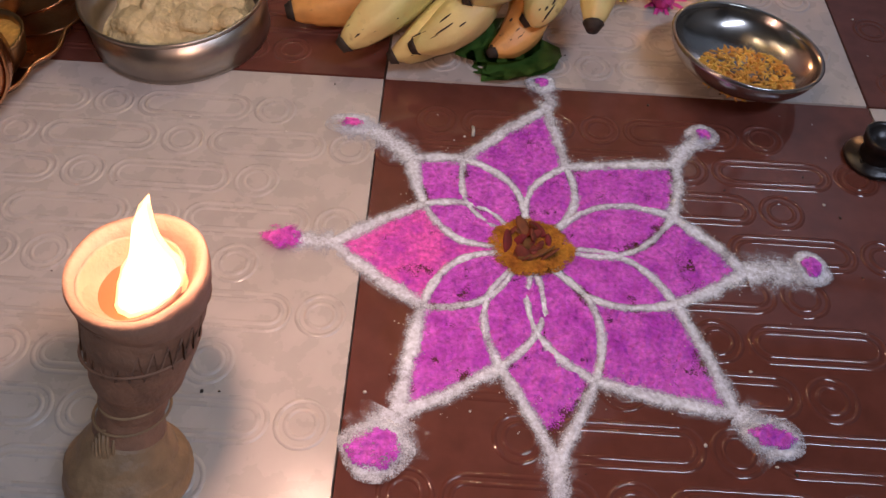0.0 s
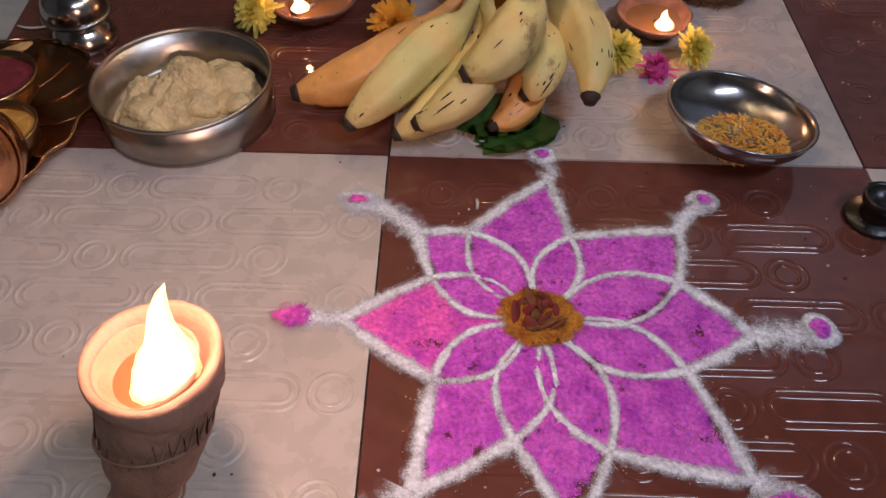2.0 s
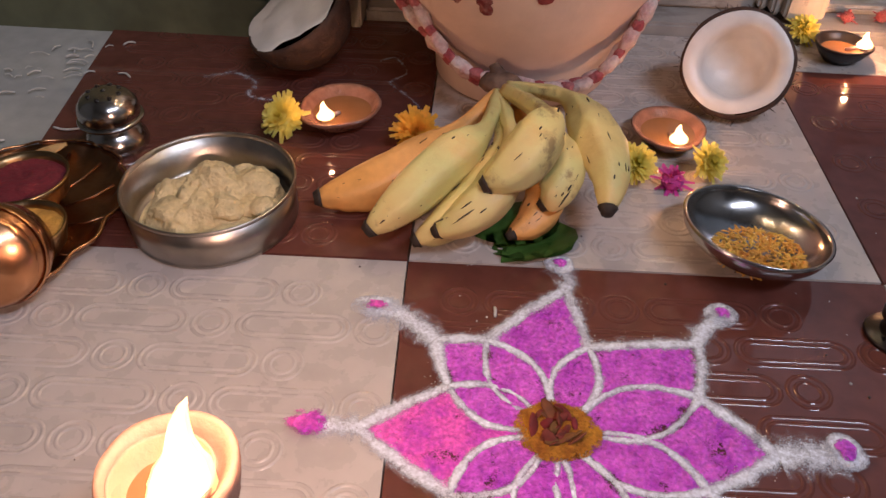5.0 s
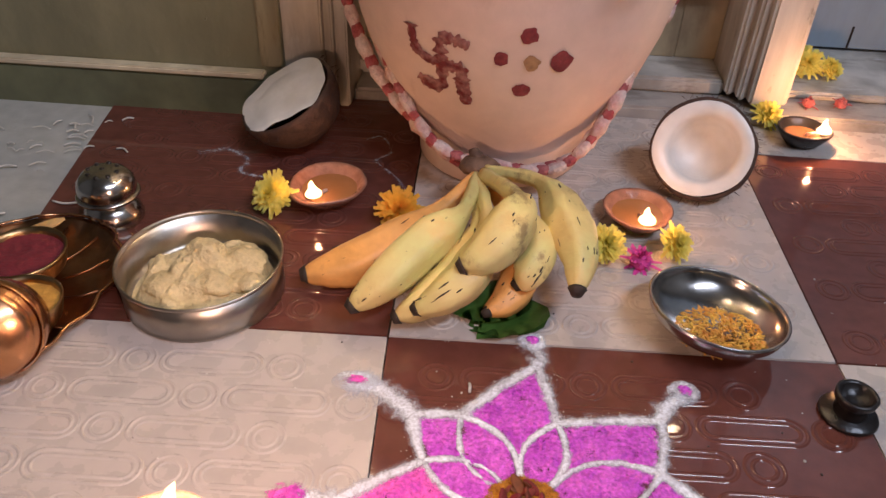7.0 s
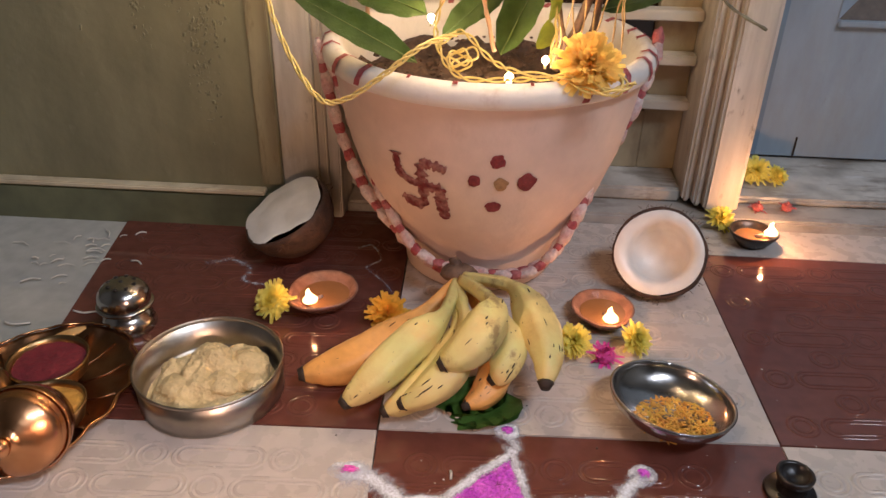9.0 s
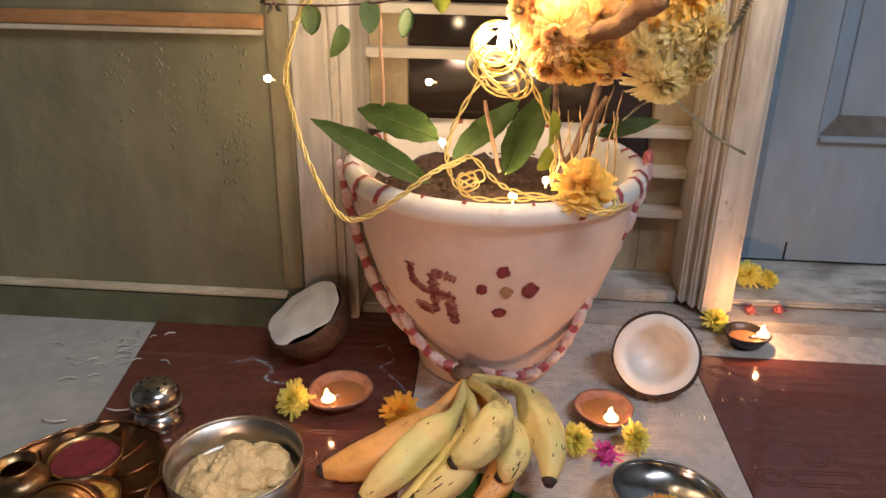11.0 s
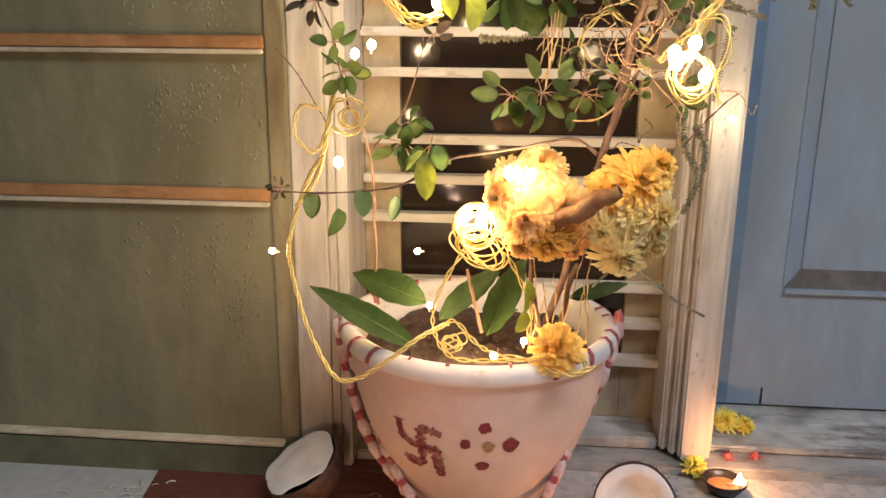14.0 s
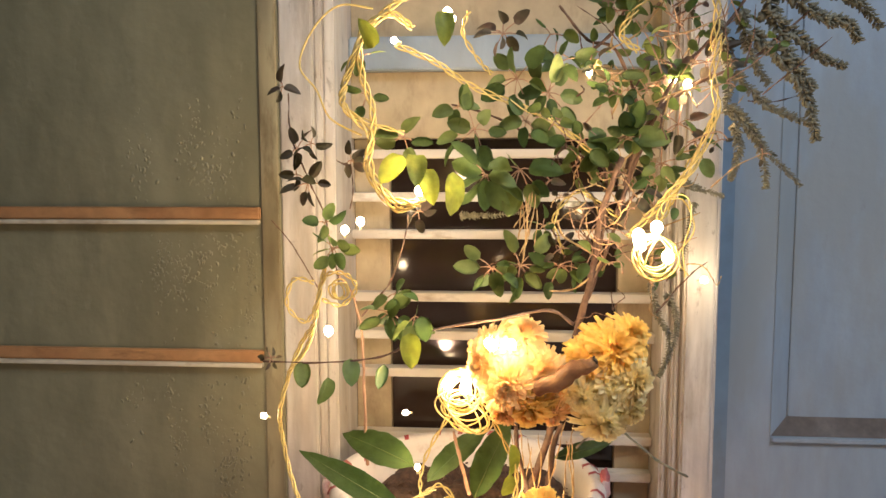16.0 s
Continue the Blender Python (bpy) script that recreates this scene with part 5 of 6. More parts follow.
# ---------------------------------------------------------------- rangoli
rangoli = thing("rangoli", (0.096, -0.129, 0.0), "magenta and white powder flower drawing with an ochre centre", "rangoli")
C0 = Vector((0.096, -0.129, 0.0))
TIPS = {"t": (0.104, -0.019), "tr": (0.181, -0.058), "r": (0.211, -0.133), "br": (0.194, -0.216), "b": (0.108, -0.236), "bl": (0.037, -0.232), "l": (-0.010, -0.137), "tl": (0.026, -0.070)}
VALLEYS = [(0.056, -0.067), (0.116, -0.067), (0.176, -0.098), (0.172, -0.157), (0.129, -0.206), (0.083, -0.203), (0.042, -0.172), (0.036, -0.104)]
ORDER = ["t", "tr", "r", "br", "b", "bl", "l", "tl"]


def stroke(name, pts, w0, w1, material, label="", lift=0.0014, faint=1.06):
    """A hand-poured line of powder: domed, uneven, thin at its edges."""
    line = smooth_line([(x, y, 0) for x, y in pts], 12)
    bm = bmesh.new()
    lay = bm.verts.layers.float.new("thick")
    rows = []
    n = len(line)
    for i, p in enumerate(line):
        t = (line[min(i + 1, n - 1)] - line[max(i - 1, 0)]).normalized()
        nn = Vector((-t.y, t.x, 0))
        w = (w0 + (w1 - w0) * i / (n - 1)) * (1 + 0.28 * noise.noise(p * 70) + 0.15 * noise.noise(p * 240))
        row = []
        for k in (-2.4, -1.5, -0.9, -0.35, 0.35, 0.9, 1.5, 2.4):
            q = p + nn * w * k
            h = max(0.0, 1 - (k / 1.25) ** 2)
            v = bm.verts.new((q.x - C0.x, q.y - C0.y, 0.0016 + lift * 0.6 * h * (0.7 + 0.5 * noise.noise(q * 130))))
            end = 1.0 if 0 < i < n - 1 else 0.75
            v[lay] = faint * max(0.0, 1 - abs(k) / 2.4) ** 1.5 * end * (0.95 + 0.55 * noise.noise(q * 60))
            row.append(v)
        rows.append(row)
    for a, b in zip(rows, rows[1:]):
        for k in range(7):
            bm.faces.new((a[k], a[k + 1], b[k + 1], b[k]))
    return part(name, bm, material, rangoli, label)


def fill(name, outline, material, label="", z=0.0009, fringe=0.06, soft=9):
    """A patch of powder inside an outline, densest in the middle."""
    pts = [Vector((x, y, 0)) - C0 for x, y in outline]
    cen = sum(pts, Vector()) / len(pts)
    bm = bmesh.new()
    lay = bm.verts.layers.float.new("thick")
    rows = []
    n = 14
    for i in range(n + 1):
        f = (i / n) ** 0.8
        row = []
        for p in pts:
            q = cen + (p - cen) * f * (1.0 + fringe)
            v = bm.verts.new((q.x, q.y, z + 0.0012 * (1 - f ** 6) * (0.8 + 0.6 * noise.noise(q * 150) + 0.3 * noise.noise(q * 420))))
            v[lay] = (0.78 + 0.5 * noise.noise((q + C0) * 70) + 0.25 * noise.noise((q + C0) * 200)) * (1 - 0.68 * f ** soft)
            row.append(v)
        rows.append(row)
    N = len(pts)
    for a, b in zip(rows, rows[1:]):
        for k in range(N):
            bm.faces.new((a[k], a[(k + 1) % N], b[(k + 1) % N], b[k]))
    bmesh.ops.remove_doubles(bm, verts=bm.verts, dist=1e-6)
    return part(name, bm, material, rangoli, label)


def lens_side(val, s, n=7):
    """One curved side of the inner petal from the centre to a valley."""
    v = Vector((*val, 0))
    d = v - C0
    nn = Vector((-d.y, d.x, 0)).normalized()
    L = d.length
    out = []
    for i in range(n):
        f = 0.20 + 0.80 * i / (n - 1)
        out.append(C0 + d * f + nn * s * L * 0.20 * max(0.0, math.sin(math.pi * (f - 0.1) / 0.9)) ** 0.9)
    return [(p.x, p.y) for p in out]


for k, key in enumerate(ORDER):
    tip, va, vb = TIPS[key], VALLEYS[k], VALLEYS[(k + 1) % 8]
    T = Vector((*tip, 0))

    def bow(a, b, amt):
        a, b = Vector((*a, 0)), Vector((*b, 0))
        d = b - a
        nn = Vector((-d.y, d.x, 0))
        out = [a + d * f + nn * amt * math.sin(math.pi * f) for f in (0, 0.25, 0.5, 0.75, 1)]
        return [(p.x, p.y) for p in out]
    e1, e2 = bow(va, tip, 0.05), bow(tip, vb, 0.05)
    inner_a = lens_side(va, -1)
    inner_b = lens_side(vb, 1)
    ring = e1 + e2[1:] + inner_b[::-1][1:] + inner_a[:-1]
    dense = []
    for a, b in zip(ring, ring[1:] + ring[:1]):
        for f in (0, 0.34, 0.67):
            dense.append((a[0] + (b[0] - a[0]) * f, a[1] + (b[1] - a[1]) * f))
    fill("outer_petal", dense, M_POWDER_P if key == "l" else M_POWDER_M, "brighter pink powder petal" if key == "l" else "magenta powder petal", 0.0009, -0.02)
for k, val in enumerate(VALLEYS):
    a, b = lens_side(val, 1, 9), lens_side(val, -1, 9)
    fill("inner_petal", a + b[::-1][1:], M_POWDER_M, "slender magenta powder petal", 0.0010, 0.0)
for k, key in enumerate(ORDER):
    tip, va, vb = TIPS[key], VALLEYS[k], VALLEYS[(k + 1) % 8]
    w = 0.0027
    a, t, b = Vector((*va, 0)), Vector((*tip, 0)), Vector((*vb, 0))
    if key == "b":
        stroke("white_outline", [va, (0.121, -0.225), (0.111, -0.247)], w * 0.85, w * 0.95, M_POWDER_W)
        stroke("white_outline", [(0.110, -0.247), (0.098, -0.226), vb], w * 0.95, w * 0.8, M_POWDER_W)
        continue
    stroke("white_outline", [va, tuple(((a * 0.5 + t * 0.5) + (t - C0) * 0.02).to_2d()), tip], w, w * 1.2, M_POWDER_W)
    stroke("white_outline", [tip, tuple(((b * 0.5 + t * 0.5) + (t - C0) * 0.02).to_2d()), vb], w * 1.2, w, M_POWDER_W)
for val in VALLEYS:
    for s in (-1, 1):
        stroke("inner_outline", lens_side(val, s), 0.0015, 0.0020, M_POWDER_W)
for pts, w0, w1 in (([TIPS["t"], (0.105, -0.008), (0.101, 0.003)], 0.0040, 0.0056), ([TIPS["tr"], (0.186, -0.046), (0.198, -0.034)], 0.0036, 0.0052), ([TIPS["r"], (0.228, -0.131), (0.244, -0.128)], 0.0070, 0.0075), ([TIPS["br"], (0.204, -0.223), (0.214, -0.233)], 0.0070, 0.0060), ([(0.110, -0.243), (0.111, -0.254), (0.111, -0.270)], 0.0034, 0.0046), ([TIPS["bl"], (0.033, -0.241), (0.029, -0.251)], 0.0070, 0.0095), ([TIPS["l"], (-0.022, -0.137), (-0.032, -0.137)], 0.0060, 0.0035), ([TIPS["tl"], (0.010, -0.057), (-0.006, -0.049), (-0.019, -0.047)], 0.0045, 0.0085)):
    stroke("tail", pts, w0, w1, M_POWDER_W, "white powder tail")
for x, y, rx, ry, m in ((-0.015, -0.047, 0.0085, 0.0036, M_POWDER_P), (0.1005, 0.0035, 0.0042, 0.0036, M_POWDER_M), (0.1995, -0.0325, 0.0046, 0.0046, M_POWDER_M), (0.246, -0.127, 0.0046, 0.0060, M_POWDER_M), (0.209, -0.2265, 0.0085, 0.0055, M_POWDER_M), (0.0290, -0.2505, 0.0110, 0.0090, M_POWDER_M), (-0.036, -0.137, 0.0085, 0.0060, M_POWDER_P)):
    if x > -0.03:
        fill("white_ball", [(x + (rx + 0.0052) * (1 + 0.2 * noise.noise((math.cos(a) + x * 60, math.sin(a), y * 70))) * math.cos(a), y + (ry + 0.0052) * math.sin(a)) for a in [2 * math.pi * k / 24 for k in range(24)]], M_POWDER_W, "white powder blob", 0.0026, 0.1, 3)
    o = fill("petal_tip", [(x + rx * (1 + 0.25 * noise.noise((math.cos(a) + x * 60, math.sin(a), y * 60))) * math.cos(a), y + ry * math.sin(a)) for a in [2 * math.pi * k / 24 for k in range(24)]], m, "magenta powder dot", 0.0042, 0.2 if x > -0.03 else 0.5, 2.2 if x > -0.03 else 1.1)
fill("centre", [(C0.x + 0.0205 * (1 + 0.16 * noise.noise((math.cos(a) * 1.5, math.sin(a) * 1.5, 4))) * math.cos(a), C0.y + 0.0175 * (1 + 0.16 * noise.noise((math.cos(a) * 1.5, math.sin(a) * 1.5, 8))) * math.sin(a)) for a in [2 * math.pi * k / 32 for k in range(32)]], M_POWDER_O, "ochre powder and crumpled petals", 0.0036, 0.15, 4)
bm = bmesh.new()
for k in range(30):
    a, r = RND.uniform(0, 6.3), 0.0125 * math.sqrt(RND.random())
    ball(bm, (r * math.cos(a), r * math.sin(a), 0.0050 + RND.uniform(0, 0.0015)), RND.uniform(0.0018, 0.0046), (1.8, 0.8, 0.28), 2, Euler((RND.uniform(-1, 1), RND.uniform(-1, 1), RND.uniform(0, 6))).to_quaternion())
part("crumpled_petals", bm, mat("rust_crumbs", (0.16, 0.040, 0.013), 0.8, 0, 0.4, 200, 0, 0, island=0.6), rangoli, "rust-brown crumpled petals")
bm = bmesh.new()
for k in range(900):
    key = RND.choice(ORDER)
    i = ORDER.index(key)
    a = Vector((*TIPS[key], 0)); b = Vector((*(VALLEYS[i] if RND.random() < 0.5 else VALLEYS[(i + 1) % 8]), 0))
    p = a.lerp(b, RND.random()) - C0 + Vector((RND.gauss(0, 0.0045), RND.gauss(0, 0.0045), 0))
    s = RND.uniform(0.00018, 0.0005)
    m = Matrix.LocRotScale((p.x, p.y, 0.0016 + s * 0.4), None, (s, s, s * 0.7))
    bmesh.ops.create_cone(bm, segments=4, radius1=1, radius2=0.2, depth=1, matrix=m, cap_ends=True)
tagged(part("loose_grains", bm, M_ASH, rangoli, "stray white powder grains"), kind="stuff")

# ---------------------------------------------------------------- the plant
plant = thing("tulsi_plant", (PX, PY, 0.2), "leggy potted holy basil with green leaves and dry seed spikes", "plant")
PO = Vector((PX, PY, 0.2))


def branch(pts, r0, r1, material=M_STEM, name="branch", label=""):
    line = smooth_line(pts, 7)
    line = [p - PO + Vector((noise.noise(p * 60), noise.noise(p * 60 + Vector((9, 0, 0))), 0)) * 0.0016 for p in line]
    part(name, tube(line, lambda s: r0 + (r1 - r0) * s + 0.0003 * math.sin(s * 60), 7), material, plant, label)
    return [p + PO for p in line]


LEAVES = [leaf_mesh("leaf", 0.024, 0.0150, c, M_LEAF, f, 0.8) for c, f in ((0.15, 0.25), (0.35, 0.4), (-0.1, 0.15))]
LEAVES_Y = [leaf_mesh("leaf", 0.028, 0.0165, c, M_LEAF_Y, f, 0.8) for c, f in ((0.15, 0.25), (0.4, 0.5))]
LEAVES_P = [leaf_mesh("leaf", 0.016, 0.0085, c, M_LEAF_P, f, 0.8) for c, f in ((0.2, 0.3), (0.5, 0.5))]


def facing(p, d, nrm):
    """A pose at p, x along d, its z axis as near to nrm as can be."""
    x = Vector(d).normalized()
    z = Vector(nrm)
    z = (z - x * z.dot(x)).normalized()
    y = z.cross(x)
    return Matrix.Translation(p) @ Matrix((x, y, z)).transposed().to_4x4()


def leaf(p, d, kind=LEAVES, size=1.0, roll=None):
    m = facing(Vector(p) - PO, d, (RND.gauss(0, 0.55), -0.7 + RND.gauss(0, 0.35), RND.gauss(0.35, 0.5)) if roll is None else (roll, -0.8, 0.3)) @ Matrix.Diagonal((size, size, size, 1))
    part("leaf", RND.choice(kind), None, plant, "", True, m)


def cluster(p, n, spread, kind=LEAVES, size=1.0, droop=0.25):
    p = Vector(p)
    for k in range(n):
        a = 2 * math.pi * k / n + RND.uniform(-0.4, 0.4)
        d = Vector((math.cos(a), RND.uniform(-0.9, 0.5), math.sin(a) * 0.9 - droop)).normalized()
        q = p + d * spread * RND.uniform(0.1, 0.8)
        b = (p + q) / 2
        leaf(q, d, kind, size * RND.uniform(0.75, 1.15))
        part("twig", tube([p - PO, b - PO + Vector((0, 0, 0.001)), q - PO], 0.0006, 4), M_STEM_PINK, plant)


# woody stems
main = branch([(0.1314, 0.25, 0.2143), (0.1557, 0.24, 0.2835), (0.1664, 0.22, 0.3446), (0.1833, 0.2, 0.418), (0.1972, 0.19, 0.4842), (0.2032, 0.18, 0.536), (0.2206, 0.17, 0.5895)], 0.0042, 0.0028, name="stem")
branch([(0.2257, 0.19, 0.5623), (0.2482, 0.19, 0.6238), (0.2892, 0.19, 0.6577), (0.3401, 0.19, 0.6805), (0.3989, 0.19, 0.7308)], 0.0026, 0.0010)
branch([(0.2182, 0.19, 0.5351), (0.2434, 0.19, 0.6052), (0.2733, 0.19, 0.6684), (0.3184, 0.19, 0.7144), (0.3424, 0.19, 0.7548)], 0.0024, 0.0012)
branch([(0.204, 0.2, 0.4955), (0.2109, 0.2, 0.5621), (0.1969, 0.2, 0.5895), (0.1475, 0.2, 0.6061), (0.0978, 0.2, 0.631), (0.059, 0.2, 0.6423)], 0.0020, 0.0008)
branch([(0.2311, 0.21, 0.5785), (0.2408, 0.21, 0.6334), (0.2179, 0.21, 0.6932), (0.1906, 0.21, 0.7043), (0.1629, 0.21, 0.737)], 0.0022, 0.0012)
branch([(0.1898, 0.2, 0.6894), (0.2161, 0.2, 0.7128), (0.2312, 0.2, 0.7493)], 0.0018, 0.0010)
branch([(0.1588, 0.25, 0.2221), (0.1655, 0.25, 0.2806), (0.1733, 0.25, 0.3062)], 0.0036, 0.0026, name="stem")
branch([(0.1394, 0.23, 0.2291), (0.1255, 0.23, 0.2856), (0.1241, 0.23, 0.3287)], 0.0030, 0.0022, name="stem")
branch([(0.1861, 0.22, 0.2909), (0.2081, 0.22, 0.3099), (0.2309, 0.22, 0.3107), (0.267, 0.22, 0.2817), (0.3008, 0.22, 0.2634)], 0.0010, 0.0014, M_DRY)
branch([(-0.1212, 0.15, 0.3941), (-0.0684, 0.15, 0.3939), (-0.0188, 0.15, 0.3982), (0.0085, 0.15, 0.4064), (0.041, 0.15, 0.4265), (0.105, 0.15, 0.4383), (0.1522, 0.15, 0.4475), (0.1758, 0.15, 0.4345)], 0.0008, 0.0016)
branch([(-0.0408, 0.26, 0.2501), (-0.0426, 0.26, 0.322), (-0.0444, 0.26, 0.3819), (-0.0471, 0.26, 0.4157), (-0.0558, 0.26, 0.4459), (-0.0737, 0.26, 0.4695)], 0.0018, 0.0011, M_STEM_PINK)
branch([(-0.0562, 0.2, 0.4649), (-0.0643, 0.2, 0.5052), (-0.0724, 0.2, 0.5395), (-0.0863, 0.2, 0.5707), (-0.1028, 0.2, 0.613), (-0.1048, 0.2, 0.6549)], 0.0010, 0.0006)
branch([(-0.0334, 0.2, 0.4302), (-0.004, 0.2, 0.4654), (0.0106, 0.2, 0.5056), (0.0148, 0.2, 0.534)], 0.0010, 0.0006)
branch([(-0.0435, 0.2, 0.5395), (-0.0403, 0.2, 0.5622), (-0.0429, 0.2, 0.5847)], 0.0008, 0.0005)
branch([(-0.1501, 0.28, 0.5229), (-0.128, 0.28, 0.4976), (-0.1092, 0.28, 0.4658), (-0.0935, 0.28, 0.4403)], 0.0007, 0.0006)
branch([(0.0762, 0.22, 0.2368), (0.0665, 0.22, 0.2742), (0.0584, 0.22, 0.3049)], 0.0022, 0.0016, M_STEM_PINK)
branch([(0.1958, 0.22, 0.4471), (0.2147, 0.22, 0.4992), (0.2334, 0.22, 0.5448), (0.2552, 0.22, 0.5617)], 0.0022, 0.0016)
for k in range(11):
    a = Vector((0.1582, 0.24, 0.2228)) + Vector((RND.uniform(-0.035, 0.035), RND.uniform(-0.02, 0.02), 0))
    b = a + Vector((RND.uniform(-0.015, 0.02), RND.uniform(-0.02, 0.01), RND.uniform(0.05, 0.10)))
    branch([a, (a + b) / 2 + Vector((RND.uniform(-0.006, 0.006), 0, 0)), b], 0.0009, 0.0005, M_STRAW, "dry_stalk")

# leaf clusters
for p, n, sp, kind, size, dr in (
        ((-0.0546, 0.17, 0.5024), 8, 0.016, LEAVES, 0.85, 0.1), ((-0.0626, 0.17, 0.5272), 4, 0.010, LEAVES, 0.8, 0.0), ((-0.0012, 0.18, 0.4373), 8, 0.020, LEAVES, 0.95, 0.35), ((0.0252, 0.17, 0.4367), 4, 0.012, LEAVES, 0.95, 0.5),
        ((0.0046, 0.18, 0.4571), 4, 0.014, LEAVES, 0.9, 0.2),
        ((0.0987, 0.19, 0.4819), 9, 0.022, LEAVES, 1.0, 0.5), ((0.1264, 0.19, 0.4849), 9, 0.026, LEAVES, 0.95, 0.3), ((0.1655, 0.2, 0.484), 8, 0.026, LEAVES, 0.75, 0.2),
        ((0.0933, 0.17, 0.5733), 8, 0.022, LEAVES, 1.25, 0.6), ((0.1255, 0.18, 0.5786), 8, 0.024, LEAVES, 1.2, 0.6), ((0.0821, 0.18, 0.6163), 8, 0.024, LEAVES, 1.0, 0.2), ((0.0659, 0.18, 0.6378), 4, 0.014, LEAVES, 0.9, 0.1),
        ((0.1222, 0.19, 0.6649), 8, 0.028, LEAVES, 1.0, 0.1), ((0.152, 0.19, 0.6513), 8, 0.026, LEAVES, 1.05, 0.0), ((0.1307, 0.19, 0.6247), 6, 0.022, LEAVES, 0.95, 0.3), ((0.163, 0.2, 0.6817), 5, 0.020, LEAVES, 0.8, 0.0),
        ((0.1838, 0.18, 0.6051), 6, 0.020, LEAVES, 0.95, 0.2), ((0.2285, 0.18, 0.6102), 6, 0.018, LEAVES, 1.2, 0.1), ((0.209, 0.18, 0.6679), 3, 0.014, LEAVES, 0.9, 0.1), ((0.2617, 0.2, 0.5839), 8, 0.026, LEAVES, 0.75, 0.3),
        ((0.2767, 0.2, 0.6216), 8, 0.030, LEAVES_P, 1.1, 0.2), ((0.2545, 0.2, 0.6592), 7, 0.030, LEAVES, 0.7, 0.1), ((0.2931, 0.2, 0.6054), 6, 0.024, LEAVES, 0.8, 0.3), ((0.2299, 0.2, 0.5621), 7, 0.028, LEAVES_P, 1.2, 0.3),
        ((0.3014, 0.2, 0.6799), 7, 0.03, LEAVES_P, 1.1, 0.2), ((0.1085, 0.19, 0.7075), 8, 0.026, LEAVES_P, 1.2, 0.1), ((0.272, 0.19, 0.7152), 7, 0.03, LEAVES, 0.7, 0.0), ((0.2144, 0.19, 0.7266), 5, 0.02, LEAVES, 0.9, 0.0),
        ((0.0113, 0.2, 0.6096), 5, 0.014, LEAVES, 1.0, 0.0), ((-0.0302, 0.2, 0.6898), 4, 0.018, LEAVES, 0.8, 0.0), ((-0.0268, 0.21, 0.6523), 3, 0.02, LEAVES, 0.9, 0.2),
        ((-0.1104, 0.2, 0.6605), 4, 0.010, LEAVES_P, 1.1, 0.0), ((-0.0973, 0.2, 0.5989), 6, 0.016, LEAVES_P, 1.1, 0.2), ((-0.0828, 0.2, 0.6045), 5, 0.012, LEAVES_P, 0.9, 0.1), ((-0.0864, 0.2, 0.565), 6, 0.018, LEAVES_P, 1.15, 0.2), ((-0.0417, 0.2, 0.5875), 6, 0.010, LEAVES_P, 0.95, 0.0), ((-0.0978, 0.2, 0.5735), 4, 0.012, LEAVES_P, 1.0, 0.3), ((0.0227, 0.22, 0.5358), 5, 0.016, LEAVES_P, 1.0, 0.3),
        ((-0.1127, 0.15, 0.397), 7, 0.014, LEAVES_P, 0.5, 0.0)):
    cluster(p, n, sp, kind, size, dr)
for k in range(46):
    p = Vector((0.2296, 0.2, 0.5785)) + Vector((RND.uniform(-0.085, 0.05), RND.uniform(-0.03, 0.03), RND.uniform(-0.10, 0.19)))
    cluster(p, RND.choice((3, 4, 5)), RND.uniform(0.010, 0.022), RND.choice((LEAVES, LEAVES, LEAVES_P)), RND.uniform(0.55, 0.85), 0.2)
for k in range(34):
    a = Vector((0.2299, 0.2, 0.5621)) + Vector((RND.uniform(-0.05, 0.06), RND.uniform(-0.02, 0.02), RND.uniform(-0.13, 0.16)))
    b = a + Vector((RND.uniform(-0.06, 0.07), RND.uniform(-0.03, 0.02), RND.uniform(0.0, 0.07)))
    branch([a, (a + b) / 2 + Vector((RND.uniform(-0.01, 0.01), 0, RND.uniform(-0.01, 0.01))), b], 0.0010, 0.0005, RND.choice((M_STEM, M_STEM_PINK, M_STRAW)), "twig")
for k in range(46):
    a = Vector((0.2103, 0.19, 0.5296)) + Vector((RND.gauss(0, 0.028), RND.uniform(-0.03, 0.02), RND.gauss(0, 0.045)))
    pts = [a]
    dv = Vector((RND.uniform(-1, 1), RND.uniform(-0.4, 0.4), RND.uniform(-0.6, 1))).normalized()
    for j in range(5):
        dv = (dv + Vector((RND.gauss(0, 0.55), RND.gauss(0, 0.25), RND.gauss(0, 0.55)))).normalized()
        pts.append(pts[-1] + dv * 0.011)
    branch(pts, 0.0007, 0.0004, RND.choice((M_STRAW, M_STRAW, M_STEM_PINK, M_STEM)), "tendril")
for k in range(40):
    a = Vector((0.2814, 0.19, 0.6578)) + Vector((RND.gauss(0, 0.030), RND.uniform(-0.03, 0.03), RND.gauss(0, 0.045)))
    dv = Vector((RND.gauss(0.25, 0.5), RND.gauss(0, 0.3), RND.uniform(0.2, 1))).normalized()
    b = a + dv * RND.uniform(0.03, 0.075)
    branch([a, (a + b) / 2 + Vector((RND.uniform(-0.006, 0.006), 0, RND.uniform(-0.006, 0.006))), b], 0.0008, 0.0004, RND.choice((M_STEM, M_STRAW, M_STEM_PINK)), "twig")
    if k % 2:
        cluster(b, 3, 0.010, RND.choice((LEAVES_P, LEAVES)), RND.uniform(0.35, 0.6), 0.2)
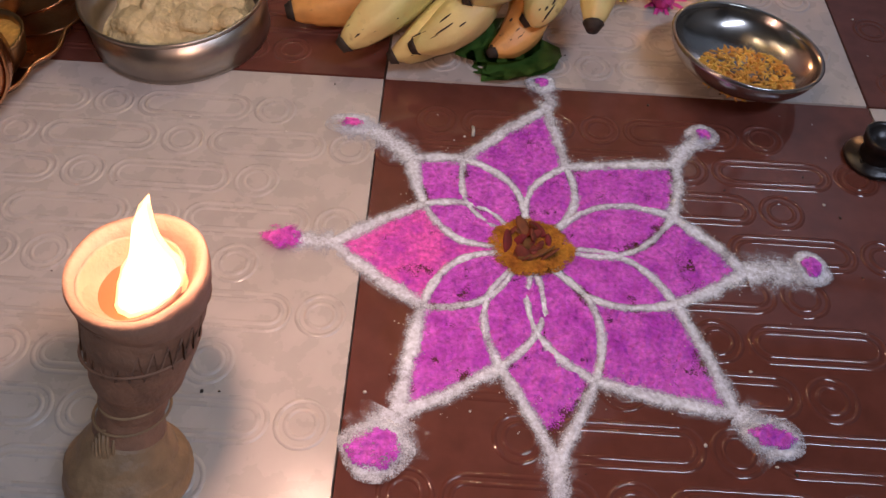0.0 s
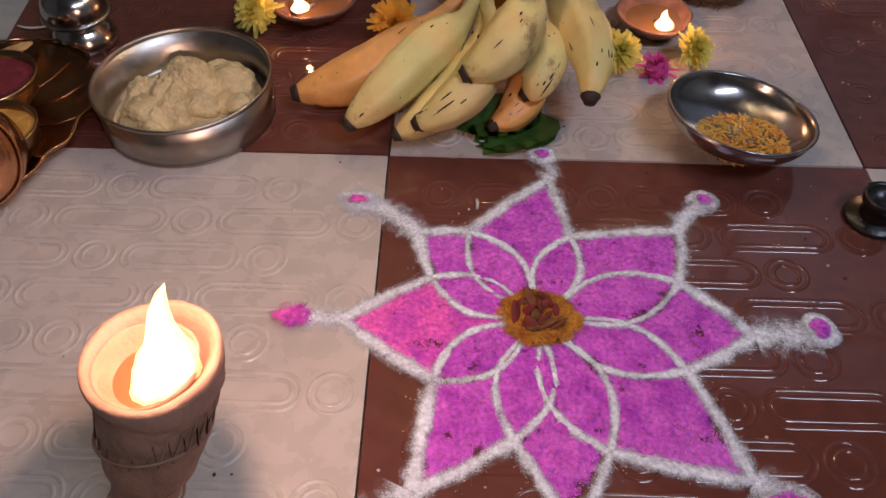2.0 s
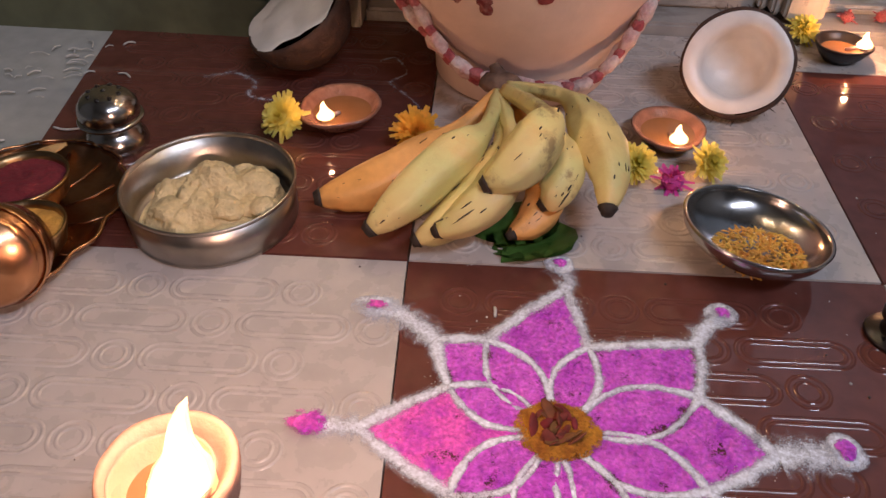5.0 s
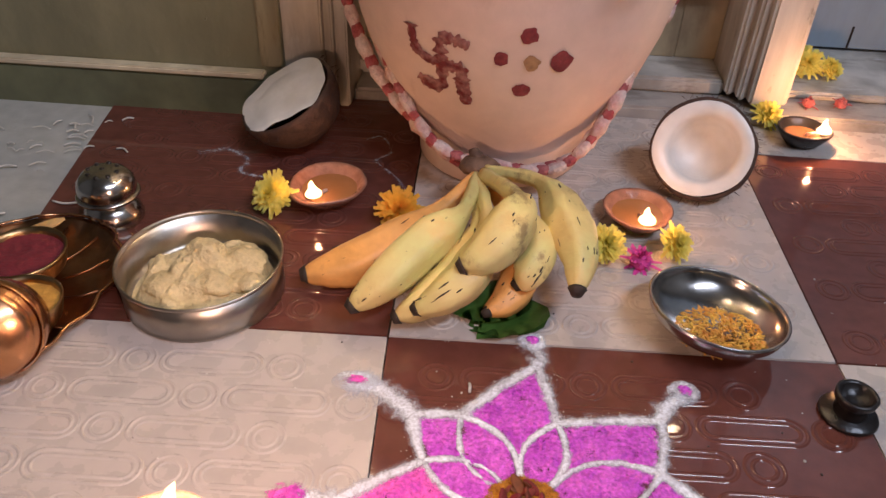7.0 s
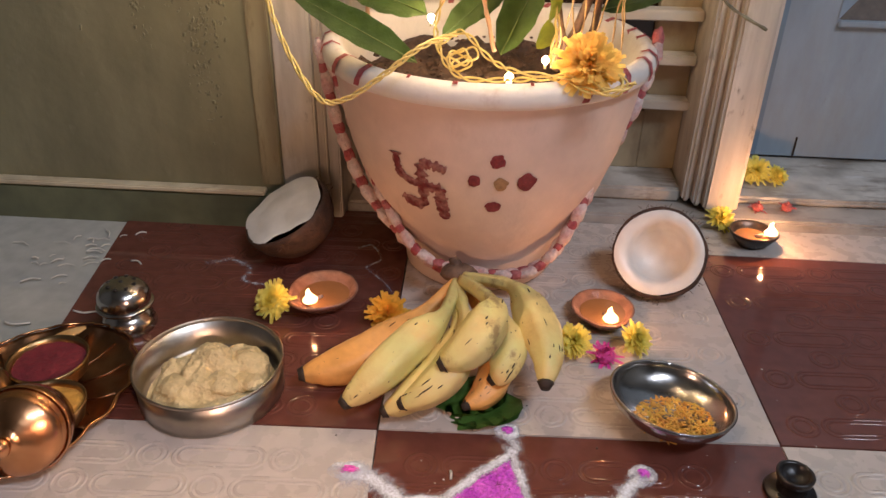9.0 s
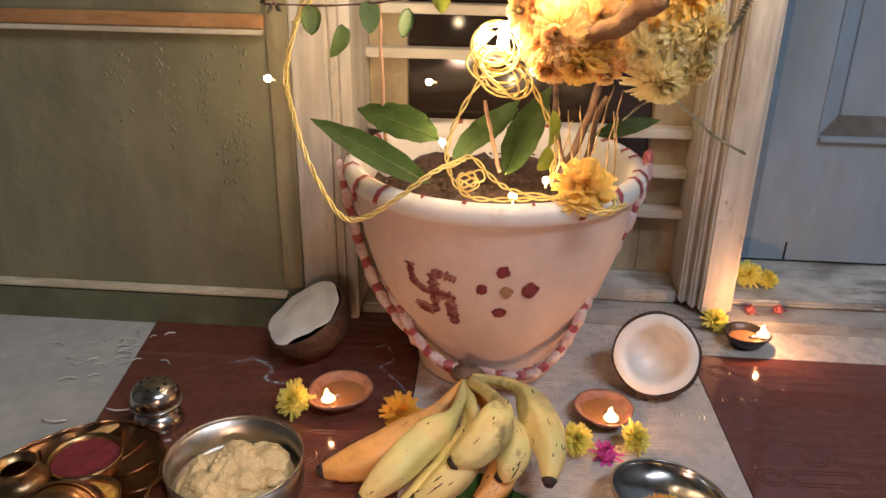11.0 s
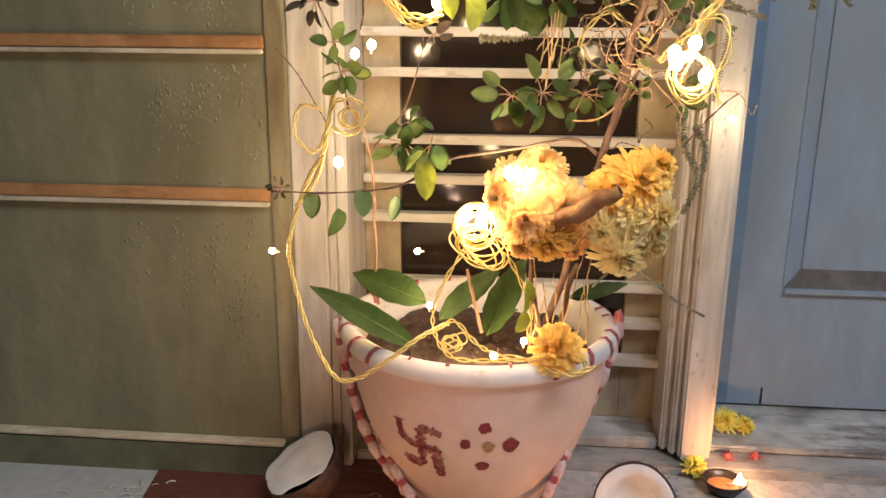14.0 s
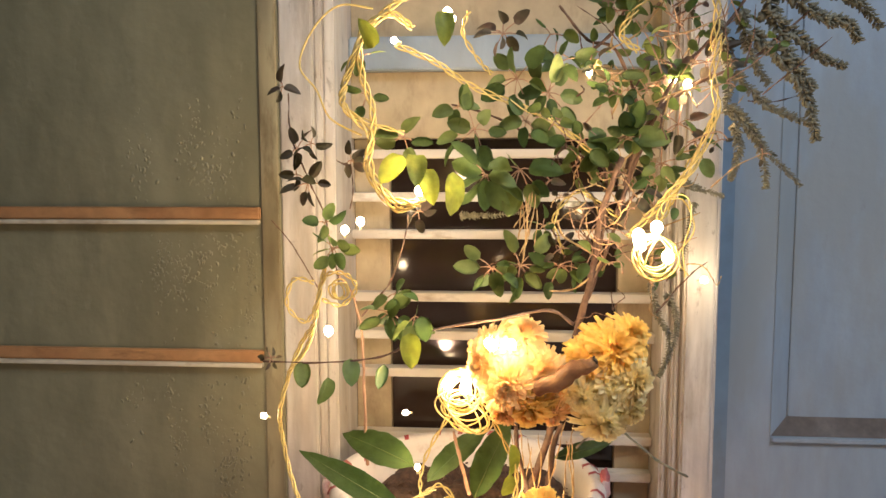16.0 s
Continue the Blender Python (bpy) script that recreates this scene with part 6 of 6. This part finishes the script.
for p, d, kind, size, roll in (
        ((0.0222, 0.15, 0.4241), (0.1, -0.4, -0.9), LEAVES_Y, 1.15, 0.1), ((0.033, 0.15, 0.4405), (0.2, -0.4, -0.8), LEAVES, 1.1, 0.2), ((-0.0822, 0.15, 0.3948), (0.05, -0.3, -1), LEAVES, 1.05, 0.2),
        ((-0.0352, 0.15, 0.3984), (0.15, -0.5, -0.8), LEAVES, 1.1, 0.3), ((-0.0576, 0.15, 0.3797), (-0.1, -0.2, -1), LEAVES, 1.15, 1.1), ((-0.0025, 0.15, 0.3935), (-0.3, -0.2, -1), LEAVES, 1.0, 1.0),
        ((0.0204, 0.12, 0.591), (-0.45, -0.5, -0.6), LEAVES_Y, 1.2, 0.0), ((0.032, 0.12, 0.591), (0.1, -0.5, -0.4), LEAVES_Y, 1.1, 0.2), ((0.0405, 0.12, 0.5785), (0.3, -0.5, -0.9), LEAVES_Y, 1.1, 0.1),
        ((0.065, 0.13, 0.576), (0.05, -0.3, -1), LEAVES_Y, 1.4, 0.9), ((0.0533, 0.17, 0.7255), (0.1, -0.4, -0.8), LEAVES_Y, 1.1, 0.2), ((-0.0137, 0.17, 0.6929), (-0.1, -0.4, 0.5), LEAVES_Y, 1.0, 0.3),
        ((0.1146, 0.2, 0.2461), (0.15, -0.4, 0.8), LEAVES_Y, 1.0, 0.4), ((0.1194, 0.19, 0.2713), (0.1, -0.4, 0.9), LEAVES_Y, 1.4, 1.2)):
    leaf(p, d, kind, size, roll)


def spike(pts, r, label="", n=26):
    """A dry seed spike: a thin stalk with whorls of husks."""
    line = smooth_line(pts, 10)
    bm = tube([p - PO for p in line], 0.0007, 5)
    tot = len(line) - 1
    for k in range(n):
        i = (k + 0.5) / n * tot
        a = line[int(i)].lerp(line[min(int(i) + 1, tot)], i % 1) - PO
        t = (line[min(int(i) + 1, tot)] - line[int(i)]).normalized()
        for j in range(6):
            v = Vector((RND.gauss(0, 1), RND.gauss(0, 1), RND.gauss(0, 1)))
            v = (v - t * v.dot(t)).normalized()
            rr = r * (1.1 - 0.5 * k / n)
            ball(bm, a + v * rr * RND.uniform(0.45, 0.95), rr * RND.uniform(0.25, 0.48), (1.9, 0.8, 0.55), 1, (v + t * 0.6).to_track_quat("X", "Z"))
    part("seed_spike", bm, M_DRY, plant, label or "dry brown seed spike")


for pts, r, n in (
        ([(0.3392, 0.19, 0.7038), (0.3708, 0.19, 0.6775), (0.3927, 0.19, 0.641), (0.402, 0.19, 0.6044)], 0.0062, 34), ([(0.3487, 0.19, 0.7241), (0.3852, 0.19, 0.6979), (0.4011, 0.19, 0.6823), (0.4257, 0.19, 0.6727)], 0.0052, 30), ([(0.3251, 0.19, 0.6678), (0.3518, 0.19, 0.6414), (0.378, 0.19, 0.6281), (0.4014, 0.19, 0.6175)], 0.0042, 26),
        ([(0.321, 0.19, 0.6364), (0.3425, 0.19, 0.6153), (0.3536, 0.19, 0.5941), (0.3575, 0.19, 0.5595)], 0.0050, 28), ([(0.3316, 0.19, 0.6311), (0.3534, 0.19, 0.5994), (0.3749, 0.19, 0.5781), (0.39, 0.19, 0.5622)], 0.0032, 24), ([(0.3267, 0.19, 0.6206), (0.3318, 0.19, 0.5942), (0.3244, 0.19, 0.5676)], 0.0042, 20),
        ([(0.2814, 0.19, 0.5649), (0.2974, 0.19, 0.5595), (0.3197, 0.19, 0.5526)], 0.0030, 18), ([(0.2538, 0.2, 0.468), (0.2628, 0.2, 0.4343), (0.2743, 0.2, 0.4118), (0.266, 0.2, 0.3746)], 0.0032, 26), ([(0.2704, 0.2, 0.4569), (0.281, 0.2, 0.4289), (0.2748, 0.2, 0.3948), (0.2644, 0.2, 0.3729)], 0.0032, 26),
        ([(0.3681, 0.19, 0.7441), (0.3995, 0.19, 0.7181), (0.4248, 0.19, 0.7126), (0.4357, 0.19, 0.6946)], 0.0058, 26), ([(0.4033, 0.19, 0.7433), (0.4339, 0.19, 0.7301), (0.455, 0.19, 0.707)], 0.0050, 22), ([(0.3532, 0.19, 0.7393), (0.3647, 0.19, 0.7034), (0.3865, 0.19, 0.667), (0.3974, 0.19, 0.6514)], 0.0060, 28),
        ([(0.3283, 0.19, 0.7245), (0.34, 0.19, 0.6831), (0.3563, 0.19, 0.657)], 0.0050, 20), ([(0.0674, 0.2, 0.533), (0.0927, 0.2, 0.5331), (0.1289, 0.2, 0.5365)], 0.0030, 18), ([(0.3081, 0.19, 0.7146), (0.3198, 0.19, 0.673), (0.3186, 0.19, 0.6312)], 0.0052, 24), ([(0.2949, 0.2, 0.5457), (0.2878, 0.2, 0.5127), (0.2834, 0.2, 0.4794)], 0.0028, 18)):
    spike(pts, r * 1.1, "", int(n * 1.7))

# broad leaves in the pot
for p, d, w, curl, roll in (
        ((0.0143, 0.158, 0.2432), (-0.0988, 0.19, 0.2927), 0.027, 0.03, 0.75), ((0.017, 0.22, 0.2661), (-0.0721, 0.26, 0.2938), 0.036, 0.16, 0.6), ((0.0291, 0.24, 0.2415), (0.0918, 0.27, 0.2977), 0.026, 0.05, -0.9),
        ((0.0812, 0.215, 0.2357), (0.1187, 0.24, 0.3166), 0.034, 0.03, -1.2), ((0.043, 0.26, 0.2467), (0.0918, 0.29, 0.2853), 0.022, 0.05, -0.7), ((0.166, 0.25, 0.2678), (0.2312, 0.27, 0.2818), 0.017, 0.04, 0.4)):
    p, d = Vector(p), Vector(d)
    L = (d - p).length
    m = facing(p - PO, d - p, (roll * 0.2, -0.75, 0.62))
    o = part("broad_leaf", leaf_mesh("broad_leaf", L, w, curl, M_LEAF_BIG, 0.28, 1.25, 16), None, plant, "broad pointed green leaf", True, m)
    part("midrib", tube([Vector((L * k / 10, 0, -curl * L * (k / 10) ** 2 + 0.0003)) for k in range(10)], lambda q: 0.0008 * (1.1 - q), 5), M_LEAF, o, "paler midrib")

# ---------------------------------------------------------------- chrysanthemums and bark in the plant
mass = thing("chrysanthemum_bunch", (0.1473, 0.16, 0.3753), "bunch of faded yellow chrysanthemums hung on the stem", "flowers")
MO = mass.location.copy()
for k, (p, r, m, d) in enumerate((
        ((0.1043, 0.165, 0.4029), 0.026, M_PALE, (-0.4, -0.8, 0.3)), ((0.1207, 0.15, 0.3768), 0.030, M_PALE, (-0.2, -0.9, 0.1)), ((0.1368, 0.15, 0.3638), 0.026, M_GOLD, (-0.1, -0.8, -0.5)), ((0.1162, 0.155, 0.3565), 0.020, M_PALE, (-0.4, -0.7, -0.6)),
        ((0.1466, 0.155, 0.3872), 0.024, M_PALE, (0.1, -0.9, 0.3)), ((0.2122, 0.17, 0.4047), 0.030, M_GOLD, (0.2, -0.8, 0.4)), ((0.2259, 0.165, 0.3818), 0.026, M_CREAMPET, (0.5, -0.8, 0.0)), ((0.2044, 0.165, 0.3483), 0.028, M_CREAMPET, (0.1, -0.8, -0.5)),
        ((0.2249, 0.165, 0.3572), 0.022, M_CREAMPET, (0.5, -0.7, -0.3)), ((0.1951, 0.175, 0.3952), 0.026, M_GOLD, (-0.1, -0.8, 0.5)), ((0.1876, 0.165, 0.3671), 0.022, M_CREAMPET, (-0.2, -0.9, -0.2)), ((0.2287, 0.18, 0.4168), 0.022, M_GOLD, (0.4, -0.7, 0.5)), ((0.2088, 0.17, 0.3747), 0.026, M_CREAMPET, (0.2, -0.9, 0.1)), ((0.0967, 0.16, 0.3902), 0.020, M_PALE, (-0.6, -0.7, 0.2)), ((0.1562, 0.16, 0.3537), 0.018, M_PALE, (0.1, -0.7, -0.6)), ((0.1278, 0.17, 0.4161), 0.022, M_PALE, (0.0, -0.7, 0.6)))):
    o = part("flower_head", petal_head(r * 1.15, 46, 14, r * 1.1, r * 0.10, 40 + k, 0.30), m, mass, "", False, Matrix.Translation(Vector(p) - MO) @ Vector(d).to_track_quat("Z", "Y").to_matrix().to_4x4())
bark = thing("bark_curl", (0.167, 0.125, 0.3914), "curled piece of brown bark stuck among the flowers", "bark")
a, b = Vector((0.1406, 0.13, 0.3756)) - bark.location, Vector((0.1926, 0.12, 0.4083)) - bark.location
part("curl", tube([a.lerp(b, k / 12) + Vector((0, 0, 0.002 * math.sin(k))) for k in range(13)], lambda s: 0.0088 * (0.45 + 0.55 * math.sin(math.pi * min(1, 0.15 + 0.75 * s))) * (1 + 0.08 * math.sin(s * 40)), 14), M_CINN, bark)
part("core", tube([b, b + (b - a) * 0.02], 0.004, 10), M_BAN_DARK, bark)

# ---------------------------------------------------------------- fairy lights
lights = thing("fairy_lights", (0.018, 0.2, 0.242), "string of warm fairy lights on clear yellow twin cable", "string lights")
LO = lights.location.copy()


def cable(pts, strands=2, r=0.00095, twist=26, off=0.0016):
    line = smooth_line(pts, 14)
    for s in range(strands):
        ph = 2 * math.pi * s / strands
        out = []
        for i, p in enumerate(line):
            t = (line[min(i + 1, len(line) - 1)] - line[max(i - 1, 0)]).normalized()
            u = t.cross(Vector((0, 1, 0.2))).normalized()
            v = t.cross(u)
            a = ph + i / 14 * twist * 0.25
            out.append(p - LO + (u * math.cos(a) + v * math.sin(a)) * off)
        part("cable", tube(out, r, 5), M_CABLE, lights)


def coil(p, r, turns, tilt, seed, squash=1.0):
    """A loose bundle of looped cable."""
    rr = random.Random(seed)
    for k in range(turns):
        e = Euler((tilt[0] + rr.uniform(-0.6, 0.6), tilt[1] + rr.uniform(-0.6, 0.6), rr.uniform(-0.6, 0.6))).to_matrix()
        q = r * rr.uniform(0.65, 1.1)
        c = Vector(p) + Vector((rr.uniform(-1, 1), rr.uniform(-0.5, 0.5), rr.uniform(-1, 1))) * r * 0.25
        pts = [c + e @ Vector((q * math.cos(a), q * math.sin(a) * squash, 0.12 * q * math.sin(3 * a))) - LO for a in [2 * math.pi * j / 26 for j in range(26)]]
        part("cable", tube(pts, 0.00095, 5, None, True), M_CABLE, lights, "looped cable")


def bulb(p, power=0.0, r=0.0028, n=1, d=(0, 0, 1), colour=BULB):
    for k in range(n):
        q = Vector(p) - LO + (Vector((RND.uniform(-1, 1), RND.uniform(-1, 0), RND.uniform(-1, 1))) * 0.013 if n > 1 else Vector())
        bm = bmesh.new(); ball(bm, (0, 0, 0), r * 1.12, (1, 1, 1.12), 2)
        o = part("bulb", bm, M_BULB, lights, "glowing warm white bulb", True, Matrix.Translation(q) @ Vector(d).to_track_quat("Z", "Y").to_matrix().to_4x4())
        o.visible_shadow = False
        dn = Vector(d).normalized()
        part("socket", tube([q - dn * r * 0.9, q - dn * (r * 0.9 + 0.005)], 0.0012, 6), M_SOCKET, lights)
    if power:
        point_lamp("bulb_light", Vector(p), power, colour, 0.008)


BP = 1.15
bulb((0.0688, 0.175, 0.3697), 0.34 * BP, 0.0044, 6)
bulb((0.109, 0.135, 0.4153), 0.05 * BP, 0.0042, 3)
bulb((0.2358, 0.1, 0.5183), 0.24 * BP, 0.0046, 5)
bulb((0.0266, 0.13, 0.5644), 0.22 * BP, 0.0044, 2)
bulb((0.0043, 0.25, 0.3146), 0.05 * BP, d=(-1, 0, 0))
bulb((0.0195, 0.23, 0.2614), 0.10 * BP)
bulb((0.1189, 0.2, 0.237), 0.16 * BP)
bulb((0.089, 0.2, 0.2201), 0.10 * BP, 0.0036)
bulb((-0.1379, 0.2, 0.3236), 0.05 * BP, d=(-1, 0, 0.2))
bulb((-0.0655, 0.19, 0.4169), 0.09 * BP, 0.0042)
bulb((-0.0468, 0.21, 0.5204), 0.14 * BP, 0.0038, 2)
bulb((0.3387, 0.33, 0.453), 0.04 * BP, 0.0036, d=(1, 0, 0))
bulb((0.1896, 0.18, 0.6692), 0.15 * BP)
bulb((0.281, 0.2, 0.6579), 0.20 * BP, 0.0036, 2)
bulb((0.0025, 0.2, 0.7045), 0.12 * BP, d=(-1, 0, 0.3))
bulb((0.047, 0.2, 0.721), 0.12 * BP, 0.0038, 2)

cable([(-0.0746, 0.17, 0.428), (-0.0973, 0.19, 0.3963), (-0.1167, 0.19, 0.3376), (-0.115, 0.19, 0.3018), (-0.0965, 0.17, 0.2549), (-0.0616, 0.128, 0.2231), (-0.0383, 0.122, 0.2228), (-0.0079, 0.12, 0.2435), (0.0203, 0.13, 0.2634), (0.0439, 0.17, 0.2636)], 3)
cable([(0.0684, 0.19, 0.3491), (0.0418, 0.19, 0.3072), (0.0268, 0.2, 0.2672), (0.0327, 0.17, 0.2482), (0.0506, 0.16, 0.2321), (0.0898, 0.155, 0.233), (0.1226, 0.15, 0.2366), (0.1589, 0.125, 0.2348), (0.1819, 0.125, 0.2443)], 2)
cable([(0.0289, 0.18, 0.2502), (0.0488, 0.18, 0.2631), (0.0727, 0.16, 0.2479), (0.0952, 0.15, 0.2412), (0.1383, 0.14, 0.2416)], 2)
cable([(0.0979, 0.19, 0.3326), (0.1158, 0.19, 0.298), (0.1252, 0.19, 0.2685), (0.1205, 0.19, 0.2379)], 2)
cable([(-0.0657, 0.18, 0.4845), (-0.0719, 0.18, 0.4562), (-0.0782, 0.18, 0.4219), (-0.0873, 0.18, 0.3988), (-0.1051, 0.18, 0.3753)], 3)
cable([(-0.0774, 0.18, 0.4675), (-0.0973, 0.18, 0.4701), (-0.1048, 0.18, 0.4444), (-0.0867, 0.18, 0.4275), (-0.0749, 0.18, 0.4448), (-0.0659, 0.18, 0.4733), (-0.046, 0.18, 0.4763), (-0.0348, 0.18, 0.4623), (-0.0493, 0.18, 0.4451), (-0.0691, 0.18, 0.4506)], 2)
cable([(0.0357, 0.13, 0.548), (0.0059, 0.14, 0.5528), (-0.0211, 0.19, 0.5845), (-0.0178, 0.19, 0.6339), (-0.0285, 0.19, 0.6721), (-0.028, 0.19, 0.7097), (-0.0003, 0.19, 0.7279), (0.0216, 0.19, 0.7143)], 3, 0.0012, 20, 0.0028)
cable([(0.0383, 0.13, 0.5531), (0.011, 0.14, 0.5434), (-0.024, 0.19, 0.579), (-0.0208, 0.19, 0.6121), (-0.0457, 0.19, 0.6396), (-0.0454, 0.19, 0.6614), (-0.0281, 0.19, 0.7044), (0.0053, 0.19, 0.7384), (0.0381, 0.19, 0.751)], 3, 0.0012, 20, 0.0028)
cable([(0.0127, 0.19, 0.6146), (-0.0235, 0.19, 0.6258), (-0.0484, 0.19, 0.6451), (-0.0367, 0.19, 0.683), (-0.0224, 0.19, 0.7203)], 2)
cable([(-0.0311, 0.2, 0.6126), (-0.0623, 0.2, 0.6295), (-0.0761, 0.2, 0.6574), (-0.0927, 0.2, 0.6824), (-0.0778, 0.2, 0.7178), (-0.052, 0.2, 0.739), (-0.0184, 0.2, 0.7357)], 1, 0.0011, 10, 0.0)
cable([(0.005, 0.19, 0.6985), (0.0434, 0.19, 0.6819), (0.0762, 0.19, 0.6601), (0.1143, 0.19, 0.6436), (0.1522, 0.19, 0.6272), (0.1957, 0.19, 0.5947)], 3, 0.0009, 20, 0.0025)
cable([(0.308, 0.18, 0.6357), (0.2986, 0.18, 0.6098), (0.2816, 0.18, 0.573), (0.2537, 0.18, 0.5411), (0.2279, 0.18, 0.5141)], 3, 0.0010, 20, 0.0025)
branch([(0.1615, 0.19, 0.5294), (0.1699, 0.19, 0.5129), (0.1919, 0.19, 0.4993), (0.204, 0.19, 0.4883), (0.1816, 0.19, 0.4631), (0.1553, 0.19, 0.46)], 0.0013, 0.0009, M_STRAW, "dry_stalk")
cable([(0.3083, 0.17, 0.7008), (0.3004, 0.17, 0.6655), (0.3046, 0.17, 0.6298), (0.2867, 0.17, 0.5834), (0.2619, 0.17, 0.5521), (0.2548, 0.17, 0.5256)], 3, 0.0008, 14, 0.0030)
cable([(0.2542, 0.17, 0.5468), (0.2773, 0.17, 0.5521), (0.2858, 0.17, 0.5258), (0.2762, 0.17, 0.4992), (0.282, 0.17, 0.4779)], 2, 0.0008, 12, 0.0022)
cable([(0.3013, 0.18, 0.6873), (0.3052, 0.18, 0.7229), (0.3003, 0.18, 0.7482)], 3, 0.0009, 18, 0.0030)
cable([(0.2345, 0.18, 0.6883), (0.2187, 0.18, 0.704), (0.2336, 0.18, 0.7293), (0.2486, 0.18, 0.7443)], 3, 0.0010, 20, 0.0025)
cable([(0.0765, 0.18, 0.7271), (0.0712, 0.18, 0.7064), (0.0873, 0.18, 0.6799), (0.0981, 0.18, 0.6693)], 2)
for k in range(9):
    a = Vector((0.1391, 0.18, 0.5544)) + Vector((RND.uniform(-0.012, 0.012), RND.uniform(-0.01, 0.01), RND.uniform(-0.004, 0.004)))
    b = a + Vector((RND.uniform(-0.016, 0.006), RND.uniform(-0.01, 0.01), RND.uniform(-0.07, -0.03)))
    branch([a, (a + b) / 2 + Vector((0.003, 0, 0)), b], 0.0007, 0.0005, M_STRAW, "dry_stalk")
cable([(0.2252, 0.2, 0.529), (0.2031, 0.2, 0.5456), (0.181, 0.2, 0.5566), (0.1594, 0.2, 0.5288), (0.1709, 0.2, 0.4953)], 2)
cable([(0.1037, 0.17, 0.4263), (0.1102, 0.17, 0.383), (0.1192, 0.17, 0.3556)], 2)
cable([(0.3007, 0.22, 0.6036), (0.2787, 0.2, 0.562), (0.268, 0.2, 0.5366), (0.2397, 0.12, 0.5224)], 2)
coil((0.0685, 0.185, 0.3589), 0.020, 9, (1.4, 0.0), 3)
coil((0.0728, 0.185, 0.3389), 0.026, 7, (1.3, 0.2), 4, 0.6)
coil((0.2404, 0.1, 0.5047), 0.017, 6, (1.5, 0.3), 5)
coil((-0.0519, 0.18, 0.4593), 0.011, 4, (1.5, 0.0), 6)
coil((0.0497, 0.17, 0.2429), 0.012, 4, (0.6, 0.0), 7)
coil((0.1652, 0.14, 0.237), 0.016, 4, (0.9, 0.0), 8, 0.6)

# faint dried chalk swirls by the pot
swirl = tagged(stroke("chalk_swirl", [p[:2] for p in [(-0.2136, 0.2239, 0), (-0.1875, 0.2347, 0), (-0.1652, 0.22, 0), (-0.1638, 0.1962, 0), (-0.1338, 0.1909, 0)]], 0.0030, 0.0016, M_POWDER_W, "", 0.0004, 0.36), "faint dried white chalk swirl on the brown tile", "chalk mark")
swirl2 = tagged(stroke("chalk_swirl", [p[:2] for p in [(-0.0606, 0.2722, 0), (-0.0465, 0.2799, 0), (-0.0331, 0.2512, 0), (-0.045, 0.2328, 0), (-0.0239, 0.2077, 0), (-0.0093, 0.1834, 0)]], 0.0012, 0.0012, M_POWDER_W, "", 0.0003, 0.34), "faint dried white chalk swirl on the brown tile", "chalk mark")
for o in (swirl, swirl2):
    o.parent = None
    o.matrix_world = Matrix.Translation(C0)
